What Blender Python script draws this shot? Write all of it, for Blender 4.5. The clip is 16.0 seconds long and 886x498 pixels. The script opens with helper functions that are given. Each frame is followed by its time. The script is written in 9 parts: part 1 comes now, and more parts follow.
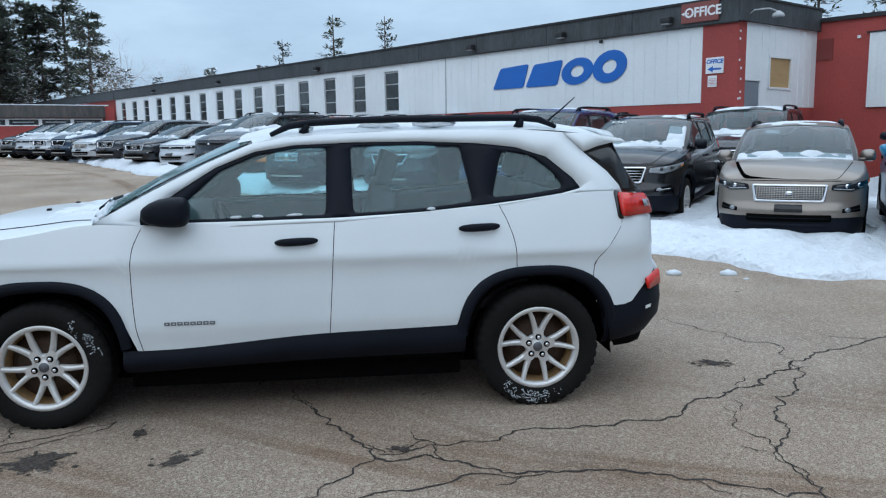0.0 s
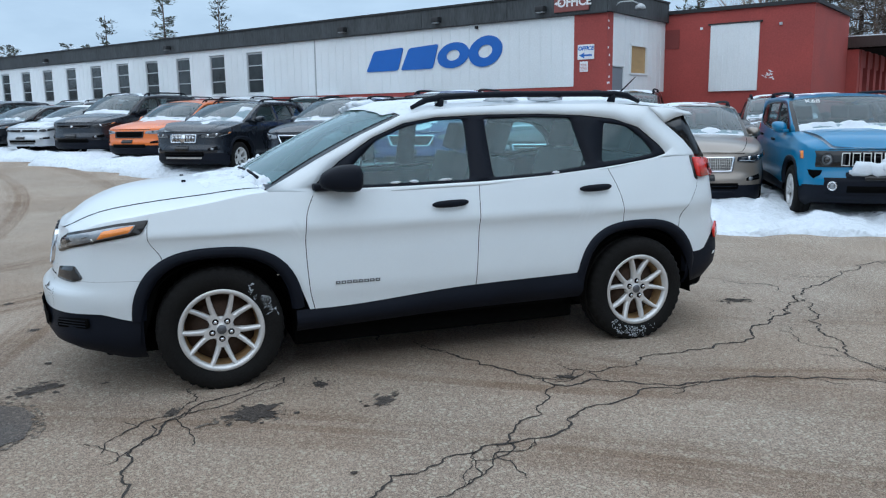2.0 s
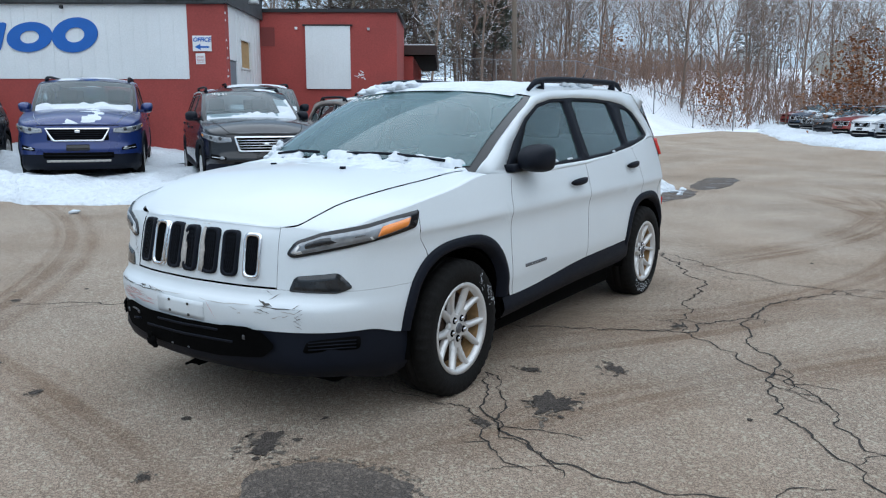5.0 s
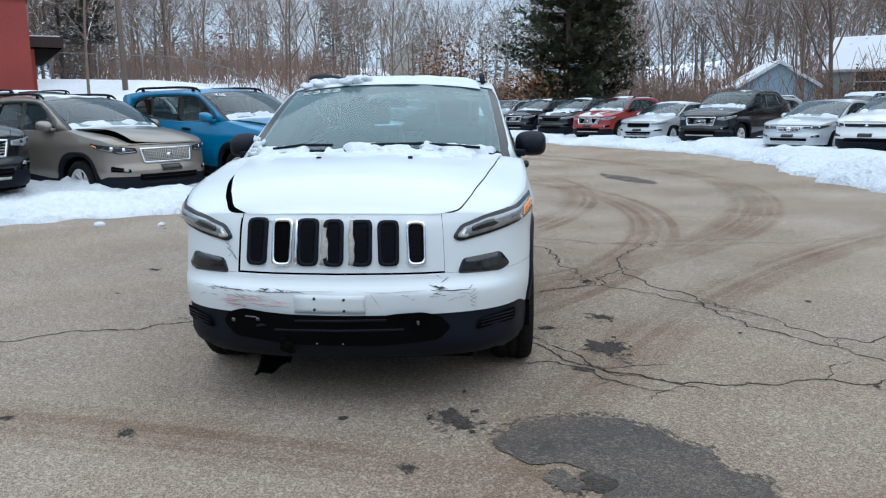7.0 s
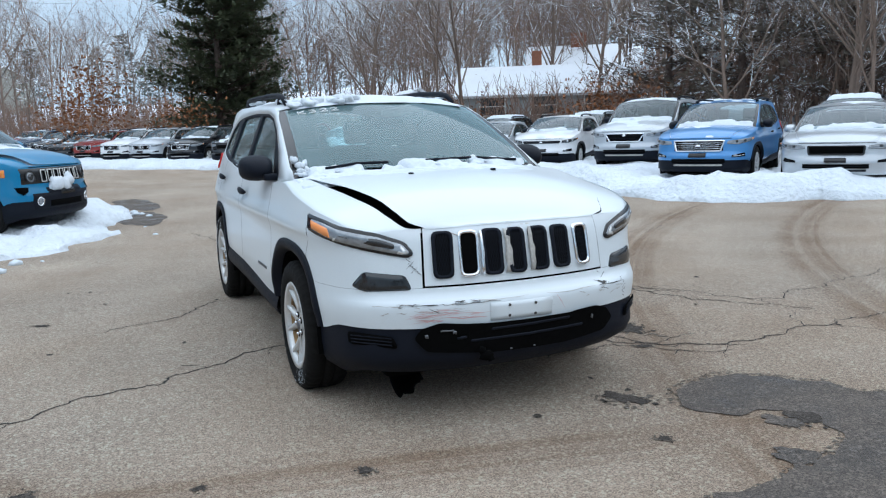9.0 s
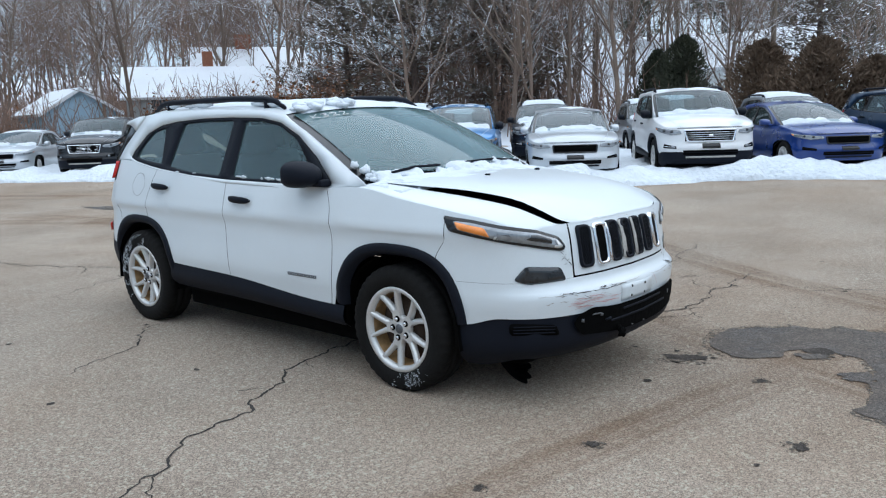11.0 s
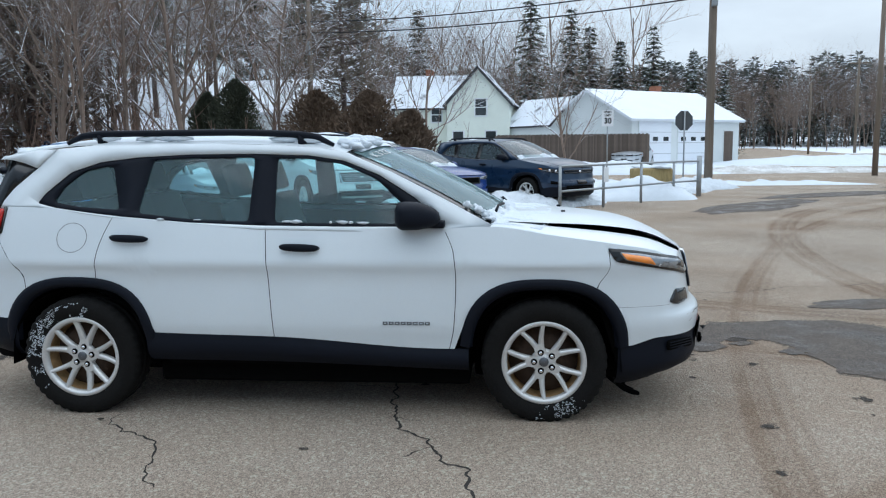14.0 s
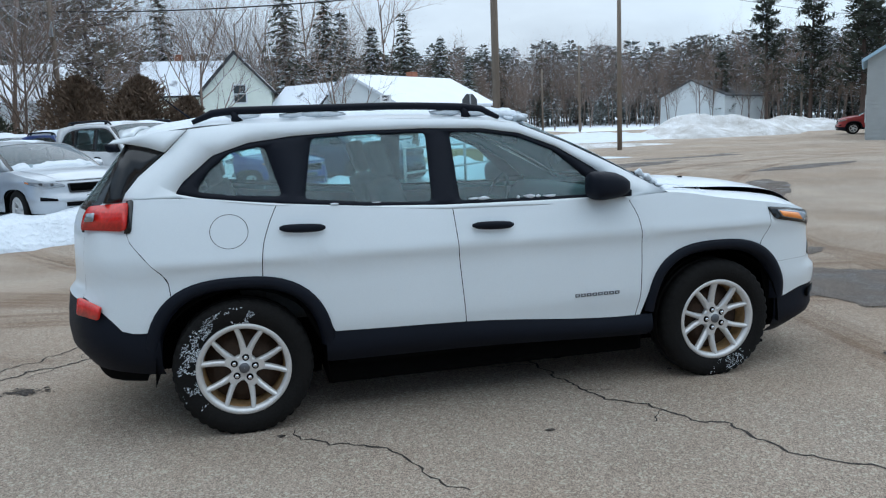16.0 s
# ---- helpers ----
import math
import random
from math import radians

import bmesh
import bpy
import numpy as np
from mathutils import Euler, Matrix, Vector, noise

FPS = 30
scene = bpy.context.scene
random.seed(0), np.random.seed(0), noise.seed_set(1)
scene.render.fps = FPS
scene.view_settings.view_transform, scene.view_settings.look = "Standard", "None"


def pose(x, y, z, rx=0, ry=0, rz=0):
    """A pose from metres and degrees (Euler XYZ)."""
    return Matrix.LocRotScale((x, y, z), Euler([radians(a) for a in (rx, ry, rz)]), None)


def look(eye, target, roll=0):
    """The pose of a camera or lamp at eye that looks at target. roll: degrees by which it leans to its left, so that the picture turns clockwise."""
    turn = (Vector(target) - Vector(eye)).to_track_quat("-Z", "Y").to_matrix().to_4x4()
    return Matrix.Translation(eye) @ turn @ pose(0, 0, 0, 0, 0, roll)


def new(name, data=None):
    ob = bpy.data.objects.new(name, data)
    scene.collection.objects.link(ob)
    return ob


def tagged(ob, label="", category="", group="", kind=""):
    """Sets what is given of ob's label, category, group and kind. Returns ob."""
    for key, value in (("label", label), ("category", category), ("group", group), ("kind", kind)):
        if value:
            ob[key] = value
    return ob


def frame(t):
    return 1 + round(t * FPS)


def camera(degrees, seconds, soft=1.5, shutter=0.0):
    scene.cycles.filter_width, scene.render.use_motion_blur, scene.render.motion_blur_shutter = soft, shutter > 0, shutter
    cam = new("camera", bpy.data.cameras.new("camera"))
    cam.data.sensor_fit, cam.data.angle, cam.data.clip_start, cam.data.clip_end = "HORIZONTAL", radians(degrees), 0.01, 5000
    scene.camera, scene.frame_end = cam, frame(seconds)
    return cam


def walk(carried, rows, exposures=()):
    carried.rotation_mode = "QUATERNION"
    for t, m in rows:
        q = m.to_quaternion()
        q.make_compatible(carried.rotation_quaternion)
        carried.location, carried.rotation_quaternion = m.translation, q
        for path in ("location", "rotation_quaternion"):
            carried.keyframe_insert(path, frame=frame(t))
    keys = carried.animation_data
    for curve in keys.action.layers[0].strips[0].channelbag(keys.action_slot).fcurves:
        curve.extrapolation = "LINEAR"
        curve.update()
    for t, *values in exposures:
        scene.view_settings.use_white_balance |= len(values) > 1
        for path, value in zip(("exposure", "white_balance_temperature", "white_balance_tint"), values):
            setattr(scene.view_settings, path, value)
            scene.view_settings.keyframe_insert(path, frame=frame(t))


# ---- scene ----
cam = camera(58.5, 16.0, soft=1.2)
PATH = [
    (0, (0.354, -5.199, 1.561), (0.563, -3.232, 1.269), -0.8),
    (0.5, (-0.062, -5.491, 1.532), (0.143, -3.52, 1.263), -1.2),
    (1, (-0.54, -5.55, 1.489), (-0.267, -3.589, 1.21), -2.1),
    (1.5, (-1.066, -5.5, 1.511), (-0.612, -3.575, 1.214), -1.5),
    (2, (-1.592, -5.369, 1.52), (-0.942, -3.508, 1.183), -0.8),
    (2.5, (-2.127, -5.048, 1.549), (-1.305, -3.262, 1.182), -0.9),
    (3, (-2.692, -4.668, 1.556), (-1.643, -3.003, 1.198), -1.3),
    (3.2, (-2.859, -4.52, 1.53), (-1.771, -2.875, 1.198), -1.6),
    (5.3, (-4.895, -2.643, 1.42), (-3.187, -1.663, 1.07), 0.2),
    (5.5, (-5.045, -2.423, 1.412), (-3.301, -1.509, 1.062), 0.1),
    (6, (-5.402, -1.899, 1.423), (-3.544, -1.249, 1.065), -0.1),
    (6.5, (-5.597, -1.344, 1.43), (-3.66, -1.001, 1.07), -0.4),
    (7, (-5.76, -0.718, 1.407), (-3.797, -0.582, 1.051), -0.6),
    (7.5, (-5.836, -0.112, 1.398), (-3.866, -0.111, 1.056), -0.7),
    (8, (-5.806, 0.552, 1.417), (-3.838, 0.367, 1.115), -1.3),
    (8.5, (-5.712, 1.192, 1.404), (-3.796, 0.705, 1.101), -1.7),
    (9, (-5.524, 1.796, 1.388), (-3.707, 1.021, 1.08), -1.7),
    (9.5, (-5.305, 2.389, 1.382), (-3.6, 1.394, 1.06), -1.2),
    (9.7, (-5.179, 2.599, 1.349), (-3.528, 1.518, 1.023), -0.9),
    (11.8, (-3.596, 4.44, 1.527), (-2.518, 2.792, 1.174), -5.0),
    (12, (-3.384, 4.556, 1.513), (-2.375, 2.867, 1.156), -5.8),
    (12.5, (-2.897, 4.83, 1.518), (-2.149, 2.999, 1.219), -3.9),
    (13, (-2.398, 5.022, 1.522), (-1.907, 3.103, 1.24), -2.0),
    (13.5, (-1.798, 5.129, 1.531), (-1.461, 3.176, 1.259), -1.1),
    (14, (-1.179, 5.225, 1.526), (-1.002, 3.248, 1.276), -0.6),
    (14.5, (-0.557, 5.164, 1.527), (-0.626, 3.178, 1.305), -0.3),
    (15, (0.057, 5.145, 1.517), (-0.248, 3.185, 1.263), -0.6),
    (15.5, (0.675, 5.036, 1.499), (0.283, 3.096, 1.207), -1.2),
    (16, (1.288, 4.912, 1.498), (0.811, 2.993, 1.201), -2.2),
]
walk(cam, [(t, look(eye, target, roll)) for t, eye, target, roll in PATH],
     [(0, 0.42, 5950, 9), (2, 0.50, 5950, 9), (3.2, 0.57, 5980, 9), (5.3, 0.54, 6130, 10), (9.7, 0.64, 6130, 10), (12, 0.64, 6200, 11), (13.5, 0.54, 6200, 10), (16, 0.47, 6080, 9)])

# ---- light ----
world = bpy.data.worlds.new("overcast_sky")
world.use_nodes = True
scene.world = world
wt = world.node_tree
wn, wl = wt.nodes, wt.links
wn.clear()
sky = wn.new("ShaderNodeTexSky")
sky.sky_type, sky.sun_disc = "NISHITA", False
sky.sun_elevation, sky.sun_rotation = radians(32), radians(200)
sky.air_density, sky.dust_density = 1.0, 3.0
wco = wn.new("ShaderNodeTexCoord")
wmap = wn.new("ShaderNodeMapping")
wmap.inputs["Scale"].default_value = (1.0, 1.0, 3.2)
wnoise = wn.new("ShaderNodeTexNoise")
wnoise.inputs["Scale"].default_value, wnoise.inputs["Detail"].default_value, wnoise.inputs["Roughness"].default_value = 2.2, 7, 0.55
wramp = wn.new("ShaderNodeValToRGB")
wramp.color_ramp.elements[0].position, wramp.color_ramp.elements[0].color = 0.33, (3.5, 4.7, 6.0, 1)
wramp.color_ramp.elements[1].position, wramp.color_ramp.elements[1].color = 0.68, (6.0, 7.5, 8.8, 1)
wmix = wn.new("ShaderNodeMix")
wmix.data_type = "RGBA"
wmix.inputs[0].default_value = 0.9
wbg, wout = wn.new("ShaderNodeBackground"), wn.new("ShaderNodeOutputWorld")
wbg.inputs["Strength"].default_value = 0.083
wl.new(wco.outputs["Generated"], wmap.inputs["Vector"])
wl.new(wmap.outputs["Vector"], wnoise.inputs["Vector"])
wl.new(wnoise.outputs["Fac"], wramp.inputs["Fac"])
wl.new(sky.outputs["Color"], wmix.inputs[6])
wl.new(wramp.outputs["Color"], wmix.inputs[7])
wl.new(wmix.outputs[2], wbg.inputs["Color"])
wl.new(wbg.outputs["Background"], wout.inputs["Surface"])
sun_data = bpy.data.lights.new("sun", "SUN")
sun_data.energy, sun_data.angle, sun_data.color = 1.6, radians(115), (0.97, 0.99, 1.0)
sun = new("sun", sun_data)
sun.matrix_world = look((0, 0, 30), (3, 2, 0))

# ---- materials ----
def surface(name, base, rough=0.5, metal=0.0, var=0.15, fine=60.0, coarse=2.0, bump=0.0, coat=0.0, tint=None, spec=0.5, stretch=None, random=0.0):
    """Principled surface with colour and roughness varied at two scales and fine relief."""
    m = bpy.data.materials.new(name)
    m.use_nodes = True
    nt = m.node_tree
    n, l = nt.nodes, nt.links
    b = n["Principled BSDF"]
    co = n.new("ShaderNodeTexCoord")
    vec = co.outputs["Object"]
    if stretch:
        mp = n.new("ShaderNodeMapping")
        mp.inputs["Scale"].default_value = stretch
        l.new(vec, mp.inputs["Vector"])
        vec = mp.outputs["Vector"]
    n1, n2 = n.new("ShaderNodeTexNoise"), n.new("ShaderNodeTexNoise")
    n1.inputs["Scale"].default_value, n1.inputs["Detail"].default_value = fine, 4
    n2.inputs["Scale"].default_value, n2.inputs["Detail"].default_value = coarse, 5
    l.new(vec, n1.inputs["Vector"])
    l.new(vec, n2.inputs["Vector"])
    add = n.new("ShaderNodeMath")
    add.operation = "ADD"
    l.new(n1.outputs["Fac"], add.inputs[0])
    l.new(n2.outputs["Fac"], add.inputs[1])
    ramp = n.new("ShaderNodeMapRange")
    ramp.inputs["From Min"].default_value, ramp.inputs["From Max"].default_value = 0.65, 1.35
    l.new(add.outputs[0], ramp.inputs["Value"])
    mix = n.new("ShaderNodeMix")
    mix.data_type = "RGBA"
    dark = tint or tuple(c * (1 - var) for c in base)
    light = tuple(min(1, c * (1 + var * 0.6)) for c in base)
    mix.inputs[6].default_value, mix.inputs[7].default_value = (*dark, 1), (*light, 1)
    l.new(ramp.outputs[0], mix.inputs[0])
    out = mix.outputs[2]
    if random:
        oi, hsv = n.new("ShaderNodeObjectInfo"), n.new("ShaderNodeHueSaturation")
        rr = n.new("ShaderNodeMapRange")
        rr.inputs["To Min"].default_value, rr.inputs["To Max"].default_value = 1 - random, 1 + random
        l.new(oi.outputs["Random"], rr.inputs["Value"])
        l.new(rr.outputs[0], hsv.inputs["Value"])
        l.new(out, hsv.inputs["Color"])
        out = hsv.outputs["Color"]
    l.new(out, b.inputs["Base Color"])
    rm = n.new("ShaderNodeMapRange")
    rm.inputs["To Min"].default_value, rm.inputs["To Max"].default_value = max(0.02, rough - 0.08), min(1, rough + 0.1)
    l.new(n2.outputs["Fac"], rm.inputs["Value"])
    l.new(rm.outputs[0], b.inputs["Roughness"])
    b.inputs["Metallic"].default_value = metal
    b.inputs["Specular IOR Level"].default_value = spec
    b.inputs["Coat Weight"].default_value = coat
    b.inputs["Coat Roughness"].default_value = 0.06
    if bump:
        bp = n.new("ShaderNodeBump")
        bp.inputs["Strength"].default_value, bp.inputs["Distance"].default_value = bump, 0.01
        l.new(n1.outputs["Fac"], bp.inputs["Height"])
        l.new(bp.outputs["Normal"], b.inputs["Normal"])
    return m


def snow_topped(m, amount=0.45, colour=(0.8, 0.84, 0.9), scale=3.0):
    """Lays snow on the faces of a material that look up, broken by noise."""
    n, l = m.node_tree.nodes, m.node_tree.links
    b = n["Principled BSDF"]
    src = b.inputs["Base Color"].links[0].from_socket
    geo, sep, nz = n.new("ShaderNodeNewGeometry"), n.new("ShaderNodeSeparateXYZ"), n.new("ShaderNodeTexNoise")
    co = n.new("ShaderNodeTexCoord")
    nz.inputs["Scale"].default_value = scale
    l.new(co.outputs["Object"], nz.inputs["Vector"])
    l.new(geo.outputs["Normal"], sep.inputs[0])
    mul = n.new("ShaderNodeMath")
    mul.operation = "MULTIPLY_ADD"
    mul.inputs[1].default_value = 0.9
    l.new(nz.outputs["Fac"], mul.inputs[0])
    l.new(sep.outputs["Z"], mul.inputs[2])
    mr = n.new("ShaderNodeMapRange")
    mr.inputs["From Min"].default_value, mr.inputs["From Max"].default_value = 1.45 - amount, 1.55 - amount
    l.new(mul.outputs[0], mr.inputs["Value"])
    mix = n.new("ShaderNodeMix")
    mix.data_type = "RGBA"
    mix.inputs[7].default_value = (*colour, 1)
    l.new(mr.outputs[0], mix.inputs[0])
    l.new(src, mix.inputs[6])
    l.new(mix.outputs[2], b.inputs["Base Color"])
    return m


def pane_glass(name, tint, gloss=0.02, dust=0.0, ior=1.52):
    m = bpy.data.materials.new(name)
    m.use_nodes = True
    n, l = m.node_tree.nodes, m.node_tree.links
    n.clear()
    tr, gl, mx, fr, out = (n.new("ShaderNode" + k) for k in ("BsdfTransparent", "BsdfGlossy", "MixShader", "Fresnel", "OutputMaterial"))
    tr.inputs["Color"].default_value = (*tint, 1)
    gl.inputs["Roughness"].default_value = gloss
    gl.inputs["Color"].default_value = (0.95, 0.97, 1, 1)
    fr.inputs["IOR"].default_value = ior
    l.new(fr.outputs[0], mx.inputs[0])
    l.new(tr.outputs[0], mx.inputs[1])
    l.new(gl.outputs[0], mx.inputs[2])
    if dust:
        # an uneven dusty, frosty film; sky reflection is put into its teal colour
        df, dm, co, nz, mr = (n.new("ShaderNode" + k) for k in ("BsdfDiffuse", "MixShader", "TexCoord", "TexNoise", "MapRange"))
        df.inputs["Color"].default_value = (0.33, 0.53, 0.55, 1)
        nz.inputs["Scale"].default_value, nz.inputs["Detail"].default_value = 3.5, 6
        mr.inputs["To Min"].default_value, mr.inputs["To Max"].default_value = dust * 0.6, dust * 1.4
        l.new(co.outputs["Object"], nz.inputs["Vector"])
        l.new(nz.outputs["Fac"], mr.inputs["Value"])
        l.new(mr.outputs[0], dm.inputs[0])
        l.new(mx.outputs[0], dm.inputs[1])
        l.new(df.outputs[0], dm.inputs[2])
        l.new(dm.outputs[0], out.inputs["Surface"])
        return m
    l.new(mx.outputs[0], out.inputs["Surface"])
    return m


white_paint = surface("white_car_paint", (0.67, 0.715, 0.735), 0.34, var=0.05, fine=240, coarse=1.6, coat=0.35, tint=(0.62, 0.66, 0.68))
black_plastic = surface("black_plastic", (0.006, 0.008, 0.014), 0.55, var=0.35, fine=320, coarse=3, bump=0.12, spec=0.14)
gloss_black = surface("gloss_black", (0.006, 0.006, 0.007), 0.16, var=0.2, fine=60, coarse=3)
# black parts, and shade under and inside things put into the colour
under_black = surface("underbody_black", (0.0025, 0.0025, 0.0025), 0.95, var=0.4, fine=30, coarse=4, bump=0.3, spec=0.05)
tyre_rubber = surface("tyre_rubber", (0.009, 0.0085, 0.008), 0.85, var=0.5, fine=90, coarse=5, bump=0.3, spec=0.18)
alloy = surface("silver_alloy", (0.64, 0.635, 0.62), 0.35, metal=0.45, var=0.12, fine=120, coarse=6)
rusty = surface("rusty_brake", (0.055, 0.032, 0.02), 0.85, metal=0.2, var=0.45, fine=50, coarse=9, bump=0.4)
brown_rim = surface("brown_stained_rim", (0.42, 0.26, 0.12), 0.55, metal=0.4, var=0.4, fine=40, coarse=9)
chrome = surface("chrome", (0.75, 0.76, 0.78), 0.12, metal=1.0, var=0.05)
amber = surface("amber_lens", (0.85, 0.26, 0.04), 0.18, var=0.12, fine=150, coarse=12, coat=0.6)
lamp_clear = surface("headlamp_clear", (0.27, 0.29, 0.31), 0.14, metal=0.35, var=0.45, fine=35, coarse=9, coat=1.0)
lamp_red = surface("red_lens", (0.62, 0.022, 0.014), 0.2, var=0.35, fine=60, coarse=14, coat=0.5, spec=0.3)
fog_dark = surface("dark_fog_lens", (0.02, 0.023, 0.027), 0.08, var=0.5, fine=25, spec=0.6)
dark_lens = surface("dark_lens", (0.02, 0.022, 0.025), 0.15, var=0.3, coat=0.4)
seat_cloth = surface("dark_seat_cloth", (0.055, 0.06, 0.066), 0.85, var=0.3, fine=140, coarse=5, bump=0.2)
cabin_grey = surface("cabin_grey", (0.10, 0.105, 0.11), 0.7, var=0.25, fine=60, coarse=4)
headliner = surface("headliner", (0.28, 0.28, 0.27), 0.9, var=0.1)
side_glass = pane_glass("side_glass", (0.68, 0.93, 0.95), dust=0.12)
screen_glass = pane_glass("screen_glass", (0.62, 0.86, 0.88), dust=0.22, ior=1.55)
snow_mat = surface("snow", (0.66, 0.705, 0.75), 0.75, var=0.07, fine=45, coarse=3, bump=0.6, tint=(0.57, 0.615, 0.655))
dirty_snow = surface("dirty_snow", (0.72, 0.73, 0.74), 0.9, var=0.2, fine=14, coarse=1.1, bump=0.8, tint=(0.30, 0.265, 0.22))
scrape_dark = surface("scrape_dark", (0.05, 0.045, 0.04), 0.6, var=0.4)
scrape_red = surface("scrape_red", (0.6, 0.3, 0.29), 0.5, var=0.3)
scrape_grey = surface("bare_plastic_grey", (0.42, 0.4, 0.37), 0.6, var=0.3, fine=80, coarse=20)
bar_grey = surface("badge_grey", (0.12, 0.125, 0.135), 0.35, metal=0.5)
bar_white = surface("chalk_white", (0.8, 0.82, 0.82), 0.8)


# ---- mesh helpers ----
def mesh_of(bm, name, material=None, smooth=True):
    me = bpy.data.meshes.new(name)
    bm.normal_update()
    bm.to_mesh(me)
    bm.free()
    if smooth:
        for f in me.polygons:
            f.use_smooth = True
    for m in (material if isinstance(material, (list, tuple)) else [material]):
        if m:
            me.materials.append(m)
    return me


def part(name, bm, material, parent=None, label="", smooth=True):
    ob = new(name, mesh_of(bm, name, material, smooth))
    if parent:
        ob.parent = parent
    if label:
        ob["label"] = label
    return ob


def share(name, me, parent, m=Matrix()):
    """An object of its own on a mesh that alike pieces share."""
    ob = new(name, me)
    ob.parent = parent
    ob.matrix_local = m
    return ob


def lerp(a, b, t):
    return a + (b - a) * t


def curve(points):
    """A smooth monotone interpolation through (x, y) points."""
    xs, ys = np.array([p[0] for p in points], float), np.array([p[1] for p in points], float)
    d = np.diff(ys) / np.diff(xs)
    m = np.concatenate([[d[0]], [0 if a * b <= 0 else 2 * a * b / (a + b) for a, b in zip(d[:-1], d[1:])], [d[-1]]])

    def f(x):
        if x <= xs[0]:
            return float(ys[0] + m[0] * (x - xs[0]))
        if x >= xs[-1]:
            return float(ys[-1] + m[-1] * (x - xs[-1]))
        i = int(np.searchsorted(xs, x)) - 1
        i = max(0, min(i, len(xs) - 2))
        h = xs[i + 1] - xs[i]
        t = (x - xs[i]) / h
        return float((1 + 2 * t) * (1 - t) ** 2 * ys[i] + t * (1 - t) ** 2 * h * m[i] + t * t * (3 - 2 * t) * ys[i + 1] + t * t * (t - 1) * h * m[i + 1])

    return f


def sheet(fn, nu, nv, close_u=False):
    """A grid of fn(u, v), u and v from 0 to 1."""
    bm = bmesh.new()
    rows = [[bm.verts.new(fn(i / nu, j / nv)) for j in range(nv + 1)] for i in range(nu if close_u else nu + 1)]
    for i in range(nu):
        a, b = rows[i], rows[(i + 1) % len(rows)]
        for j in range(nv):
            try:
                bm.faces.new((a[j], b[j], b[j + 1], a[j + 1]))
            except ValueError:
                pass
    return bm


def thicken(bm, t):
    """Gives an open sheet a thickness against its normals."""
    bm.normal_update()
    bmesh.ops.solidify(bm, geom=bm.faces[:], thickness=t)
    return bm


def box_bm(x0, x1, y0, y1, z0, z1, bevel=0.0, m=None):
    bm = bmesh.new()
    bmesh.ops.create_cube(bm, size=1)
    for v in bm.verts:
        v.co = Vector((lerp(x0, x1, v.co.x + 0.5), lerp(y0, y1, v.co.y + 0.5), lerp(z0, z1, v.co.z + 0.5)))
    if bevel:
        bmesh.ops.bevel(bm, geom=bm.edges[:], offset=bevel, segments=2, affect="EDGES", profile=0.7)
    if m is not None:
        bm.transform(m)
    return bm


def tube(points, radius, sides=8, caps=True):
    """A tube along points; radius a number or one for each point."""
    bm = bmesh.new()
    pts = [Vector(p) for p in points]
    rad = radius if isinstance(radius, (list, tuple)) else [radius] * len(pts)
    rings = []
    for i, p in enumerate(pts):
        d = (pts[min(i + 1, len(pts) - 1)] - pts[max(i - 1, 0)]).normalized()
        a = d.orthogonal().normalized() if abs(d.z) > 0.99 else d.cross(Vector((0, 0, 1))).normalized()
        b = d.cross(a)
        rings.append([bm.verts.new(p + rad[i] * (math.cos(2 * math.pi * k / sides) * a + math.sin(2 * math.pi * k / sides) * b)) for k in range(sides)])
    for r, s in zip(rings, rings[1:]):
        for k in range(sides):
            bm.faces.new((r[k], r[(k + 1) % sides], s[(k + 1) % sides], s[k]))
    if caps:
        bm.faces.new(rings[0][::-1])
        bm.faces.new(rings[-1])
    return bm


def lathe(profile, sides=32, axis="y"):
    """Turns (radius, along) points about an axis."""
    def f(u, v):
        i = min(int(v * (len(profile) - 1) + 1e-6), len(profile) - 1)
        r, a = profile[i]
        c, s = math.cos(2 * math.pi * u) * r, math.sin(2 * math.pi * u) * r
        return (c, a, s) if axis == "y" else (c, s, a)
    return sheet(f, sides, len(profile) - 1, close_u=True)


def rounded(poly, r=0.02, steps=3):
    """Rounds the corners of a 2D polygon."""
    out, n = [], len(poly)
    for i in range(n):
        p0, p1, p2 = Vector(poly[i - 1]), Vector(poly[i]), Vector(poly[(i + 1) % n])
        a, b = p0 - p1, p2 - p1
        ra, rb = min(r, a.length * 0.45), min(r, b.length * 0.45)
        s, e = p1 + a.normalized() * ra, p1 + b.normalized() * rb
        for k in range(steps + 1):
            t = k / steps
            q = (1 - t) ** 2 * s + 2 * t * (1 - t) * p1 + t * t * e
            out.append((q.x, q.y))
    return out


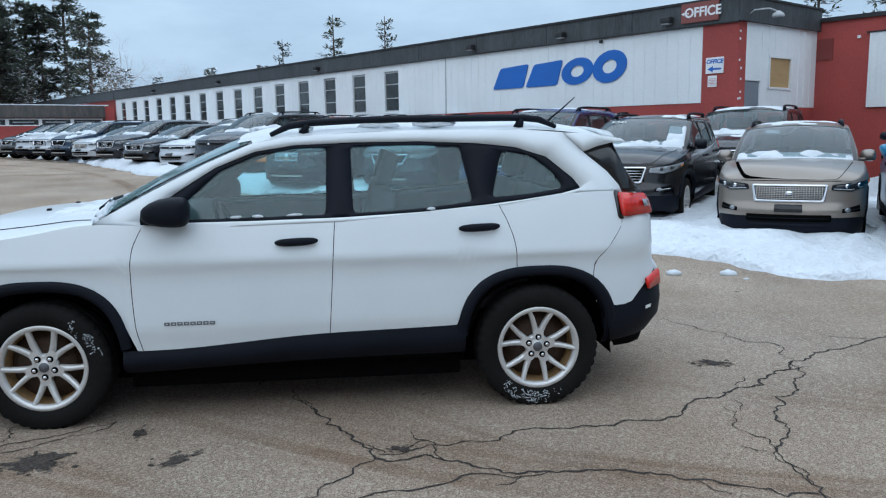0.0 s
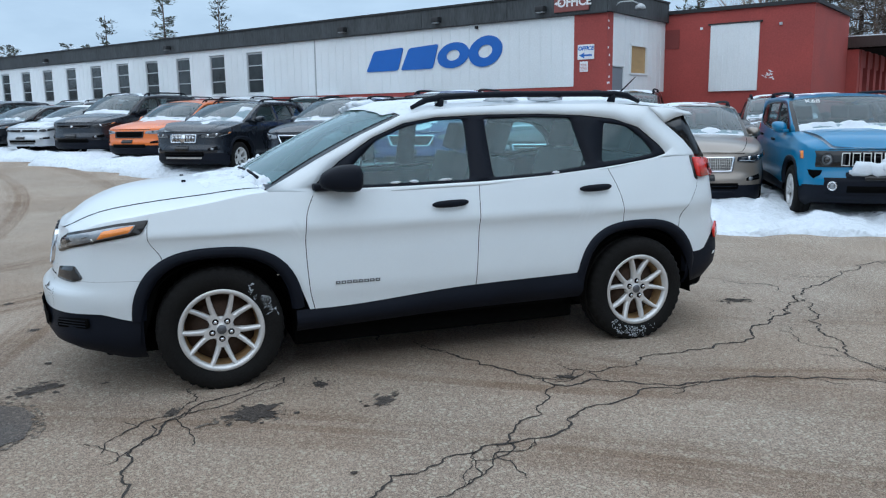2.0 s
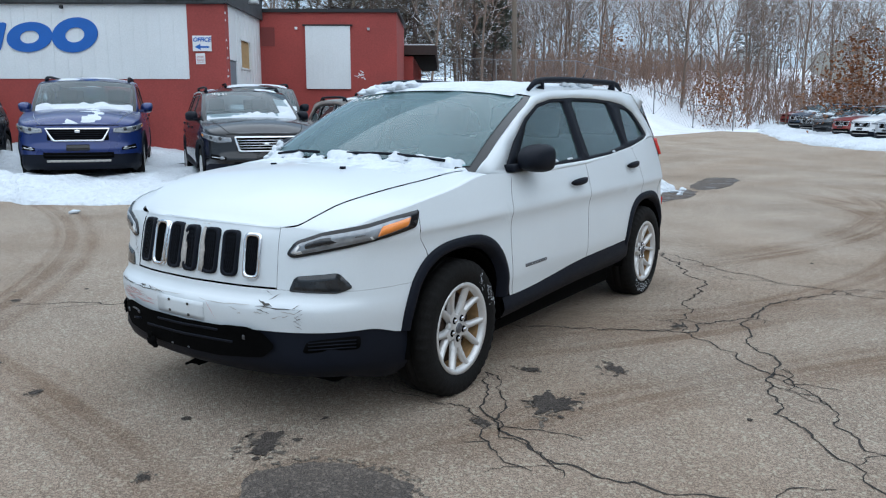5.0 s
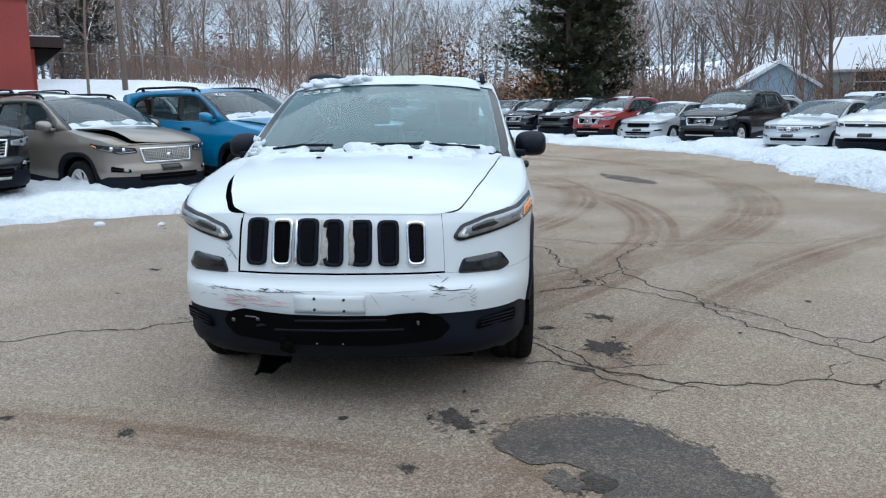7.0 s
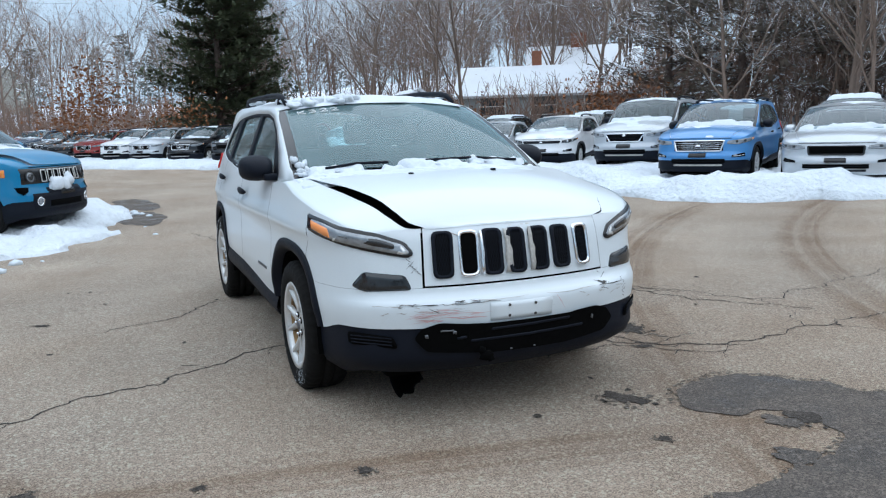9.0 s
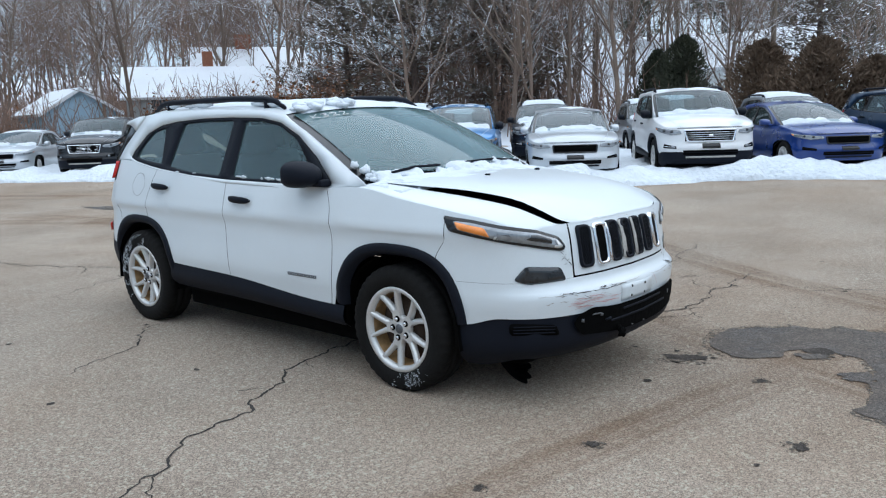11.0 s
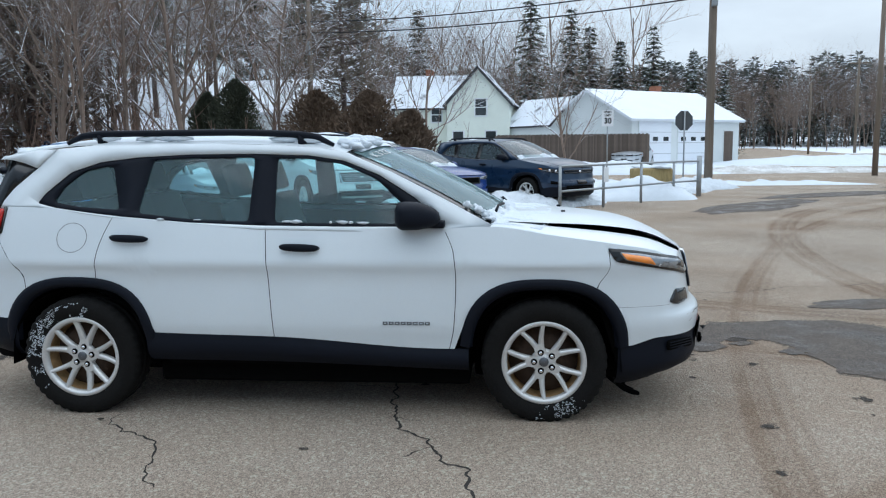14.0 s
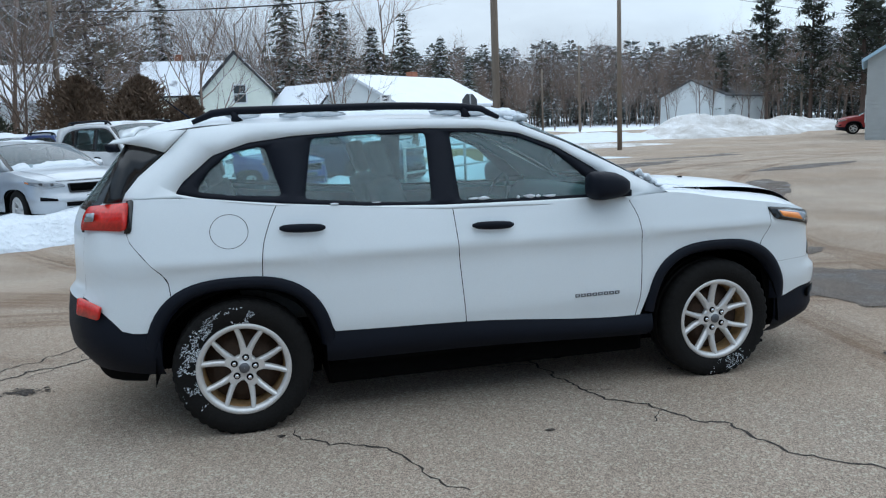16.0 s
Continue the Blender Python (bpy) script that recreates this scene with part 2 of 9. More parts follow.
def plate(outline, holes, to3, thick=0.0, cuts=0):
    """A flat-outlined plate with holes: 2D loops filled, then laid into space by to3(a, b, depth)."""
    bm = bmesh.new()
    edges = []
    for loop in [outline] + list(holes):
        vs = [bm.verts.new((p[0], p[1], 0)) for p in loop]
        edges += [bm.edges.new((vs[i - 1], vs[i])) for i in range(len(vs))]
    bmesh.ops.triangle_fill(bm, use_beauty=True, use_dissolve=False, edges=edges, normal=(0, 0, 1))
    if cuts:
        bmesh.ops.subdivide_edges(bm, edges=bm.edges[:], cuts=cuts, use_grid_fill=True)
    if thick:
        rim = [e for e in bm.edges if len(e.link_faces) == 1]
        ret = bmesh.ops.extrude_edge_only(bm, edges=rim)
        for v in ret["geom"]:
            if isinstance(v, bmesh.types.BMVert):
                v.co.z = thick
    for v in bm.verts:
        v.co = Vector(to3(v.co.x, v.co.y, v.co.z))
    bmesh.ops.recalc_face_normals(bm, faces=bm.faces[:])
    return bm


def join(*bms):
    """Joins meshes into the first."""
    out = bms[0]
    for b in bms[1:]:
        me = bpy.data.meshes.new("joined")
        b.to_mesh(me)
        b.free()
        out.from_mesh(me)
        bpy.data.meshes.remove(me)
    return out


def empty(name, m=Matrix(), **tags):
    ob = new(name)
    ob.matrix_world = m
    ob.empty_display_size = 0.1
    return tagged(ob, **tags)



def lump(cx, cy, cz, sx, sy, sz, seed, sub=2):
    """A heap of snow: an uneven flattened ball."""
    bm = bmesh.new()
    bmesh.ops.create_icosphere(bm, subdivisions=sub, radius=1)
    for v in bm.verts:
        p = v.co
        k = 1 + 0.6 * noise.noise(p * 1.7 + Vector((seed, seed * 0.7, 0))) + 0.25 * noise.noise(p * 4 + Vector((0, seed, 3)))
        v.co = Vector((cx + p.x * sx * k, cy + p.y * sy * k, cz + p.z * sz * k))
    return bm



# ---- ground ----
def soft(x):
    """A ramp that starts gently at 0."""
    return 0.0 if x <= 0 else x * x / (x + 2.0)


def ground_z(x, y):
    z = 0.025 * min(soft(y - 1.5), 22)
    rise, run_out, side = min(1, max(0, (-y - 4) / 6)), min(1, max(0, (-y - 17) / 11)), min(1, max(0, (18 - x) / 6))
    z += 0.13 * rise * rise * (3 - 2 * rise) * (1 - run_out) * side
    z += 0.06 * soft(x - 48) + 0.15 * soft(-y - 15) * min(1, max(0, (x - 12) / 18)) + 0.02 * soft(-y - 24)
    k, j = min(1, max(0, (x - 29) / 9)), min(1, max(0, (y - 11) / 7))
    z += 2.6 * k * k * (3 - 2 * k) * j * j * (3 - 2 * j)
    return min(z, 9.0)


TRACKS = [(7.3, 6.7, 8.75, 0.55), (4.7, 5.2, 7.85, 0.6), (8.2, 4.9, 9.7, 0.5), (9.0, 7.6, 12.3, 0.45), (-31, 6, 28.9, 0.4), (-31, 6, 27.3, 0.35), (-9, 11, 11.0, 0.45), (-9, 11, 9.4, 0.4), (-8, -14, 12.5, 0.5), (-8, -14, 14.2, 0.45), (-20, -4, 15.0, 0.5)]


def asphalt_material(name="weathered_asphalt", base=(0.408, 0.334, 0.268), tint=(0.272, 0.218, 0.172), spec=0.2, coarse=0.6, lanes=True):
    m = surface(name, base, 0.88, var=0.25, fine=150, coarse=coarse, bump=0.5, spec=spec, tint=tint)
    n, l = m.node_tree.nodes, m.node_tree.links
    b = n["Principled BSDF"]
    co = n.new("ShaderNodeTexCoord")
    src = b.inputs["Base Color"].links[0].from_socket
    # light and dark stone chips
    v = n.new("ShaderNodeTexVoronoi")
    v.inputs["Scale"].default_value = 190
    l.new(co.outputs["Object"], v.inputs["Vector"])
    bw = n.new("ShaderNodeRGBToBW")
    l.new(v.outputs["Color"], bw.inputs[0])
    mr = n.new("ShaderNodeMapRange")
    mr.inputs["From Min"].default_value, mr.inputs["From Max"].default_value, mr.inputs["To Min"].default_value, mr.inputs["To Max"].default_value = 0.2, 0.85, 0.6, 1.45
    l.new(bw.outputs[0], mr.inputs["Value"])
    mul = n.new("ShaderNodeMix")
    mul.data_type, mul.blend_type = "RGBA", "MULTIPLY"
    mul.inputs[0].default_value = 1
    l.new(src, mul.inputs[6])
    l.new(mr.outputs[0], mul.inputs[7])
    # scattered pale stones
    vs, bs, ms, pale = n.new("ShaderNodeTexVoronoi"), n.new("ShaderNodeRGBToBW"), n.new("ShaderNodeMapRange"), n.new("ShaderNodeMix")
    vs.inputs["Scale"].default_value = 85
    l.new(co.outputs["Object"], vs.inputs["Vector"])
    l.new(vs.outputs["Color"], bs.inputs[0])
    ms.inputs["From Min"].default_value, ms.inputs["From Max"].default_value, ms.inputs["To Max"].default_value = 0.72, 0.8, 0.55
    l.new(bs.outputs[0], ms.inputs["Value"])
    pale.data_type = "RGBA"
    pale.inputs[7].default_value = tuple(min(0.62, 1.75 * c) for c in base) + (1,)
    l.new(ms.outputs[0], pale.inputs[0])
    l.new(mul.outputs[2], pale.inputs[6])
    mul = pale
    bp = n.new("ShaderNodeBump")
    bp.inputs["Strength"].default_value, bp.inputs["Distance"].default_value = 0.9, 0.008
    l.new(v.outputs["Distance"], bp.inputs["Height"])
    l.new(bp.outputs["Normal"], b.inputs["Normal"])
    if not lanes:
        l.new(mul.outputs[2], b.inputs["Base Color"])
        return m
    # worn brownish drive lanes: wide curved bands of dried mud
    nd = n.new("ShaderNodeTexNoise")
    nd.inputs["Scale"].default_value, nd.inputs["Detail"].default_value = 0.16, 3
    mp = n.new("ShaderNodeMapping")
    mp.inputs["Rotation"].default_value = (0, 0, radians(35))
    mp.inputs["Scale"].default_value = (0.35, 1.6, 1)
    l.new(co.outputs["Object"], mp.inputs["Vector"])
    l.new(mp.outputs["Vector"], nd.inputs["Vector"])
    wv = n.new("ShaderNodeTexNoise")
    wv.inputs["Scale"].default_value, wv.inputs["Detail"].default_value = 0.7, 6
    l.new(co.outputs["Object"], wv.inputs["Vector"])
    sm = n.new("ShaderNodeMath")
    sm.operation = "ADD"
    l.new(nd.outputs["Fac"], sm.inputs[0])
    l.new(wv.outputs["Fac"], sm.inputs[1])
    rr = n.new("ShaderNodeMapRange")
    rr.inputs["From Min"].default_value, rr.inputs["From Max"].default_value, rr.inputs["To Max"].default_value = 0.85, 1.2, 0.5
    l.new(sm.outputs[0], rr.inputs["Value"])
    mud = n.new("ShaderNodeMix")
    mud.data_type, mud.blend_type = "RGBA", "MULTIPLY"
    mud.inputs[7].default_value = (0.70, 0.60, 0.51, 1)
    l.new(rr.outputs[0], mud.inputs[0])
    l.new(mul.outputs[2], mud.inputs[6])
    # curved tyre tracks: soft-edged arcs worn by the wind of noise
    sep = n.new("ShaderNodeSeparateXYZ")
    l.new(co.outputs["Object"], sep.inputs[0])
    total = None
    for cx, cy, r, wd in TRACKS:
        cmb, dist, off, ab, ed = n.new("ShaderNodeCombineXYZ"), n.new("ShaderNodeVectorMath"), n.new("ShaderNodeMath"), n.new("ShaderNodeMath"), n.new("ShaderNodeMapRange")
        l.new(sep.outputs["X"], cmb.inputs["X"])
        l.new(sep.outputs["Y"], cmb.inputs["Y"])
        dist.operation, off.operation, ab.operation = "DISTANCE", "SUBTRACT", "ABSOLUTE"
        dist.inputs[1].default_value = (cx, cy, 0)
        off.inputs[1].default_value = r
        ed.inputs["From Min"].default_value, ed.inputs["From Max"].default_value, ed.inputs["To Min"].default_value, ed.inputs["To Max"].default_value = wd * 0.40, wd * 0.62, 1, 0
        l.new(cmb.outputs[0], dist.inputs[0])
        l.new(dist.outputs["Value"], off.inputs[0])
        l.new(off.outputs[0], ab.inputs[0])
        l.new(ab.outputs[0], ed.inputs["Value"])
        # streaks along the track, as treads leave them
        streaks, sr, grooved = n.new("ShaderNodeTexNoise"), n.new("ShaderNodeMapRange"), n.new("ShaderNodeMath")
        streaks.noise_dimensions = "1D"
        streaks.inputs["Scale"].default_value, streaks.inputs["Detail"].default_value = 9.0, 4
        l.new(dist.outputs["Value"], streaks.inputs["W"])
        sr.inputs["From Min"].default_value, sr.inputs["From Max"].default_value, sr.inputs["To Min"].default_value = 0.36, 0.6, 0.25
        l.new(streaks.outputs["Fac"], sr.inputs["Value"])
        grooved.operation = "MULTIPLY"
        l.new(ed.outputs[0], grooved.inputs[0])
        l.new(sr.outputs[0], grooved.inputs[1])
        band = grooved.outputs[0]
        if cy > 4 and cx > 0:
            # only the southern arc of these turns is worn
            south, keep = n.new("ShaderNodeMapRange"), n.new("ShaderNodeMath")
            south.inputs["From Min"].default_value, south.inputs["From Max"].default_value, south.inputs["To Min"].default_value, south.inputs["To Max"].default_value = -1.4, -0.4, 1, 0
            keep.operation = "MULTIPLY"
            l.new(sep.outputs["Y"], south.inputs["Value"])
            l.new(band, keep.inputs[0])
            l.new(south.outputs[0], keep.inputs[1])
            band = keep.outputs[0]
        if total is None:
            total = band
        else:
            mx = n.new("ShaderNodeMath")
            mx.operation = "MAXIMUM"
            l.new(total, mx.inputs[0])
            l.new(band, mx.inputs[1])
            total = mx.outputs[0]
    worn = n.new("ShaderNodeMapRange")
    worn.inputs["From Min"].default_value, worn.inputs["From Max"].default_value, worn.inputs["To Min"].default_value, worn.inputs["To Max"].default_value = 0.36, 0.62, 0.3, 0.95
    l.new(wv.outputs["Fac"], worn.inputs["Value"])
    tk = n.new("ShaderNodeMath")
    tk.operation = "MULTIPLY"
    l.new(total, tk.inputs[0])
    l.new(worn.outputs[0], tk.inputs[1])
    trk = n.new("ShaderNodeMix")
    trk.data_type, trk.blend_type = "RGBA", "MULTIPLY"
    trk.inputs[7].default_value = (0.63, 0.55, 0.49, 1)
    l.new(tk.outputs[0], trk.inputs[0])
    l.new(mud.outputs[2], trk.inputs[6])
    l.new(trk.outputs[2], b.inputs["Base Color"])
    return m


asphalt = asphalt_material()
crack_mat = surface("crack_dirt", (0.03, 0.025, 0.021), 0.95, var=0.5, fine=60, coarse=6, bump=0.5)
oil_mat = asphalt_material("oil_stain", (0.085, 0.072, 0.062), (0.035, 0.03, 0.027), 0.15, 5.0, False)
wet_mat = asphalt_material("wet_asphalt", (0.15, 0.124, 0.104), (0.05, 0.043, 0.038), 0.22, 2.6, False)
wet_range = wet_mat.node_tree.nodes["Principled BSDF"].inputs["Roughness"].links[0].from_node
wet_range.inputs["From Min"].default_value, wet_range.inputs["From Max"].default_value, wet_range.inputs["To Min"].default_value, wet_range.inputs["To Max"].default_value = 0.34, 0.56, 0.28, 0.8


def speckled(m, cover):
    """Lets the ground show through a stain in fine specks."""
    n, l = m.node_tree.nodes, m.node_tree.links
    out, b = n["Material Output"], n["Principled BSDF"]
    tr, mx, nz, mr, co = (n.new("ShaderNode" + k) for k in ("BsdfTransparent", "MixShader", "TexNoise", "MapRange", "TexCoord"))
    nz.inputs["Scale"].default_value, nz.inputs["Detail"].default_value = 34, 6
    mr.inputs["From Min"].default_value, mr.inputs["From Max"].default_value = 0.62 - 0.25 * cover, 0.68 - 0.25 * cover
    l.new(co.outputs["Object"], nz.inputs["Vector"])
    l.new(nz.outputs["Fac"], mr.inputs["Value"])
    l.new(mr.outputs[0], mx.inputs[0])
    l.new(tr.outputs[0], mx.inputs[1])
    l.new(b.outputs[0], mx.inputs[2])
    l.new(mx.outputs[0], out.inputs["Surface"])
    return m


stain_edge = speckled(asphalt_material("stain_edge", (0.17, 0.145, 0.12), (0.1, 0.085, 0.07), 0.15, 5.0, False), 0.45)
forest_floor = snow_topped(surface("leafy_snow_ground", (0.2, 0.145, 0.11), 0.9, var=0.4, fine=6, coarse=0.6, bump=0.5), 0.40, scale=0.5)
field_snow = surface("field_snow", (0.78, 0.81, 0.86), 0.75, var=0.1, fine=8, coarse=0.35, bump=0.5, tint=(0.62, 0.63, 0.65))

axis = sorted({round(sg * v, 2) for v in (0, 1, 2, 3, 4.5, 6, 8, 10, 12, 14, 16, 18, 20, 23, 26, 30, 34, 38, 42, 46, 50, 55, 60, 66, 73, 80, 90, 105, 125, 160, 220, 320, 500, 900) for sg in (-1, 1)})
gbm = bmesh.new()
gv = [[gbm.verts.new((x, y, ground_z(x, y))) for y in axis] for x in axis]
for i in range(len(axis) - 1):
    for j in range(len(axis) - 1):
        f = gbm.faces.new((gv[i][j], gv[i + 1][j], gv[i + 1][j + 1], gv[i][j + 1]))
        cx, cy = (axis[i] + axis[i + 1]) / 2, (axis[j] + axis[j + 1]) / 2
        f.material_index = 2 if cx > 29 and cy > 9 and cx < 62 else 1 if cx > 44 and cy < 30 or (cx > 12 and cy < -24) or (cy < -38 and cx > -14) or cy > 62 or cx > 60 or cy < -90 or (cx < -28 and cy < -64) else 0
tagged(part("ground", gbm, [asphalt, forest_floor, field_snow]), "grey-brown weathered asphalt yard with worn wheel lanes", "ground", kind="structure")

rng = random.Random(11)
def wander(points, step=0.05, jag=0.018):
    """A crack's line through way-points, roughened by midpoint shifts."""
    pts = [Vector((p[0], p[1])) for p in points]
    while max((b - a).length for a, b in zip(pts, pts[1:])) > step:
        out = [pts[0]]
        for a, b in zip(pts, pts[1:]):
            d = b - a
            if d.length > step:
                k = min(0.09, d.length * 0.21)
                out.append((a + b) / 2 + Vector((-d.y, d.x)).normalized() * rng.uniform(-k, k))
            out.append(b)
        pts = out
    return pts


def ribbon(points, width, z=0.003):
    bm = bmesh.new()
    prev = None
    n = len(points)
    for i, p in enumerate(points):
        d = (points[min(i + 1, n - 1)] - points[max(i - 1, 0)]).normalized()
        w = width * (0.35 + 0.9 * rng.random()) * (0.4 + 0.6 * math.sin(math.pi * lerp(0.1, 0.9, i / max(1, n - 1))))
        q = Vector((-d.y, d.x)) * w * 0.5
        pair = (bm.verts.new((p.x + q.x, p.y + q.y, ground_z(p.x, p.y) + z)), bm.verts.new((p.x - q.x, p.y - q.y, ground_z(p.x, p.y) + z)))
        if prev:
            bm.faces.new((prev[0], prev[1], pair[1], pair[0]))
        prev = pair
    return bm


CRACKS = [
    (0.03, [(-0.08, -0.41), (0.22, -1.12), (0.40, -1.54), (0.84, -1.66), (1.75, -1.95), (2.3, -2.2), (2.6, -3.4)]),
    (0.022, [(0.40, -1.54), (0.14, -1.91), (-0.5, -2.5)]),
    (0.034, [(0.42, -1.5), (1.10, -1.33), (1.86, -1.23), (2.58, -0.81), (3.23, -0.31), (4.33, 0.28), (6.0, 0.7)]),
    (0.026, [(3.23, -0.31), (2.97, -0.81), (2.61, -1.21), (2.40, -1.66), (2.31, -2.10)]),
    (0.02, [(2.82, 1.11), (3.34, 0.11), (3.26, -0.28)]),
    (0.02, [(-1.94, -1.75), (-1.74, -1.34), (-1.5, -1.11), (-1.01, -0.84)]),
    (0.026, [(-1.01, -0.84), (-1.59, -1.23), (-1.83, -1.61), (-1.82, -1.99), (-1.75, -2.7), (-1.85, -3.3)]),
]
SIDE_CRACKS = [
    (0.028, [(1.2, -1.8), (0.49, -1.9), (-0.2, -2.18), (-0.9, -2.47), (-1.45, -2.85)]),
    (0.02, [(-0.04, -2.21), (-0.82, -2.64), (-1.09, -2.89), (-0.63, -4.64)]),
    (0.02, [(-1.56, -0.84), (-1.64, -1.24), (-1.96, -1.62)]),
    (0.03, [(-1.6, 2.8), (-1.08, 2.06), (-0.74, 1.21), (-0.42, 0.4), (-0.3, -0.3)]),
    (0.026, [(1.12, 0.92), (0.70, 1.38), (0.46, 1.9)]),
    (0.022, [(2.37, -1.10), (2.31, -2.05), (2.32, -3.12), (2.75, -4.81), (4.2, -6.6)]),
    (0.022, [(-2.12, -2.89), (-2.90, -3.05), (-3.98, -3.46), (-6.5, -4.2)]),
    (0.02, [(4.8, -1.5), (4.3, -2.6), (4.6, -4.5), (5.0, -6.0)]),
    (0.02, [(-4.5, 6.0), (-3.0, 8.6), (-2.2, 11.0)]),
]
crack_bm = bmesh.new()
for width, pts in CRACKS + SIDE_CRACKS:
    line = wander(pts)
    join(crack_bm, ribbon(line, width * 0.55))
    for i in range(3, len(line) - 6, 19):
        if rng.random() < 0.6:
            a, d = line[i], Vector((rng.uniform(-1, 1), rng.uniform(-1, 1))).normalized() * rng.uniform(0.12, 0.45)
            join(crack_bm, ribbon(wander([a, a + d], 0.04), width * 0.3))
tagged(part("asphalt_cracks", crack_bm, crack_mat, smooth=False), "dark branching cracks in the asphalt", "crack", kind="stuff")


def blot(cx, cy, rx, ry, seed, turn=0.0, z=0.0045, n=40, rough=0.35):
    """An uneven flat patch on the ground."""
    loop = []
    for i in range(n):
        a = 2 * math.pi * i / n
        k = 1 + rough * noise.noise(Vector((math.cos(a) * 1.3, math.sin(a) * 1.3, seed))) + rough * 0.6 * noise.noise(Vector((math.cos(a) * 4, math.sin(a) * 4, seed + 5)))
        u, v = rx * k * math.cos(a), ry * k * math.sin(a)
        loop.append((cx + u * math.cos(turn) - v * math.sin(turn), cy + u * math.sin(turn) + v * math.cos(turn)))
    return plate(loop, [], lambda a, b, d: (a, b, ground_z(a, b) + z))


stains, halos = bmesh.new(), bmesh.new()
for i, (x, y, rx, ry) in enumerate([(-1.23, -1.37, 0.15, 0.09), (-0.57, -1.43, 0.085, 0.045), (-0.84, -1.03, 0.06, 0.03), (0.53, -1.44, 0.05, 0.03), (-2.37, -0.53, 0.11, 0.08), (-1.64, -1.19, 0.06, 0.03),
                                    (-2.95, -1.11, 0.1, 0.07), (-2.86, -0.37, 0.035, 0.025), (-2.57, 0.91, 0.03, 0.03), (-2.43, 1.56, 0.03, 0.02), (2.69, -0.28, 0.09, 0.06), (-2.9, 1.9, 0.04, 0.03),
                                    (-2.2, 2.2, 0.05, 0.03), (-1.6, 2.9, 0.04, 0.03), (-2.6, 2.6, 0.03, 0.03), (0.9, 2.3, 0.05, 0.03), (-3.3, 0.4, 0.05, 0.03)]):
    join(stains, blot(x, y, rx * 0.92, ry * 0.92, i * 3.1, i * 0.9, rough=0.75, n=60))
    join(halos, blot(x, y, rx * 1.35, ry * 1.35, i * 3.1 + 1, i * 0.9, z=0.0036, rough=0.9, n=60))
    for k in range(5):
        a = rng.uniform(0, 6.283)
        join(stains, blot(x + rx * 1.5 * math.cos(a), y + ry * 1.5 * math.sin(a), rx * rng.uniform(0.06, 0.22), ry * rng.uniform(0.1, 0.25), i + k * 7.0, a, n=14, rough=0.8))
for i in range(46):
    x, y = rng.uniform(-5, 4), rng.uniform(-4.5, 4.5)
    join(stains, blot(x, y, rng.uniform(0.012, 0.03), rng.uniform(0.01, 0.022), i + 60, n=12))
tagged(part("oil_stains", stains, oil_mat), "dark oil spots soaked into the asphalt", "stain", kind="stuff")
tagged(part("oil_stains", halos, stain_edge), "faded speckled rims round the oil spots", "stain", kind="stuff")
puddle = bmesh.new()
shore = [(-2.55, -0.7), (-2.35, -0.85), (-2.3, -1.1), (-2.4, -1.4), (-2.6, -1.55), (-2.85, -1.7), (-3.2, -1.75), (-4.0, -1.85), (-4.3, -1.5), (-4.7, -1.3), (-4.5, -0.6), (-3.8, 0.0), (-3.4, -0.1), (-3.35, -0.6), (-3.3, -0.92), (-3.15, -1.12), (-2.95, -1.18), (-2.8, -1.08), (-2.8, -0.9), (-2.68, -0.72)]
edge = [(p.x + 0.07 * noise.noise(Vector((p.x * 7, p.y * 7, 1))), p.y + 0.07 * noise.noise(Vector((p.x * 7, p.y * 7, 5)))) for p in wander(rounded(shore, 0.2, 4), 0.06)]
join(puddle, plate(edge[:-1], [], lambda a, b, d: (a, b, ground_z(a, b) + 0.005)), blot(-4.5, -2.6, 0.55, 0.22, 2.2, 0.2, 0.0056), blot(-2.95, -0.98, 0.09, 0.06, 4.2, 0.4, 0.0052, rough=0.6), blot(-3.25, -0.72, 0.1, 0.07, 6.2, 0.4, 0.0052, rough=0.6))
rim = [Vector(q) for q in edge[:-1]]
mid = sum(rim, Vector((0, 0))) / len(rim)
damp = [q + (q - mid).normalized() * (0.05 + 0.07 * noise.noise(Vector((q.x * 3, q.y * 3, 9)))) for q in rim]
tagged(part("puddle_rim", plate([(q.x, q.y) for q in damp], [], lambda a, b, d: (a, b, ground_z(a, b) + 0.0034)), stain_edge), "damp speckled rim of the wet patch", "stain", kind="stuff")
tagged(part("puddle", puddle, wet_mat), "shallow wet patch with meltwater on asphalt", "puddle", kind="structure")
far_wet = bmesh.new()
for i, (x, y, rx, ry, a) in enumerate([(11.5, 1.2, 1.6, 0.4, 0.1), (8.6, 1.25, 1.3, 0.35, 0.0), (9.5, -3.2, 1.2, 0.25, 0.3), (-7, -14, 3.0, 0.7, 0.9), (-11, -19, 3.4, 0.9, 0.6), (-14, -14, 2.4, 0.5, 0.4), (-9, -9, 1.8, 0.4, 1.0), (-17, -24, 4, 0.8, 0.3)]):
    join(far_wet, blot(x, y, rx, ry, i + 20, a, 0.005))
tagged(part("damp_patches", far_wet, wet_mat), "damp dark streaks on worn asphalt", "damp patch", kind="stuff")

bank_snow = surface("ploughed_snow", (0.66, 0.705, 0.75), 0.8, var=0.12, fine=11, coarse=1.3, bump=1.0, tint=(0.58, 0.62, 0.655))
[q for q in bank_snow.node_tree.nodes if q.type == "BUMP"][0].inputs["Distance"].default_value = 0.07
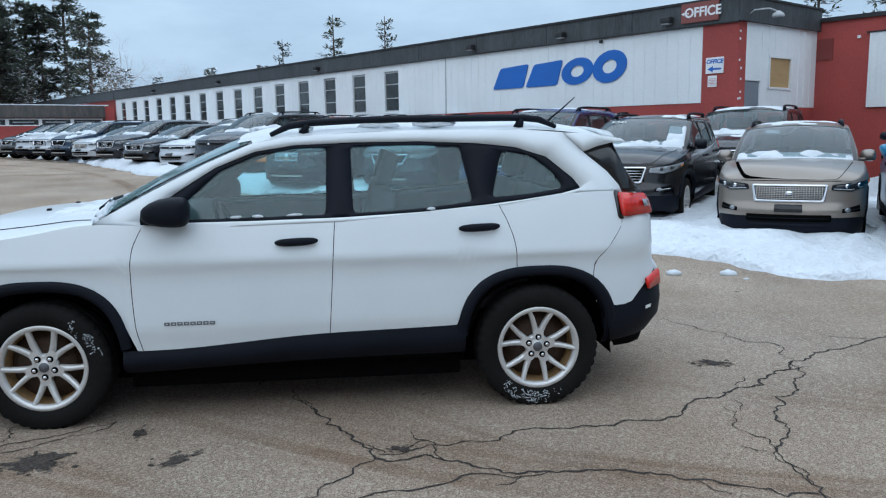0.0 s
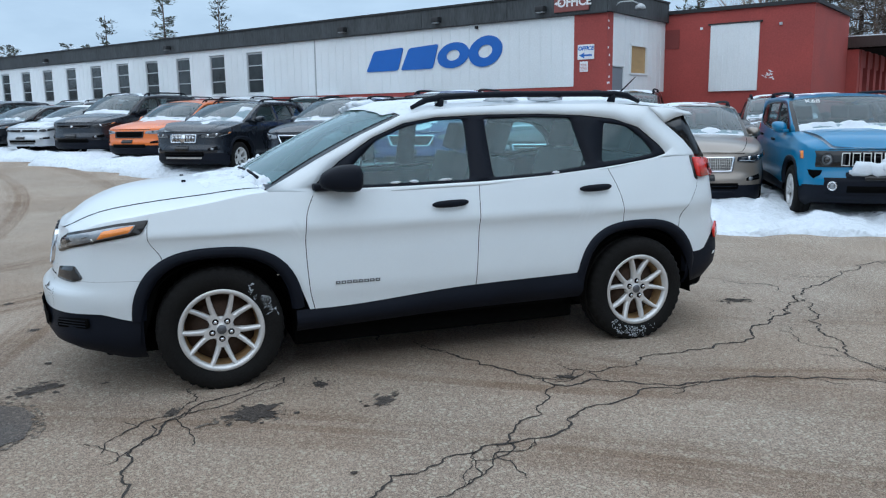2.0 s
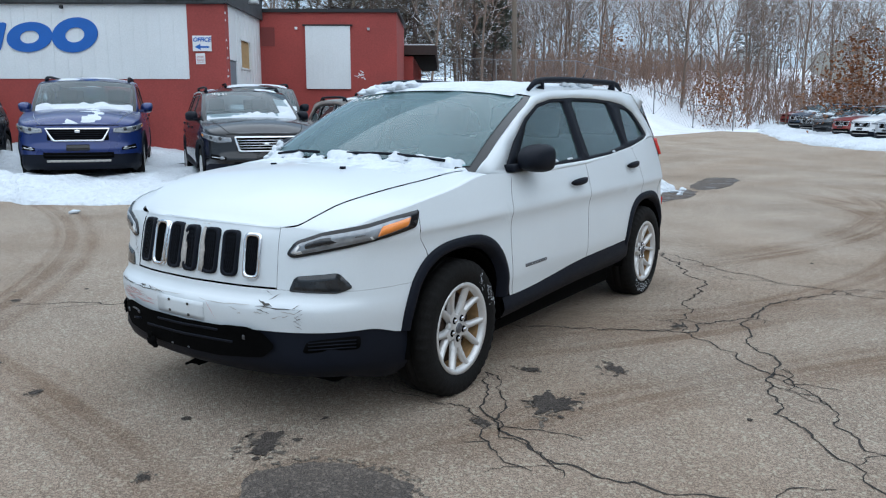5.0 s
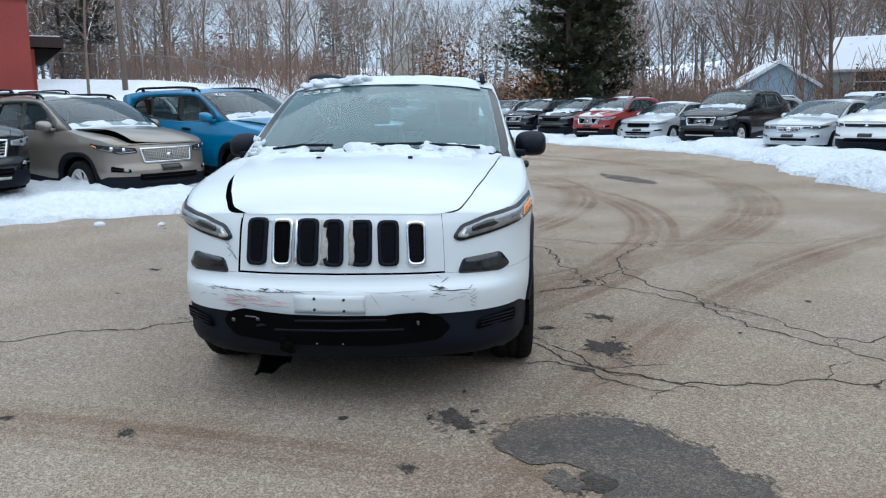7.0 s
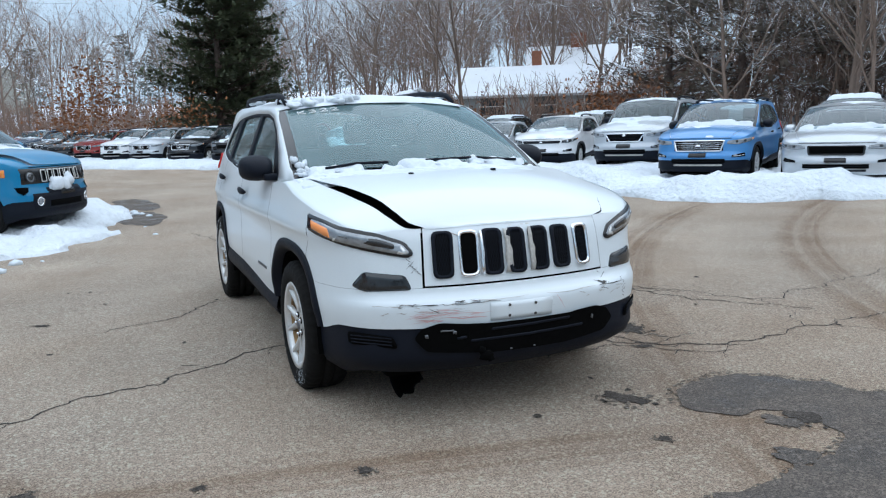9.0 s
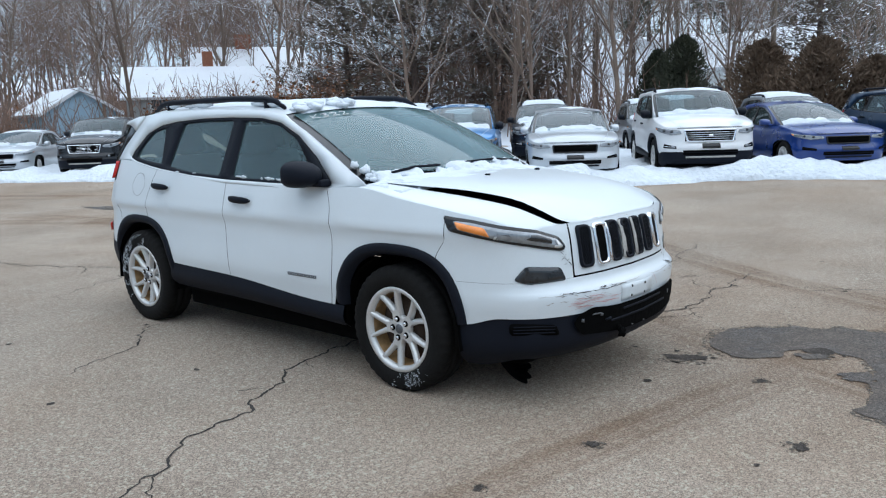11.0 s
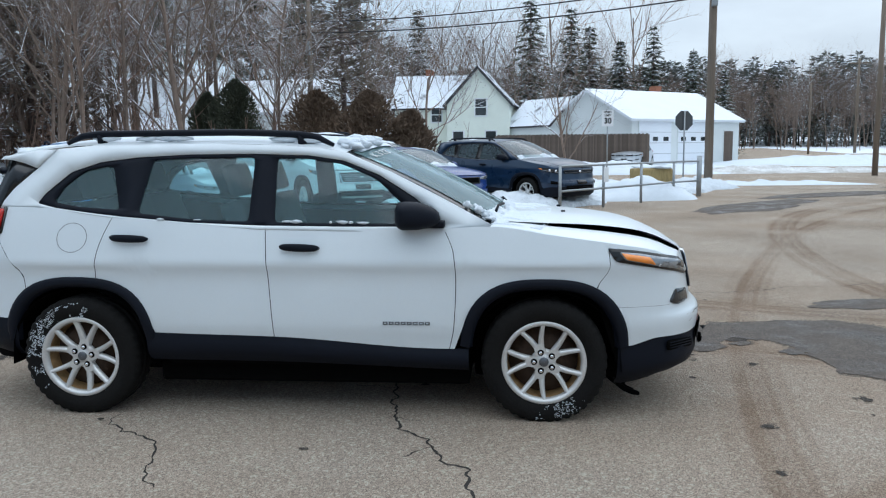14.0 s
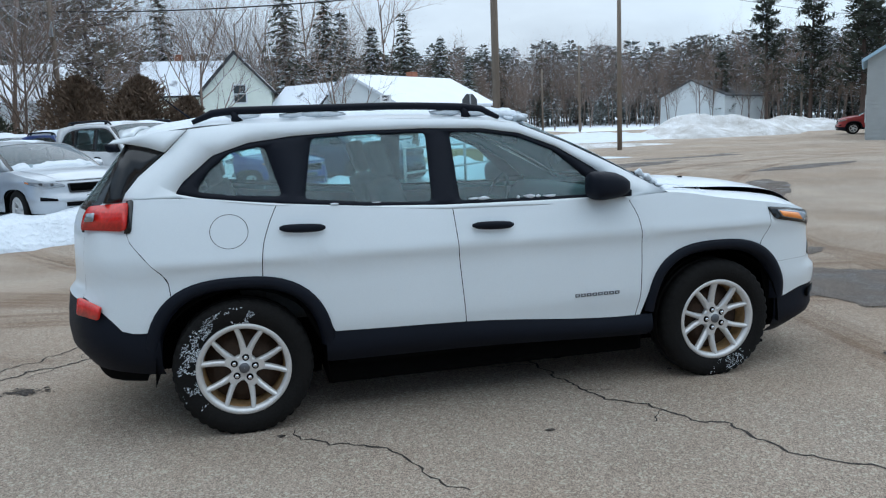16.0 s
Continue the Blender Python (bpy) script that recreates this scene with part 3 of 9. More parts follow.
# ---- snow banks along the rows of parked cars ----
def bank(name, edge, width, height, seed, label, mt=bank_snow, step=0.17, ragged=0.5):
    """Ploughed snow behind an edge line, rising fast and lying uneven."""
    pts = [Vector(p) for p in edge]
    run = [0.0]
    for a, b in zip(pts, pts[1:]):
        run.append(run[-1] + (b - a).length)
    fx, fy = curve(list(zip(run, [p.x for p in pts]))), curve(list(zip(run, [p.y for p in pts])))
    nu, nv = int(run[-1] / step), 26
    bm = bmesh.new()
    rows = []
    for i in range(nu + 1):
        s = run[-1] * i / nu
        tx, ty = fx(s + 0.3) - fx(s - 0.3), fy(s + 0.3) - fy(s - 0.3)
        k = math.hypot(tx, ty)
        nx, ny = -ty / k, tx / k
        row = []
        for j in range(nv + 1):
            w = width * (j / nv) ** 1.7
            jag = ragged * (noise.noise(Vector((s * 0.8, seed, 0))) + 0.5 * noise.noise(Vector((s * 2.6, seed, 4)))) * max(0, 1 - w / 1.5)
            x, y = fx(s) + nx * (w + jag), fy(s) + ny * (w + jag)
            h = height * min(1, (w / 0.55)) ** 0.6 * (1 + 0.25 * math.exp(-((w - 0.6) / 0.4) ** 2)) if w > 0 else -0.06
            h *= 0.62 + 0.55 * noise.noise(Vector((x * 0.5, y * 0.5, seed))) + 0.35 * noise.noise(Vector((x * 1.7, y * 1.7, seed + 2)))
            h += 0.085 * noise.noise(Vector((x * 3.6, y * 3.6, seed))) + 0.05 * noise.noise(Vector((x * 8, y * 8, seed)))
            h = max(h, 0.015) if w > 0 else -0.06
            if i in (0, nu):
                h = -0.06
            row.append(bm.verts.new((x, y, ground_z(x, y) + h)))
        rows.append(row)
    for a, b in zip(rows, rows[1:]):
        for j in range(nv):
            bm.faces.new((a[j], b[j], b[j + 1], a[j + 1]))
    bmesh.ops.recalc_face_normals(bm, faces=bm.faces[:])
    return tagged(part(name, bm, mt), label, "snow bank", kind="structure")


bank("snow_bank", [(13.0, 3.6), (10.6, 1.9), (8.4, 1.55), (6.6, 1.65), (5.3, 2.3), (4.3, 3.6), (3.3, 5.1), (2.3, 6.5), (0.9, 8.6), (-0.9, 11.0), (-2.6, 14.2), (-5.6, 19.0), (-9.0, 25.0), (-13, 32.0), (-20, 43), (-30, 58)][::-1], 11.0, 0.33, 3.3, "ploughed white snow in front of the parked cars")
bank("snow_bank", [(-9.2, -24.0), (-6.6, -19.6), (-4.2, -16.2), (-2.4, -13.6), (-0.6, -11.9), (1.4, -10.6), (2.9, -8.6), (4.6, -6.7), (6.9, -6.3), (9.2, -6.2), (12.5, -6.6), (16, -6.6), (19.5, -5.2), (23.4, -2.8), (27.5, -0.4), (31, 2.2), (36, 4.6), (46, 7.5), (60, 11)][::-1], 12.0, 0.34, 7.7, "ploughed white snow in front of the parked cars")
lumps = bmesh.new()
for i in range(16):
    t = rng.random()
    x, y = rng.choice([(lerp(4.6, 0.4, t) - rng.uniform(0.1, 0.7), lerp(3.0, 8.6, t) - rng.uniform(0.1, 0.8)), (lerp(6, 11, t), 1.4 + rng.uniform(-0.3, 0.1))])
    k = rng.uniform(0.02, 0.07)
    join(lumps, lump(x, y, ground_z(x, y) + k * 0.25, k * 1.6, k * 1.3, k * 0.6, i + 700, 1))
tagged(part("snow_crumbs", lumps, snow_mat), "loose lumps of snow on the asphalt", "snow", kind="stuff")

# ---- the long workshop building ----
white_siding = surface("white_metal_siding", (0.8, 0.83, 0.84), 0.5, var=0.08, fine=30, coarse=0.8, tint=(0.72, 0.75, 0.755))
red_block = surface("red_painted_block", (0.37, 0.066, 0.055), 0.8, var=0.22, fine=25, coarse=0.9, bump=0.4, tint=(0.28, 0.052, 0.045))
fascia_mat = surface("weathered_dark_fascia", (0.055, 0.062, 0.066), 0.6, var=0.5, fine=9, coarse=1.2, bump=0.3, stretch=(2.5, 2.5, 0.5), tint=(0.022, 0.025, 0.027))
fascia_edge = surface("fascia_edge", (0.02, 0.021, 0.023), 0.6, var=0.3)
window_dark = surface("dark_window_glass", (0.035, 0.042, 0.045), 0.08, var=0.5, fine=3, coarse=0.9, spec=0.7)
frame_grey = surface("grey_window_frame", (0.42, 0.44, 0.45), 0.5, var=0.15)
blue_sign = surface("blue_sign_paint", (0.012, 0.13, 0.5), 0.4, var=0.1)
sign_white = surface("sign_white", (0.8, 0.81, 0.82), 0.4, var=0.06)
sign_brown = surface("faded_sign_red", (0.24, 0.07, 0.06), 0.5, var=0.2)
plywood = surface("plywood", (0.45, 0.3, 0.14), 0.7, var=0.2, fine=20, coarse=2, stretch=(1, 1, 6), bump=0.2)
steel_door = surface("grey_steel_door", (0.2, 0.23, 0.26), 0.5, var=0.12)
roof_snow_mat = surface("roof_snow", (0.8, 0.83, 0.87), 0.75, var=0.06, fine=10, coarse=0.6, bump=0.4)

BM = Matrix(((-0.55, 0.835, 0, 8.6), (0.835, 0.55, 0, 13.3), (0, 0, 1, 0), (0, 0, 0, 1)))  # s along the front, depth behind it, height


def bld(name, s0, s1, d0, d1, z0, z1, mt, parent, bevel=0.0, label=""):
    return part(name, box_bm(s0, s1, d0, d1, z0, z1, bevel, BM), mt, parent, label, smooth=False)


shop = empty("workshop_building", label="long low workshop with white siding, red block base and dark fascia", category="building")
# front wall with openings for its windows
wins = [(12.18 + 2.096 * i, 13.05 + 2.096 * i) for i in range(15)]
z0w, z1w = 2.32, 3.73
bld("wall_base", -0.02, 43.4, 0.0, 0.3, -0.2, 2.17, red_block, shop)
bld("wall_sill_strip", 0.0, 43.4, -0.015, 0.3, 2.172, 2.3, white_siding, shop)
bld("wall_head_strip", 0.0, 43.4, -0.015, 0.3, 3.75, 3.98, white_siding, shop)
edges = [0.0] + [e for w in wins for e in w] + [43.4]
for a, b in zip(edges[::2], edges[1::2]):
    bld("wall_panel", a, b, -0.014, 0.3, 2.3, 3.75, white_siding, shop)
rib = mesh_of(box_bm(-0.012, 0.012, -0.024, -0.012, 2.18, 3.97, 0, Matrix.Translation((0, 0, 0))), "siding_rib", white_siding, False)
s = 0.35
while s < 43:
    if not any(a - 0.05 < s < b + 0.05 for a, b in wins):
        share("siding_rib", rib, shop, BM @ Matrix.Translation((s, 0, 0)))
    s += 0.33
bld("siding_joint", 9.52, 9.56, -0.03, -0.01, 2.18, 3.97, frame_grey, shop)
for a, b in wins:
    w = part("window", box_bm(a, b, 0.02, 0.09, z1w - 0.05, z1w, 0, BM), frame_grey, shop, smooth=False)
    for q in ((a, a + 0.05, z0w, z1w), (b - 0.05, b, z0w, z1w), (a, b, z0w, z0w + 0.05), (a, b, 2.78, 2.815), (a, b, 3.27, 3.305)):
        part("window_frame", box_bm(q[0], q[1], 0.022, 0.088, q[2], q[3], 0, BM), frame_grey, w, smooth=False)
    for k in range(3):
        zz = (z0w + 0.05, 2.815, 3.305, z1w)[k]
        part("pane", box_bm(a + 0.05, b - 0.05, 0.05, 0.06, zz, (2.78, 3.27, z1w - 0.05)[k], 0, BM), window_dark, w, smooth=False)
    part("window_sill", box_bm(a - 0.03, b + 0.03, -0.05, 0.04, z0w - 0.04, z0w, 0.006, BM), white_siding, w, smooth=False)
    part("reveal", box_bm(a, b, 0.1, 0.14, z0w, z1w, 0, BM), under_black, w, smooth=False)
# fascia of single sheets, with a cap
for i in range(15):
    a, b = -0.95 + i * 2.96, -0.95 + (i + 1) * 2.96 - 0.012
    bld("fascia_sheet", a, b, -0.10, -0.04, 3.98 + 0.004 * (i % 3), 4.50, fascia_mat, shop)
bld("fascia_cap", -1.0, 43.5, -0.14, 0.3, 4.50, 4.55, fascia_edge, shop)
bld("fascia_soffit", -0.95, 43.4, -0.10, 0.0, 3.955, 3.98, fascia_edge, shop)
bld("flat_roof", -0.9, 43.4, 0.3, 12.0, 4.30, 4.40, roof_snow_mat, shop)
bld("rear_wall", -0.9, 43.4, 11.7, 12.0, -0.2, 4.4, red_block, shop)
bld("far_wall", 43.1, 43.4, 0.3, 11.7, -0.2, 4.4, red_block, shop)
# corner pillar and end wall
bld("corner_pillar", -0.92, 0.0, -0.03, 0.32, -0.2, 3.98, red_block, shop)
bld("end_wall_base", -0.92, -0.62, 0.98, 3.72, -0.2, 2.06, red_block, shop)
for d0, d1, za, zb in ((0.98, 1.35, 2.06, 3.98), (2.45, 3.72, 2.06, 3.98), (1.35, 2.45, 2.06, 2.48), (1.35, 2.45, 3.28, 3.98), (0.32, 0.98, 2.66, 3.98)):
    bld("end_wall", -0.924, -0.62, d0, d1, za, zb, white_siding, shop)
er = bmesh.new()
for i in range(9):
    d = 1.02 + 0.3 * i
    for za, zb in (((2.08, 2.47), (3.3, 3.96)) if 1.35 < d < 2.45 else ((2.08, 3.96),)):
        join(er, box_bm(-0.935, -0.92, d - 0.01, d + 0.01, za, zb, 0, BM))
part("end_wall_ribs", er, white_siding, shop, smooth=False)
bw = part("boarded_window", box_bm(-0.90, -0.86, 1.40, 2.40, 2.53, 3.23, 0, BM), plywood, shop, "window boarded with plywood", smooth=False)
fr = bmesh.new()
for q in ((1.35, 1.40, 2.48, 3.28), (2.40, 2.45, 2.48, 3.28), (1.35, 2.45, 2.48, 2.53), (1.35, 2.45, 3.23, 3.28)):
    join(fr, box_bm(-0.95, -0.86, q[0], q[1], q[2], q[3], 0, BM))
part("window_frame", fr, white_siding, bw, smooth=False)
dr = part("office_door", box_bm(-0.90, -0.84, 0.34, 0.97, 0.55, 2.64, 0, BM), steel_door, shop, "grey steel door", smooth=False)
part("door_handle", box_bm(-0.95, -0.90, 0.85, 0.9, 1.55, 1.62, 0.01, BM), frame_grey, dr)
bld("door_step", -1.6, -0.92, 0.2, 1.2, -0.2, 0.53, fascia_edge, shop)
bld("end_fascia", -1.02, -0.96, -0.10, 3.72, 3.98, 4.50, fascia_mat, shop)
bld("end_fascia_cap", -1.05, -0.6, 0.3, 3.72, 4.502, 4.55, fascia_edge, shop)
# gooseneck lamp by the corner
gl = part("gooseneck_lamp", tube([BM @ Vector(p) for p in ((-0.98, 0.25, 4.12), (-1.1, 0.3, 4.22), (-1.35, 0.5, 4.24), (-1.5, 0.62, 4.16))], 0.018, 6), frame_grey, shop)
shade = lathe([(0.03, 0.12), (0.12, 0.06), (0.14, 0.0), (0.12, -0.02)], 14, "z")
shade.transform(Matrix.Translation(BM @ Vector((-1.5, 0.62, 4.06))))
part("lamp_shade", shade, frame_grey, gl)
for s in (4.35, 8.1, 0.9, 17.5, 27.0, 36.0):
    lb = part("wall_lamp", box_bm(s - 0.13, s + 0.13, -0.30, -0.10, 4.10, 4.25, 0.03, BM), fascia_edge, shop)
    part("lamp_lens", box_bm(s - 0.10, s + 0.10, -0.28, -0.12, 4.08, 4.10, 0, BM), frame_grey, lb, smooth=False)
part("camera_bracket", box_bm(3.0, 3.06, -0.12, 0.0, 3.84, 3.92, 0.01, BM), fascia_edge, shop)
# red block wing with a closed loading door
bld("wing_wall", -4.9, -0.92, 3.72, 4.05, -0.2, 4.2, red_block, shop)
bld("wing_side", -4.9, -4.6, 4.05, 8.0, -0.2, 4.2, red_block, shop)
bld("wing_rear", -4.6, -0.9, 7.7, 8.0, -0.2, 4.2, red_block, shop)
bld("wing_cap", -4.97, -0.85, 3.65, 4.1, 4.2, 4.3, fascia_edge, shop)
bld("wing_cap", -4.97, -4.55, 4.1, 8.05, 4.2, 4.3, fascia_edge, shop)
bld("wing_roof", -4.6, -0.9, 4.05, 7.7, 4.05, 4.15, roof_snow_mat, shop)
ld = part("loading_door", box_bm(-3.55, -2.25, 3.66, 3.74, 2.03, 3.82, 0, BM), white_siding, shop, "white ribbed loading door", smooth=False)
for i in range(9):
    part("door_rib", box_bm(-3.50 + 0.148 * i, -3.475 + 0.148 * i, 3.645, 3.662, 2.05, 3.80, 0, BM), white_siding, ld, smooth=False)
part("door_head", box_bm(-3.62, -2.18, 3.64, 3.75, 3.82, 3.86, 0, BM), fascia_edge, ld, smooth=False)
bld("wall_patch", -1.35, -0.95, 3.70, 3.74, 3.25, 3.78, surface("dark_red_board", (0.2, 0.035, 0.03), 0.6, var=0.15), shop)
bld("wall_box", -2.02, -1.95, 3.66, 3.73, 3.72, 3.79, sign_white, shop)
bld("wall_box", -4.12, -4.05, 3.66, 3.73, 3.70, 3.77, frame_grey, shop)
chips = bmesh.new()
rng = random.Random(3)
for i in range(16):
    s, z = -3.72 - rng.random() * 0.26, 2.40 + rng.gauss(0, 0.06)
    join(chips, box_bm(0, rng.uniform(0.02, 0.09), 3.714, 3.721, 0, rng.uniform(0.01, 0.03), 0, BM @ pose(s, 0, z, 0, rng.uniform(-40, 40), 0)))
for i in range(10):
    d, z = rng.choice([0.02, 0.1, 0.25]), rng.uniform(1.5, 3.8)
    join(chips, box_bm(-0.925 - 0.004, -0.918, d, d + 0.05, z, z + 0.05, 0, BM))
part("bare_chips", chips, sign_white, shop, "flaked paint", smooth=False)
# low range behind the wing, under a deep brown eaves
canopy_brown = surface("canopy_brown", (0.045, 0.028, 0.024), 0.7, var=0.3, fine=12, stretch=(1, 1, 0.4))
bld("range_roof", -6.0, -0.9, 8.05, 19.0, 3.42, 3.5, under_black, shop)
bld("eaves_board", -6.03, -5.98, 8.02, 19.02, 3.28, 3.6, canopy_brown, shop)
bld("eaves_board", -5.98, -4.6, 8.01, 8.05, 3.3, 3.62, canopy_brown, shop)
bld("eaves_soffit", -5.97, -5.2, 8.06, 18.9, 3.26, 3.3, under_black, shop)
bld("range_snow", -5.95, -0.95, 8.1, 18.9, 3.502, 3.66, roof_snow_mat, shop)
bld("range_end", -5.2, -4.62, 8.1, 8.4, -0.2, 3.25, red_block, shop)
for k in range(8):
    d = 8.4 + 1.15 * k
    bld("range_pier", -5.22, -4.9, d, d + 0.42, -0.2, 3.25, red_block, shop)
    bld("range_sill", -5.16, -4.9, d + 0.42, d + 1.15, -0.2, 1.3, red_block, shop)
    bld("range_head", -5.16, -4.9, d + 0.42, d + 1.15, 2.75, 3.25, red_block, shop)
    rw = bld("range_window", -5.0, -4.95, d + 0.42, d + 1.15, 1.3, 2.75, window_dark, shop)
    part("window_frame", box_bm(-5.05, -5.0, d + 0.76, d + 0.81, 1.3, 2.75, 0, BM), sign_white, rw, smooth=False)
bld("range_far_end", -5.2, -0.9, 17.6, 17.9, -0.2, 3.25, red_block, shop)
# past its white front the workshop runs on, with a low office wing standing out from it
bld("rear_range_wall", 43.42, 70, 0.12, 0.4, -0.2, 3.98, red_block, shop)
for k in range(9):
    bld("fascia_sheet", 43.52 + 2.96 * k, 46.468 + 2.96 * k, -0.10, -0.04, 3.98 + 0.004 * (k % 3), 4.50, fascia_mat, shop)
bld("fascia_cap", 43.52, 70.2, -0.14, 0.3, 4.50, 4.55, fascia_edge, shop)
bld("flat_roof", 43.42, 70, 0.42, 12.0, 4.30, 4.40, roof_snow_mat, shop)
bld("annex_pier", 43.42, 43.75, -0.75, -0.16, -0.2, 3.5, red_block, shop)
bld("annex_wall", 43.6, 43.9, -14.0, -0.76, -0.2, 2.3, red_block, shop)
bld("annex_fascia", 43.3, 43.4, -14.2, -0.76, 2.82, 3.56, surface("annex_fascia_brown", (0.09, 0.075, 0.065), 0.7, var=0.5, fine=7, coarse=1.5, stretch=(3, 3, 0.5), tint=(0.035, 0.04, 0.04)), shop)
bld("annex_drip", 43.26, 43.45, -14.2, -0.76, 2.74, 2.82, canopy_brown, shop)
bld("annex_snow", 43.36, 51.0, -14.2, -0.5, 3.562, 3.62, roof_snow_mat, shop)
bld("annex_end", 43.9, 51.0, -14.0, -13.7, -0.2, 3.5, red_block, shop)
for k in range(7):
    d = -13.9 + 1.86 * k
    aw = bld("annex_window", 43.62, 43.66, d + 0.1, d + 1.76, 2.34, 2.72, window_dark, shop)
    for q in ((d, d + 0.1, 2.3, 2.74), (d + 1.76, d + 1.86, 2.3, 2.74), (d + 0.1, d + 1.76, 2.3, 2.36), (d + 0.1, d + 1.76, 2.69, 2.74)):
        part("window_frame", box_bm(43.56, 43.66, q[0], q[1], q[2], q[3], 0, BM), sign_white, aw, smooth=False)
    part("blind", box_bm(43.6, 43.615, d + 0.3, d + 1.5, 2.5, 2.56, 0, BM), frame_grey, aw, smooth=False)

# signs
def words(name, text, size, m, mt, parent, label="", shear=0.0, weight=0.03):
    cu = bpy.data.curves.new(name, "FONT")
    cu.body, cu.size, cu.extrude, cu.align_x, cu.align_y, cu.shear, cu.offset = text, size, 0.003, "CENTER", "CENTER", shear, weight * size
    tmp = bpy.data.objects.new(name, cu)
    me = bpy.data.meshes.new_from_object(tmp)
    bpy.data.objects.remove(tmp)
    me.materials.append(mt)
    ob = new(name, me)
    ob.parent = parent
    ob.matrix_local = m
    return ob


def on_front(s, z, out):
    return BM @ Matrix.Translation((s, -out, z)) @ Matrix(((-1, 0, 0, 0), (0, 0, -1, 0), (0, 1, 0, 0), (0, 0, 0, 1)))


def arrow(parent, s, z, k, out, mt):
    pts = [(0.5, 0.06), (-0.1, 0.06), (-0.1, 0.2), (-0.5, 0), (-0.1, -0.2), (-0.1, -0.06), (0.5, -0.06)]
    m = on_front(s, z, out)
    return part("arrow", plate([(p[0] * k, p[1] * k) for p in pts], [], lambda a, b, d: m @ Vector((a, b, 0.002))), mt, parent, smooth=False)


sg1 = tagged(part("office_sign", box_bm(-0.46, 0.53, -0.15, -0.105, 4.05, 4.50, 0.004, BM), sign_brown, smooth=False), "faded red office sign with white letters on the fascia", "sign")
words("lettering", "OFFICE", 0.30, on_front(-0.05, 4.27, 0.153), sign_white, sg1)
arrow(sg1, 0.42, 4.27, 0.22, 0.152, sign_white)
sg2 = tagged(part("office_sign", box_bm(-0.58, -0.12, -0.06, -0.032, 2.84, 3.21, 0.004, BM), sign_white, smooth=False), "small white office sign with blue letters and arrow", "sign")
words("lettering", "OFFICE", 0.135, on_front(-0.35, 3.11, 0.063), blue_sign, sg2, shear=0.2)
arrow(sg2, -0.35, 2.94, 0.36, 0.062, blue_sign)
sg3 = tagged(part("notice_board", box_bm(-0.41, -0.18, -0.05, -0.032, 2.53, 2.79, 0.003, BM), sign_white, smooth=False), "small white notice with unreadable red lines on the pillar", "sign")
for i in range(5):
    part("text_bar", box_bm(-0.385, -0.205, -0.054, -0.0505, 2.57 + 0.035 * i, 2.582 + 0.035 * i, 0, BM), scrape_red, sg3, smooth=False)
# blue company mark as plain slanted blocks and rings
mark = empty("company_sign", label="large blue slanted company mark on the white wall", category="sign")
for a, b, h0, h1 in ((7.25, 5.95, 3.44, 3.50), (5.85, 4.62, 3.46, 3.52), (4.52, 3.45, 3.50, 3.58), (3.36, 2.38, 3.58, 3.64)):
    m = on_front(0, 0, 0.03)
    lean = 0.22
    q = [(-a, 2.83), (-b, 2.83 + (3.44 - h0) * 0), (-b + lean, h1), (-a + lean + 0.12, h0)]
    if a < 5:
        # the last two are leaning rings
        ring = lambda k: [(-(a + b) / 2 + 0.11 + k * 0.56 * math.cos(t) + k * 0.09 * math.sin(t), (3.22 if a < 4 else 3.17) + k * (0.42 if a < 4 else 0.36) * math.sin(t)) for t in np.linspace(0, 2 * math.pi, 33)[:-1]]
        part("letter_block", plate(ring(1.0), [ring(0.42)], lambda x, y, d: m @ Vector((x, y, 0.012 - d)), 0.02), blue_sign, mark, smooth=False)
        continue
    part("letter_block", plate(rounded(q, 0.09), [], lambda x, y, d: m @ Vector((x, y, 0.012 - d)), 0.02), blue_sign, mark, smooth=False)

# ---- cars: one body form, shaped by each car's own proportions ----
PLAN = [(-2.335, 0), (-2.318, 0.25), (-2.263, 0.5), (-2.16, 0.70), (-1.99, 0.822), (-1.72, 0.886), (-1.35, 0.91), (-0.8, 0.912), (0, 0.912),
        (0.8, 0.912), (1.35, 0.90), (1.75, 0.87), (1.98, 0.80), (2.12, 0.68), (2.2, 0.5), (2.26, 0.25), (2.28, 0)]
_run = [0.0]
for (xa, ya), (xb, yb) in zip(PLAN, PLAN[1:]):
    _run.append(_run[-1] + math.hypot(xb - xa, yb - ya))
plan_x, plan_y = curve([(s, p[0]) for s, p in zip(_run, PLAN)]), curve([(s, p[1]) for s, p in zip(_run, PLAN)])
S_END = _run[-1]
s_at_x = curve([(p[0], s) for s, p in zip(_run, PLAN)])
s_at_y = curve([(p[1], s) for s, p in list(zip(_run, PLAN))[:8]])
side_off = curve([(0.2, -0.07), (0.33, -0.02), (0.45, -0.006), (0.55, 0.008), (0.68, 0.003), (0.8, -0.003), (0.86, 0.003), (0.885, 0.012), (0.9, 0.0105), (0.95, -0.003), (1.09, -0.045), (1.25, -0.10)])
front_off = curve([(0.2, -0.12), (0.27, -0.05), (0.33, -0.02), (0.45, -0.01), (0.55, 0.0), (0.582, -0.003), (0.617, -0.05), (0.75, -0.075), (0.85, -0.095), (0.93, -0.13), (1.0, -0.2)])
rear_off = curve([(0.3, -0.08), (0.42, -0.01), (0.6, 0.0), (0.7, 0.0), (0.77, -0.045), (0.95, -0.055), (1.05, -0.06), (1.2, -0.12), (1.3, -0.2)])
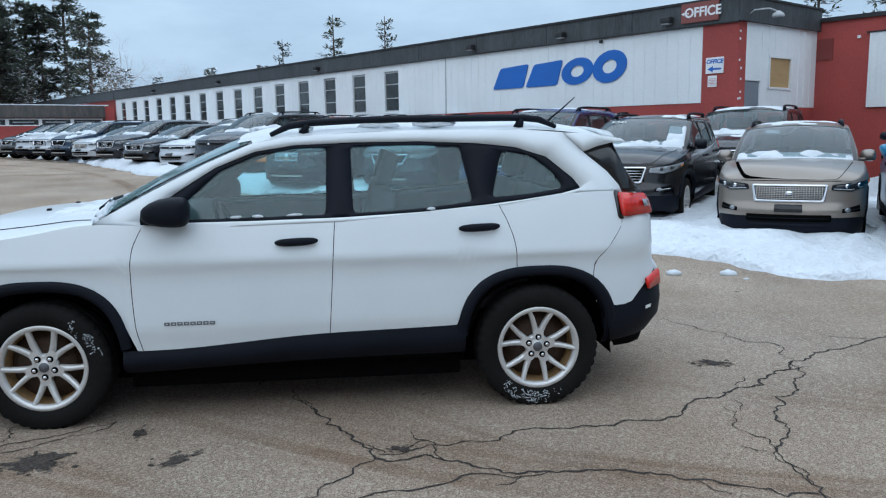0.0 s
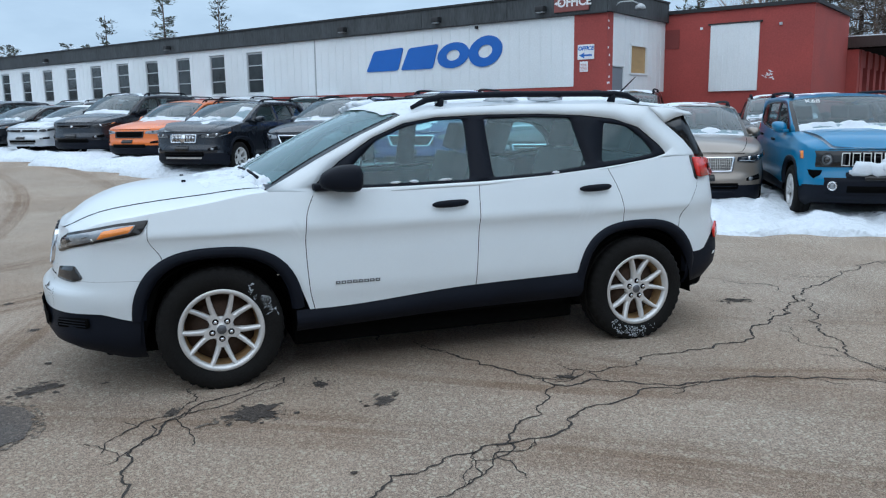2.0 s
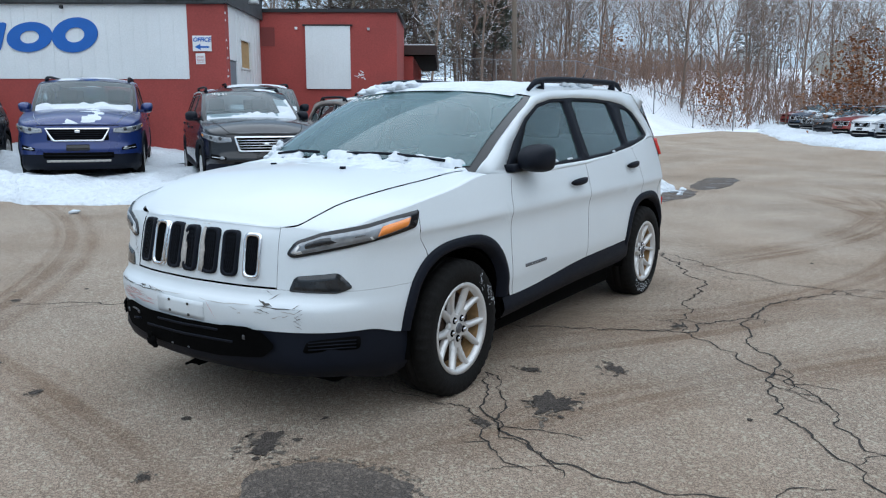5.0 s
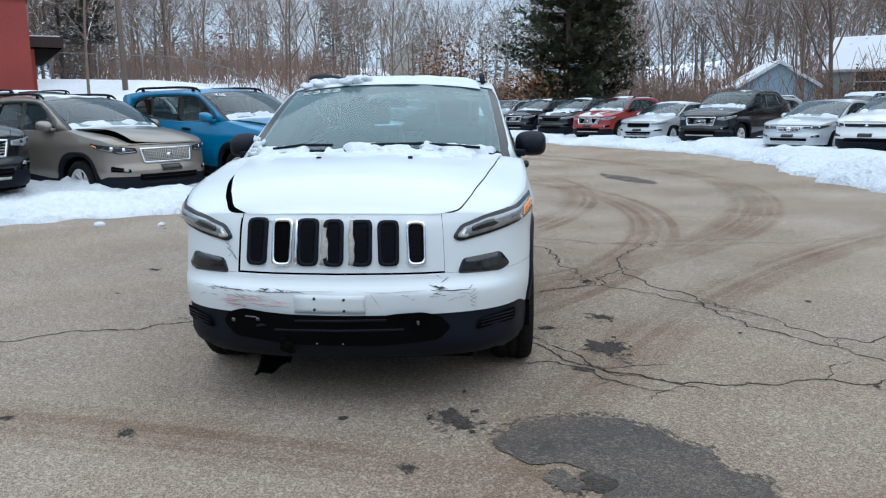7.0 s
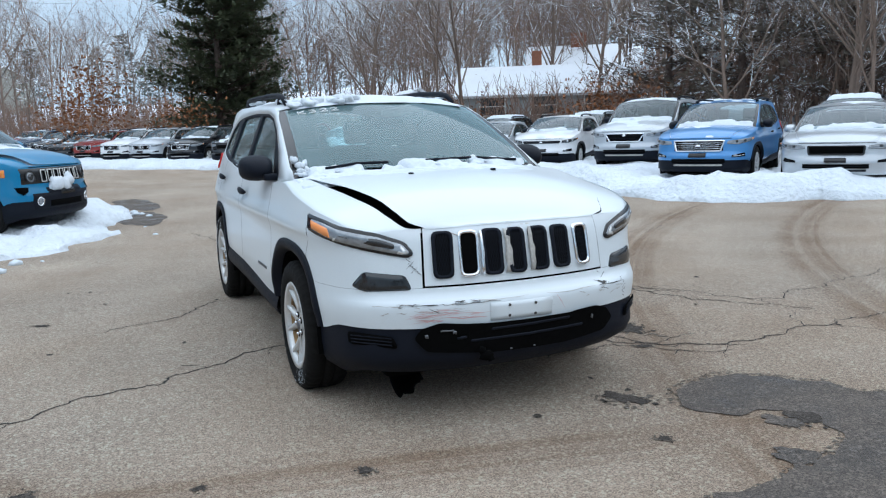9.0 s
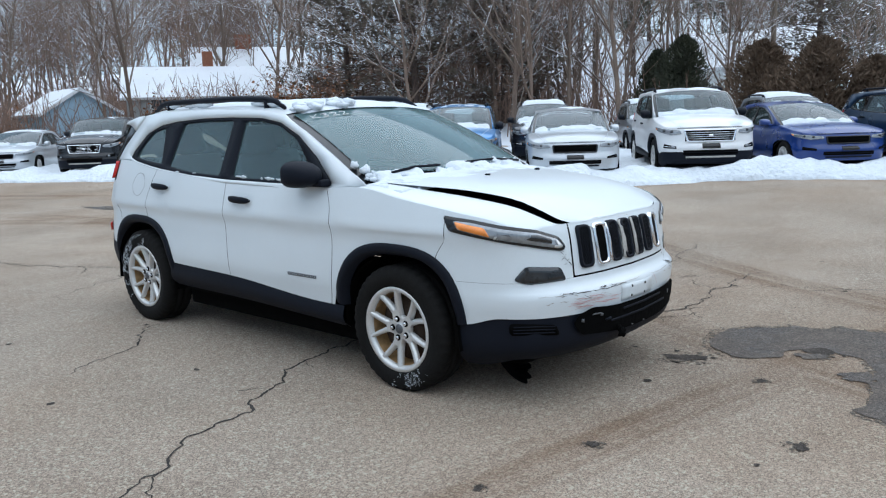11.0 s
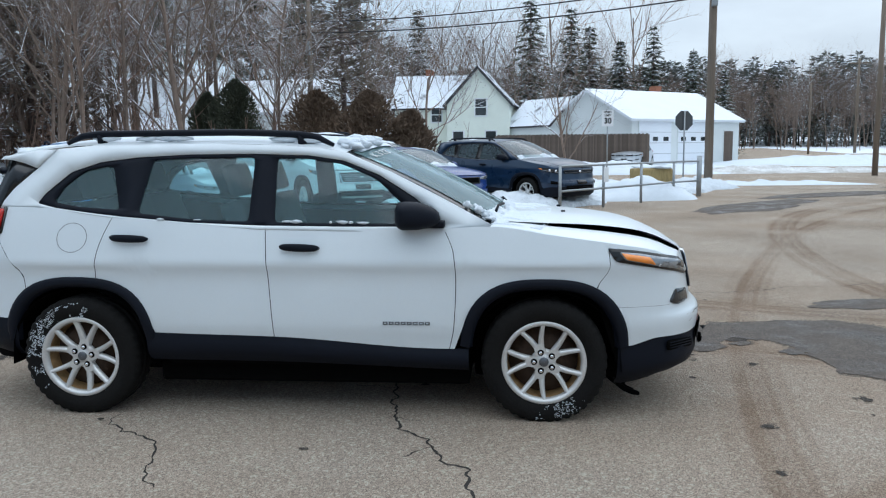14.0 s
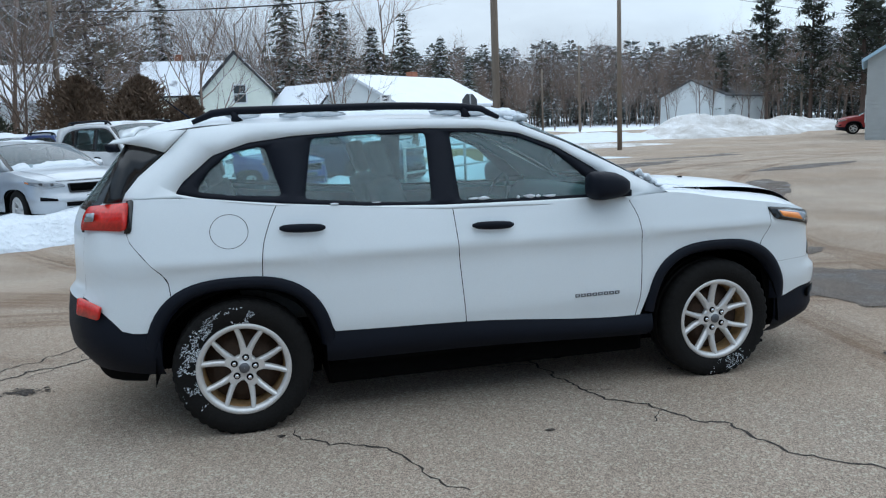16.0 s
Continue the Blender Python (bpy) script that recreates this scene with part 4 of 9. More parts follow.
z_top_x = curve([(-2.29, 0.925), (-2.2, 0.915), (-2.12, 0.91), (-1.92, 0.965), (-1.71, 1.0), (-1.39, 1.05), (-1.07, 1.10), (-0.84, 1.088), (0.26, 1.097),
                 (1.16, 1.157), (1.6, 1.215), (1.88, 1.215), (2.0, 1.19), (2.2, 1.165), (2.28, 1.16)])
hood_mid = curve([(-2.2, 0.915), (-2.165, 0.93), (-2.11, 0.975), (-1.86, 1.075), (-1.6, 1.115), (-1.2, 1.145), (-1.0, 1.15)])
roof_edge = curve([(-0.22, 1.515), (-0.05, 1.545), (0.17, 1.56), (0.55, 1.572), (1.3, 1.572), (1.66, 1.545), (1.84, 1.50)])
AXLES, HUB = (-1.35, 1.35), 0.345


def skin(s, z, d=0.0):
    """A point of the body's flank: s runs from the nose's middle round to the tail, below 0 on the left side."""
    a, sg = min(abs(s), S_END), -1 if s < 0 else 1
    e = 0.01
    tx, ty = plan_x(min(a + e, S_END)) - plan_x(max(a - e, 0)), plan_y(min(a + e, S_END)) - plan_y(max(a - e, 0))
    k = math.hypot(tx, ty)
    nx, ny = -ty / k, tx / k
    w = ny * ny
    off = d + w * side_off(z) + (1 - w) * (front_off(z) if plan_x(a) < 0 else rear_off(z))
    return (plan_x(a) + nx * off, sg * max(0.0, plan_y(a) + ny * off), z)


def z_top(s):
    return z_top_x(plan_x(min(abs(s), S_END)))


def arch(x, r, low):
    """The lower edge of a body panel at x: the wheel arch, or low."""
    for ax in AXLES:
        k = abs(x - ax) / r
        if k < 1:
            return max(low, HUB + r * (1 - k ** 2.7) ** (1 / 2.7))
    return low


def flank(s0, s1, z0, z1, nu, nv, d=0.0):
    """A panel of the flank between edges s0(z), s1(z) and heights z0(s), z1(s)."""
    def f(u, v):
        s = lerp(s0(0.8), s1(0.8), u)
        z = lerp(z0(s), z1(s), v)
        return skin(lerp(s0(z), s1(z), u), z, d)
    return sheet(f, nu, nv)


def cabin_y(x, z):
    return 0.868 - 0.40 * (z - 1.09) - 0.07 * max(0, x - 0.9) ** 3 - 0.07 * max(0, (-0.3 - x)) ** 1.4


def hood_point(u, v, lift=0.0):
    """The upper front surface: u across from left to right (0..1), v from the nose to the cowl."""
    t = 2 * u - 1
    s = lerp(s_at_y(0.5), s_at_x(-1.05), v)
    ex, ey, ez = skin(s, z_top(s))
    x = ex - lerp(0.06, 0.12, v) * (1 - t * t)
    z = ez + (max(hood_mid(x), ez) - ez) * (1 - abs(t) ** 2.3)
    return (x, t * ey, z + lift)


def screen_point(u, v):
    t = 2 * u - 1
    b, c = 1 - t * t, 1 - abs(t) ** 2.5
    lo = Vector((-1.03 - 0.13 * b, 0.80 * t, 1.118 + 0.03 * b))
    hi = Vector((-0.22 - 0.07 * b, cabin_y(-0.22, 1.515) * t, 1.515 + 0.055 * c))
    return lo.lerp(hi, v) + Vector((-0.012, 0, 0.02)) * (4 * v * (1 - v))


def roof_point(u, v, lift=0.0):
    t = 2 * u - 1
    x = lerp(-0.22, 1.84, v) - 0.07 * (1 - t * t) * (1 - v)
    xe = lerp(-0.22, 1.84, v)
    return (x, t * cabin_y(xe, roof_edge(xe)), roof_edge(xe) + 0.055 * (1 - abs(t) ** 2.5) + lift)


def tail_point(u, v):
    t = 2 * u - 1
    sc = s_at_x(1.96)
    s = (S_END - (S_END - sc) * abs(t)) * (-1 if t < 0 else 1)
    return Vector(roof_point(u, 1.0)).lerp(Vector(skin(s, z_top(s))), v)


DLO = [(-0.80, 1.098), (-0.25, 1.10), (0.26, 1.107), (0.68, 1.125), (1.16, 1.165), (1.5, 1.208), (1.62, 1.235), (1.58, 1.29), (1.43, 1.415), (1.25, 1.472),
       (1.03, 1.497), (0.70, 1.512), (0.33, 1.512), (0.0, 1.50), (-0.21, 1.468), (-0.42, 1.385), (-0.63, 1.255), (-0.78, 1.13)]
PANES = [[(-0.68, 1.112), (0.175, 1.122), (0.185, 1.486), (0.0, 1.480), (-0.20, 1.448), (-0.40, 1.364)],
         [(0.325, 1.128), (0.66, 1.142), (0.99, 1.176), (0.93, 1.482), (0.68, 1.49), (0.315, 1.49)],
         [(1.10, 1.195), (1.36, 1.215), (1.52, 1.24), (1.46, 1.33), (1.34, 1.425), (1.17, 1.452)]]
SIDE = [(-1.07, 1.098), (-0.84, 1.066), (0.26, 1.085), (1.16, 1.154), (1.6, 1.212), (1.88, 1.212), (1.965, 1.205), (1.84, 1.50), (1.66, 1.545), (1.3, 1.572),
        (0.9, 1.573), (0.55, 1.572), (0.17, 1.56), (-0.05, 1.545), (-0.22, 1.515), (-0.48, 1.405), (-0.76, 1.265)]


# the damaged car's rear pillar stops short of the tail glass, with a dark wedge behind it
SIDE_SHORT = SIDE[:4] + [(1.6, 1.212), (1.87, 1.212), (1.853, 1.25), (1.79, 1.325), (1.655, 1.437), (1.54, 1.552)] + SIDE[9:]
WEDGE = [(1.874, 1.206), (1.965, 1.203), (1.845, 1.492), (1.72, 1.47), (1.662, 1.44), (1.795, 1.327), (1.858, 1.252)]
SPOILER_SIDE = [(1.546, 1.55), (1.658, 1.44), (1.74, 1.468), (1.845, 1.49), (1.93, 1.492), (1.90, 1.512), (1.66, 1.546)]


def to_cabin(sg, out=0.0):
    return lambda a, b, d: (a, sg * (cabin_y(a, b) + out - d), b)


def to_flank(sg, out):
    return lambda a, b, d: skin(sg * a, b, out - d)


def to_nose(out):
    """Lays (y, z) outlines on the nose."""
    return lambda a, b, d: skin(s_at_y(abs(a)) * (-1 if a < 0 else 1), b, out - d)


def warped(bm, w):
    bm.normal_update()
    if sum(f.normal.dot(f.calc_center_median() - Vector((0.2, 0, 0.85))) * f.calc_area() for f in bm.faces) < 0:
        bmesh.ops.reverse_faces(bm, faces=bm.faces[:])
    if w:
        for v in bm.verts:
            v.co = Vector(w(v.co))
    return bm


def tyre_mesh(r, rim, half, sides, lug):
    prof = [(rim, -half * 0.55), (rim + 0.01, -half * 0.93), (r - 0.06, -half), (r - 0.022, -half * 0.95), (r - 0.004, -half * 0.78), (r, -half * 0.6), (r, -half * 0.3),
            (r - 0.008, -half * 0.27), (r - 0.008, -half * 0.2), (r, -half * 0.17), (r, half * 0.17), (r - 0.008, half * 0.2), (r - 0.008, half * 0.27), (r, half * 0.3),
            (r, half * 0.6), (r - 0.004, half * 0.78), (r - 0.022, half * 0.95), (r - 0.06, half), (rim + 0.01, half * 0.93), (rim, half * 0.55)]

    def f(u, v):
        i = min(int(v * (len(prof) - 1) + 1e-6), len(prof) - 1)
        q, a = prof[i]
        if lug and 3 <= i <= 5 or lug and 14 <= i <= 16:
            q -= 0.009 if int(u * sides + 0.5) % 3 == 0 else 0
        return (math.cos(2 * math.pi * u) * q, a, math.sin(2 * math.pi * u) * q)
    return sheet(f, sides, len(prof) - 1, close_u=True)


def wheel_meshes(r, rim, half, spokes, fine=True, twin=True):
    """Meshes of a wheel whose outer face looks to -y."""
    k = 96 if fine else 40
    ring = lathe([(rim * 0.93, half * 0.6), (rim * 0.9, 0), (rim * 0.9, -half * 0.72), (rim * 0.94, -half * 0.9), (rim * 1.03, -half * 0.95), (rim * 1.045, -half * 0.86), (rim * 1.0, -half * 0.6)], k // 2)
    face = bmesh.new()
    for i in range(spokes):
        for side in ((-1, 1) if twin else (0,)):
            a0, a1 = 2 * math.pi * (i + (0.075 if fine else 0.03) * side) / spokes, 2 * math.pi * (i + (0.25 if fine else 0.21) * side) / spokes
            b = bmesh.new()
            rows = []
            for j in range(5):
                t = j / 4
                a, q = lerp(a0, a1, t ** 0.8), lerp(rim * 0.2, rim * 0.96, t)
                wd = lerp(0.019, 0.0125, t) if fine and twin else lerp(0.02, 0.0155, t) if twin else lerp(0.04, 0.03, t)
                y = -half * (0.62 + 0.26 * t ** 1.5)
                c, s = math.cos(a), math.sin(a)
                rows.append([b.verts.new((q * c - wd * e * s, y + dy, q * s + wd * e * c)) for e, dy in ((-1, 0.03), (-0.75, 0), (0.75, 0), (1, 0.03))])
            for p, q in zip(rows, rows[1:]):
                for m in range(3):
                    b.faces.new((p[m], q[m], q[m + 1], p[m + 1]))
            join(face, b)
    if fine:
        # webs that close each pair of spokes near the hub
        for i in range(spokes):
            a = 2 * math.pi * i / spokes
            c, s = math.cos(a), math.sin(a)
            web = bmesh.new()
            q = [(rim * 0.18, -0.034), (rim * 0.18, 0.034), (rim * 0.42, 0.026), (rim * 0.46, 0.0), (rim * 0.42, -0.026)]
            top = [web.verts.new((r * c - e * s, -half * (0.655 + 0.03 * j), r * s + e * c)) for j, (r, e) in enumerate(q[:2])] + [web.verts.new((r * c - e * s, -half * 0.672, r * s + e * c)) for r, e in q[2:]]
            web.faces.new(top)
            join(face, web)
    hub = lathe([(0.002, -half * 0.72), (rim * 0.12, -half * 0.72), (rim * 0.14, -half * 0.68), (rim * 0.2, -half * 0.66), (rim * 0.3, -half * 0.62), (rim * 0.31, -half * 0.4)], 24)
    join(face, hub)
    return ring, face


COARSE_WHEELS = {}
HERO_TURN = {(False, True): 5, (True, True): 36, (False, False): 10, (True, False): -19}


def car(name, m, tags, paint, fine=False, warp=None, wheel_r=0.352, rim=0.228, spokes=5, clad=True, axles=AXLES, y_hub=0.80, rails=True, twin=True, rim_mat=None, glass=None, dark_roof=False, buckle=0.0, mirrors=None):
    """A car with its parts, nose to -x."""
    root = empty(name, m, **tags)
    k = 1 if fine else 0
    P = lambda nm, bm, mt, par=root, label="", smooth=True: part(nm, warped(bm, warp), mt, par, label, smooth)
    sides = (-1, 1)
    zs = lambda lo: (lambda s: arch(plan_x(abs(s)), 0.455, lo))
    clad_top = curve([(-2.29, 0.475), (-2.0, 0.475), (-1.8, 0.43), (-0.82, 0.415), (0.17, 0.475), (0.9, 0.495), (1.76, 0.56), (1.9, 0.565), (2.0, 0.66), (2.12, 0.735), (2.28, 0.70)])
    low = (lambda s: arch(plan_x(abs(s)), 0.455, clad_top(plan_x(abs(s))))) if clad else (lambda s: arch(plan_x(abs(s)), 0.42, 0.3))
    S = s_at_x
    gap = 0.0022
    if fine:
        xf = curve([(0.4, -0.82), (0.55, -0.85), (0.8, -0.862), (0.95, -0.85), (1.1, -0.79)])
        xb = curve([(0.36, 0.17), (0.7, 0.195), (1.1, 0.222)])
        xr = curve([(0.4, 1.235), (0.85, 1.225), (0.95, 1.215), (1.05, 1.185), (1.17, 1.13)])
        xq = curve([(0.5, 1.66), (0.8, 1.68), (0.92, 1.775), (1.047, 1.868), (1.22, 1.88)])
        xs = curve([(0.6, -1.63), (0.76, -1.64), (0.88, -1.705), (1.0, -1.70)])
        sb, sg5 = S(-1.70), s_at_y(0.495)
        for sg in sides:
            e = lambda fx, dd: (lambda z: sg * (S(fx(z)) + dd))
            P("fender", flank(e(xs, gap), e(xf, -gap), low, z_top, 30, 28), paint)
            P("front_door", flank(e(xf, gap), e(xb, -gap), low, z_top, 18, 28), paint)
            P("rear_door", flank(e(xb, gap), e(xr, -gap), low, z_top, 24, 28), paint)
            P("quarter_panel", flank(e(xr, gap), e(xq, -gap), low, z_top, 26, 28), paint)
            P("front_corner", flank(lambda z: sg * (sg5 + (0.012 if sg > 0 else 0.002)), lambda z: sg * (S(xs(z)) - 0.0015), lambda s: max(0.653, low(s)), z_top, 16, 10), paint)
        P("front_bumper", flank(lambda z: -sb + gap, lambda z: sb - gap, low, lambda s: 0.652, 64, 10), paint, label="scraped and dented white bumper cover")
        P("grille_panel", flank(lambda z: -sg5, lambda z: sg5, lambda s: 0.661, z_top, 40, 10), paint, label="cracked white grille surround")
        tail_s = lambda z: S(xq(z)) + gap
        for sg in sides:
            P("rear_corner", flank(lambda z: sg * tail_s(z), lambda z: sg * S(2.12), low, z_top, 10, 12), paint)
        P("tailgate", sheet(lambda u, v: skin((1 if u > 0.5 else -1) * (S_END - abs(2 * u - 1) * (S_END - S(2.12) - gap)), lerp(0.72, 1.163, v)), 24, 10), paint)
    else:
        P("body_shell", flank(lambda z: -S_END, lambda z: S_END, low, z_top, 150, 9), paint)
        for sg in sides:
            seam = bmesh.new()
            for x0, x1, z0, z1 in ((-0.86, -0.80, 0.5, 1.075), (0.19, 0.22, 0.5, 1.085), (1.22, 1.14, 0.8, 1.14)):
                join(seam, plate([(S(x0) - 0.006, z0), (S(x0) + 0.006, z0), (S(x1) + 0.006, z1), (S(x1) - 0.006, z1)], [], to_flank(sg, 0.004)))
            P("door_seam", seam, under_black)
    # near-black lining puts shade behind the gaps; the underside is coloured alike
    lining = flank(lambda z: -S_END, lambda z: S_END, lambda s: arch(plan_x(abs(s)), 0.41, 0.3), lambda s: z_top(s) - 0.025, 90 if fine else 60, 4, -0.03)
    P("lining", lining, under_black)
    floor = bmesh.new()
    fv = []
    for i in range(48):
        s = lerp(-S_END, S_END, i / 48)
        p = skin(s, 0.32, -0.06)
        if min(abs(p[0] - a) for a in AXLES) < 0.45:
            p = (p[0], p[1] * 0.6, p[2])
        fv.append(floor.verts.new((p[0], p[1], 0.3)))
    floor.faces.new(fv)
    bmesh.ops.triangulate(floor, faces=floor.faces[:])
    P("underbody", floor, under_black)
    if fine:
        # engine tray, floor pans, tank, axle and exhaust under the body; set low, wide and near-black to deepen the
        # shade below
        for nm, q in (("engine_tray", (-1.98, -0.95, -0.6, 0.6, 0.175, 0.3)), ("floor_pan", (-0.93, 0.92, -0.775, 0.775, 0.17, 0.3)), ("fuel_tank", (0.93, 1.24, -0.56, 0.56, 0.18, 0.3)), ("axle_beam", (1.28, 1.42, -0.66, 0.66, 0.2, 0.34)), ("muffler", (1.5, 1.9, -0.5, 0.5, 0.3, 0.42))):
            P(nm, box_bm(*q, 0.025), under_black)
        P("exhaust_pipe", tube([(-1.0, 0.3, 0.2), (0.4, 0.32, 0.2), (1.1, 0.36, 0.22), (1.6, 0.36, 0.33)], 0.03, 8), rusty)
    # wheel wells, their shade put into the near-black colour
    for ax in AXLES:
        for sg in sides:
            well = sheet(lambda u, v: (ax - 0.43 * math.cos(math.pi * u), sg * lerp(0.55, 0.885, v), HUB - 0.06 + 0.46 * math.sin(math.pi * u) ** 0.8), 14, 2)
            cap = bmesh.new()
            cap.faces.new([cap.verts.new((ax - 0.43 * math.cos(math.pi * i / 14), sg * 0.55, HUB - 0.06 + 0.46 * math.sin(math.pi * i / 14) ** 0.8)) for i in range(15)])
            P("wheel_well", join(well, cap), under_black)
    # lower cladding
    if clad:
        lo_edge = curve([(-2.29, 0.245), (-2.1, 0.245), (-1.82, 0.195), (-1.3, 0.27), (-0.8, 0.285), (0.2, 0.32), (0.9, 0.325), (1.35, 0.33), (1.77, 0.335), (2.0, 0.355), (2.2, 0.365), (2.28, 0.365)])
        for sg in sides:
            for ax in AXLES:
                def ring(u, v):
                    a = math.pi * (0.06 + 0.88 * u)
                    c, q = math.cos(a), abs(math.cos(a)) ** 2.7 + abs(math.sin(a)) ** 2.7
                    rr = lerp(0.40, 0.468, min(1, v * 1.25)) / q ** (1 / 2.7)
                    x, z = ax - rr * c, HUB + rr * math.sin(a)
                    zl = lo_edge(x) if z < 0.5 else 0
                    z = max(z, zl)
                    return skin(sg * S(x), z, [-0.035, 0.010, 0.016, 0.014, 0.008, -0.01][int(v * 5 + 0.01)])
                P("arch_trim", sheet(ring, 30 if fine else 18, 5), black_plastic)
            rk = lambda u, v: skin(sg * S(lerp(-0.93, 0.93, u)), lerp(lo_edge(lerp(-0.93, 0.93, u)), clad_top(lerp(-0.93, 0.93, u)), v), [-0.02, 0.012, 0.02, 0.012, -0.004][int(v * 4 + 0.01)])
            P("sill_trim", sheet(rk, 16, 4), black_plastic)
        P("front_skirt", sheet(lambda u, v: skin(lerp(-S(-1.76), S(-1.76), u), lerp(lo_edge(plan_x(abs(lerp(-S(-1.76), S(-1.76), u)))), clad_top(plan_x(abs(lerp(-S(-1.76), S(-1.76), u)))), v), [-0.03, 0.008, 0.012, 0.004, 0.0, -0.006][int(v * 5 + 0.01)]), 56, 5), black_plastic)
        rs = S_END - S(1.74)
        P("rear_skirt", sheet(lambda u, v: skin((1 if u > 0.5 else -1) * (S_END - abs(2 * u - 1) * rs), lerp(lo_edge(plan_x(S_END - abs(2 * u - 1) * rs)), clad_top(plan_x(S_END - abs(2 * u - 1) * rs)), v), [-0.03, 0.01, 0.014, 0.006, -0.006][int(v * 4 + 0.01)]), 48, 4), black_plastic)
    # hood and fender tops
    hf = curve([(0, 0.985 if fine else 0.97), (0.3, 0.735), (0.6, 0.765), (1, 0.86)])
    lost = curve([(0, 0.022), (0.12, 0.03), (0.35, 0.034), (0.7, 0.02), (0.95, 0.0), (1, 0)]) if fine else (lambda v: 0.0)
    def hood_fn(u, v):
        a, b = 0.5 - 0.5 * hf(v), 0.5 + 0.5 * (hf(v) - lost(v))
        uu = lerp(a, b, u)
        dent = buckle * max(0, u - 0.35) ** 1.5 * math.sin(math.pi * min(1, v * 0.9 + 0.12)) * 2.2
        if fine:
            dent = 0.022 * u * math.sin(math.pi * min(1, v * 1.1)) + 0.016 * noise.noise(Vector((u * 7, v * 9, 2))) * max(0, 1 - 4 * v) * math.exp(-((u - 0.62) / 0.2) ** 2)
        p = Vector(hood_point(uu, v, 0.004 + dent))
        if fine and v < 0.22:
            # the hood rolls over into the grille panel without a joint
            t = 2 * uu - 1
            sn = s_at_y(abs(t) * 0.5) * (-1 if t < 0 else 1)
            p = p.lerp(Vector(skin(sn, z_top(sn) - 0.006, 0.003)), (1 - v / 0.22) ** 2)
        return p
    P("hood", sheet(hood_fn, 36 if fine else 16, 22 if fine else 10), paint, label="dented white hood, sprung open along one edge" if fine else "")
    for sg in sides:
        def ftop(u, v):
            a = hf(v) + (0.005 if fine else 0.009)
            if u > 0.9:
                s = lerp(s_at_y(0.5), s_at_x(-1.05), v)
                return skin(sg * s, z_top(s) - 0.02, -0.003)
            t = lerp(a, 1.0, u * 7 / 6)
            return hood_point(0.5 + 0.5 * sg * t, v)
        P("fender_top", sheet(ftop, 7, 22 if fine else 10), paint)
    # near-black sheet paints the shade seen through the hood's gaps
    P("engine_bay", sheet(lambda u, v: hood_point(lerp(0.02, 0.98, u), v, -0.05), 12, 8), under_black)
    # cabin
    for sg in sides:
        holes = [rounded(q, 0.03) for q in PANES]
        dlo = rounded(DLO, 0.012, 2)
        P("cabin_side", plate(SIDE_SHORT if fine else SIDE, [dlo], to_cabin(sg), 0.02, 1 if fine else 0), paint)
        if fine:
            P("pillar_wedge", plate(WEDGE, [], to_cabin(sg, -0.006), 0.02, 1), gloss_black)
            P("spoiler_side", plate(SPOILER_SIDE, [], to_cabin(sg, 0.006), 0.03, 1), paint)
        P("window_frame", plate(dlo, holes, to_cabin(sg, -0.004), 0.02, 1 if fine else 0), gloss_black if not fine else black_plastic)
        for q in holes:
            P("side_window", plate(q, [], to_cabin(sg, -0.012), 0), glass or side_glass)
    P("windscreen", sheet(lambda u, v: screen_point(lerp(0.035, 0.965, u), lerp(0.03, 0.97, v)), 20, 10), glass or screen_glass)
    frit = sheet(lambda u, v: Vector(screen_point(u, lerp(-0.02, 0.06, v))) + Vector((0.004, 0, -0.003)), 20, 2)
    join(frit, sheet(lambda u, v: Vector(screen_point(u, lerp(0.985 if fine else 0.955, 1.0, v))) + Vector((0.004, 0, -0.003)), 20, 1))
    for a in (0, 1):
        join(frit, sheet(lambda u, v: Vector(screen_point(lerp(0.0, 0.045, u) if a == 0 else lerp(0.955, 1, u), v)) + Vector((0.004, 0, -0.003)), 2, 10))
    P("screen_seal", frit, gloss_black)
    P("roof", sheet(lambda u, v: roof_point(u, v), 28 if fine else 14, 20 if fine else 8), gloss_black if dark_roof else paint)
    P("headliner", sheet(lambda u, v: roof_point(lerp(0.03, 0.97, u), lerp(0.02, 0.98, v), -0.025), 8, 6), headliner)
    P("rear_window", sheet(lambda u, v: tail_point(lerp(0.09, 0.91, u), lerp(0.06, 0.9, v)), 16, 6), glass or side_glass)
    trim = sheet(lambda u, v: tail_point(lerp(0.0, 0.1, u), v), 3, 6)
    join(trim, sheet(lambda u, v: tail_point(lerp(0.9, 1.0, u), v), 3, 6), sheet(lambda u, v: tail_point(u, lerp(0.88, 1, v)), 16, 2))
    P("tail_trim", trim, gloss_black)
    P("spoiler", thicken(sheet(lambda u, v: Vector(roof_point(lerp(0.04, 0.96, u), 0.985, 0.004)) + Vector((0.11 * v * (1 - 0.5 * abs(2 * u - 1) ** 3), 0, -0.02 * v)), 16, 3), 0.02), paint)
    # cabin fittings
    def seat(cx, cy, wd):
        b = box_bm(cx - 0.25, cx + 0.27, cy - wd, cy + wd, 0.52, 0.72, 0.05)
        join(b, box_bm(0, 0.14, -wd, wd, 0, 0.62, 0.05, pose(cx + 0.24, cy, 0.66, 0, 18, 0)), box_bm(0, 0.09, -wd * 0.55, wd * 0.55, 0.64, 0.84, 0.035, pose(cx + 0.24, cy, 0.66, 0, 18, 0)))
        return b
    for cy in (-0.38, 0.38):
        P("front_seat", seat(0.02, cy, 0.25), seat_cloth)
    bench = seat(0.95, -0.4, 0.28)
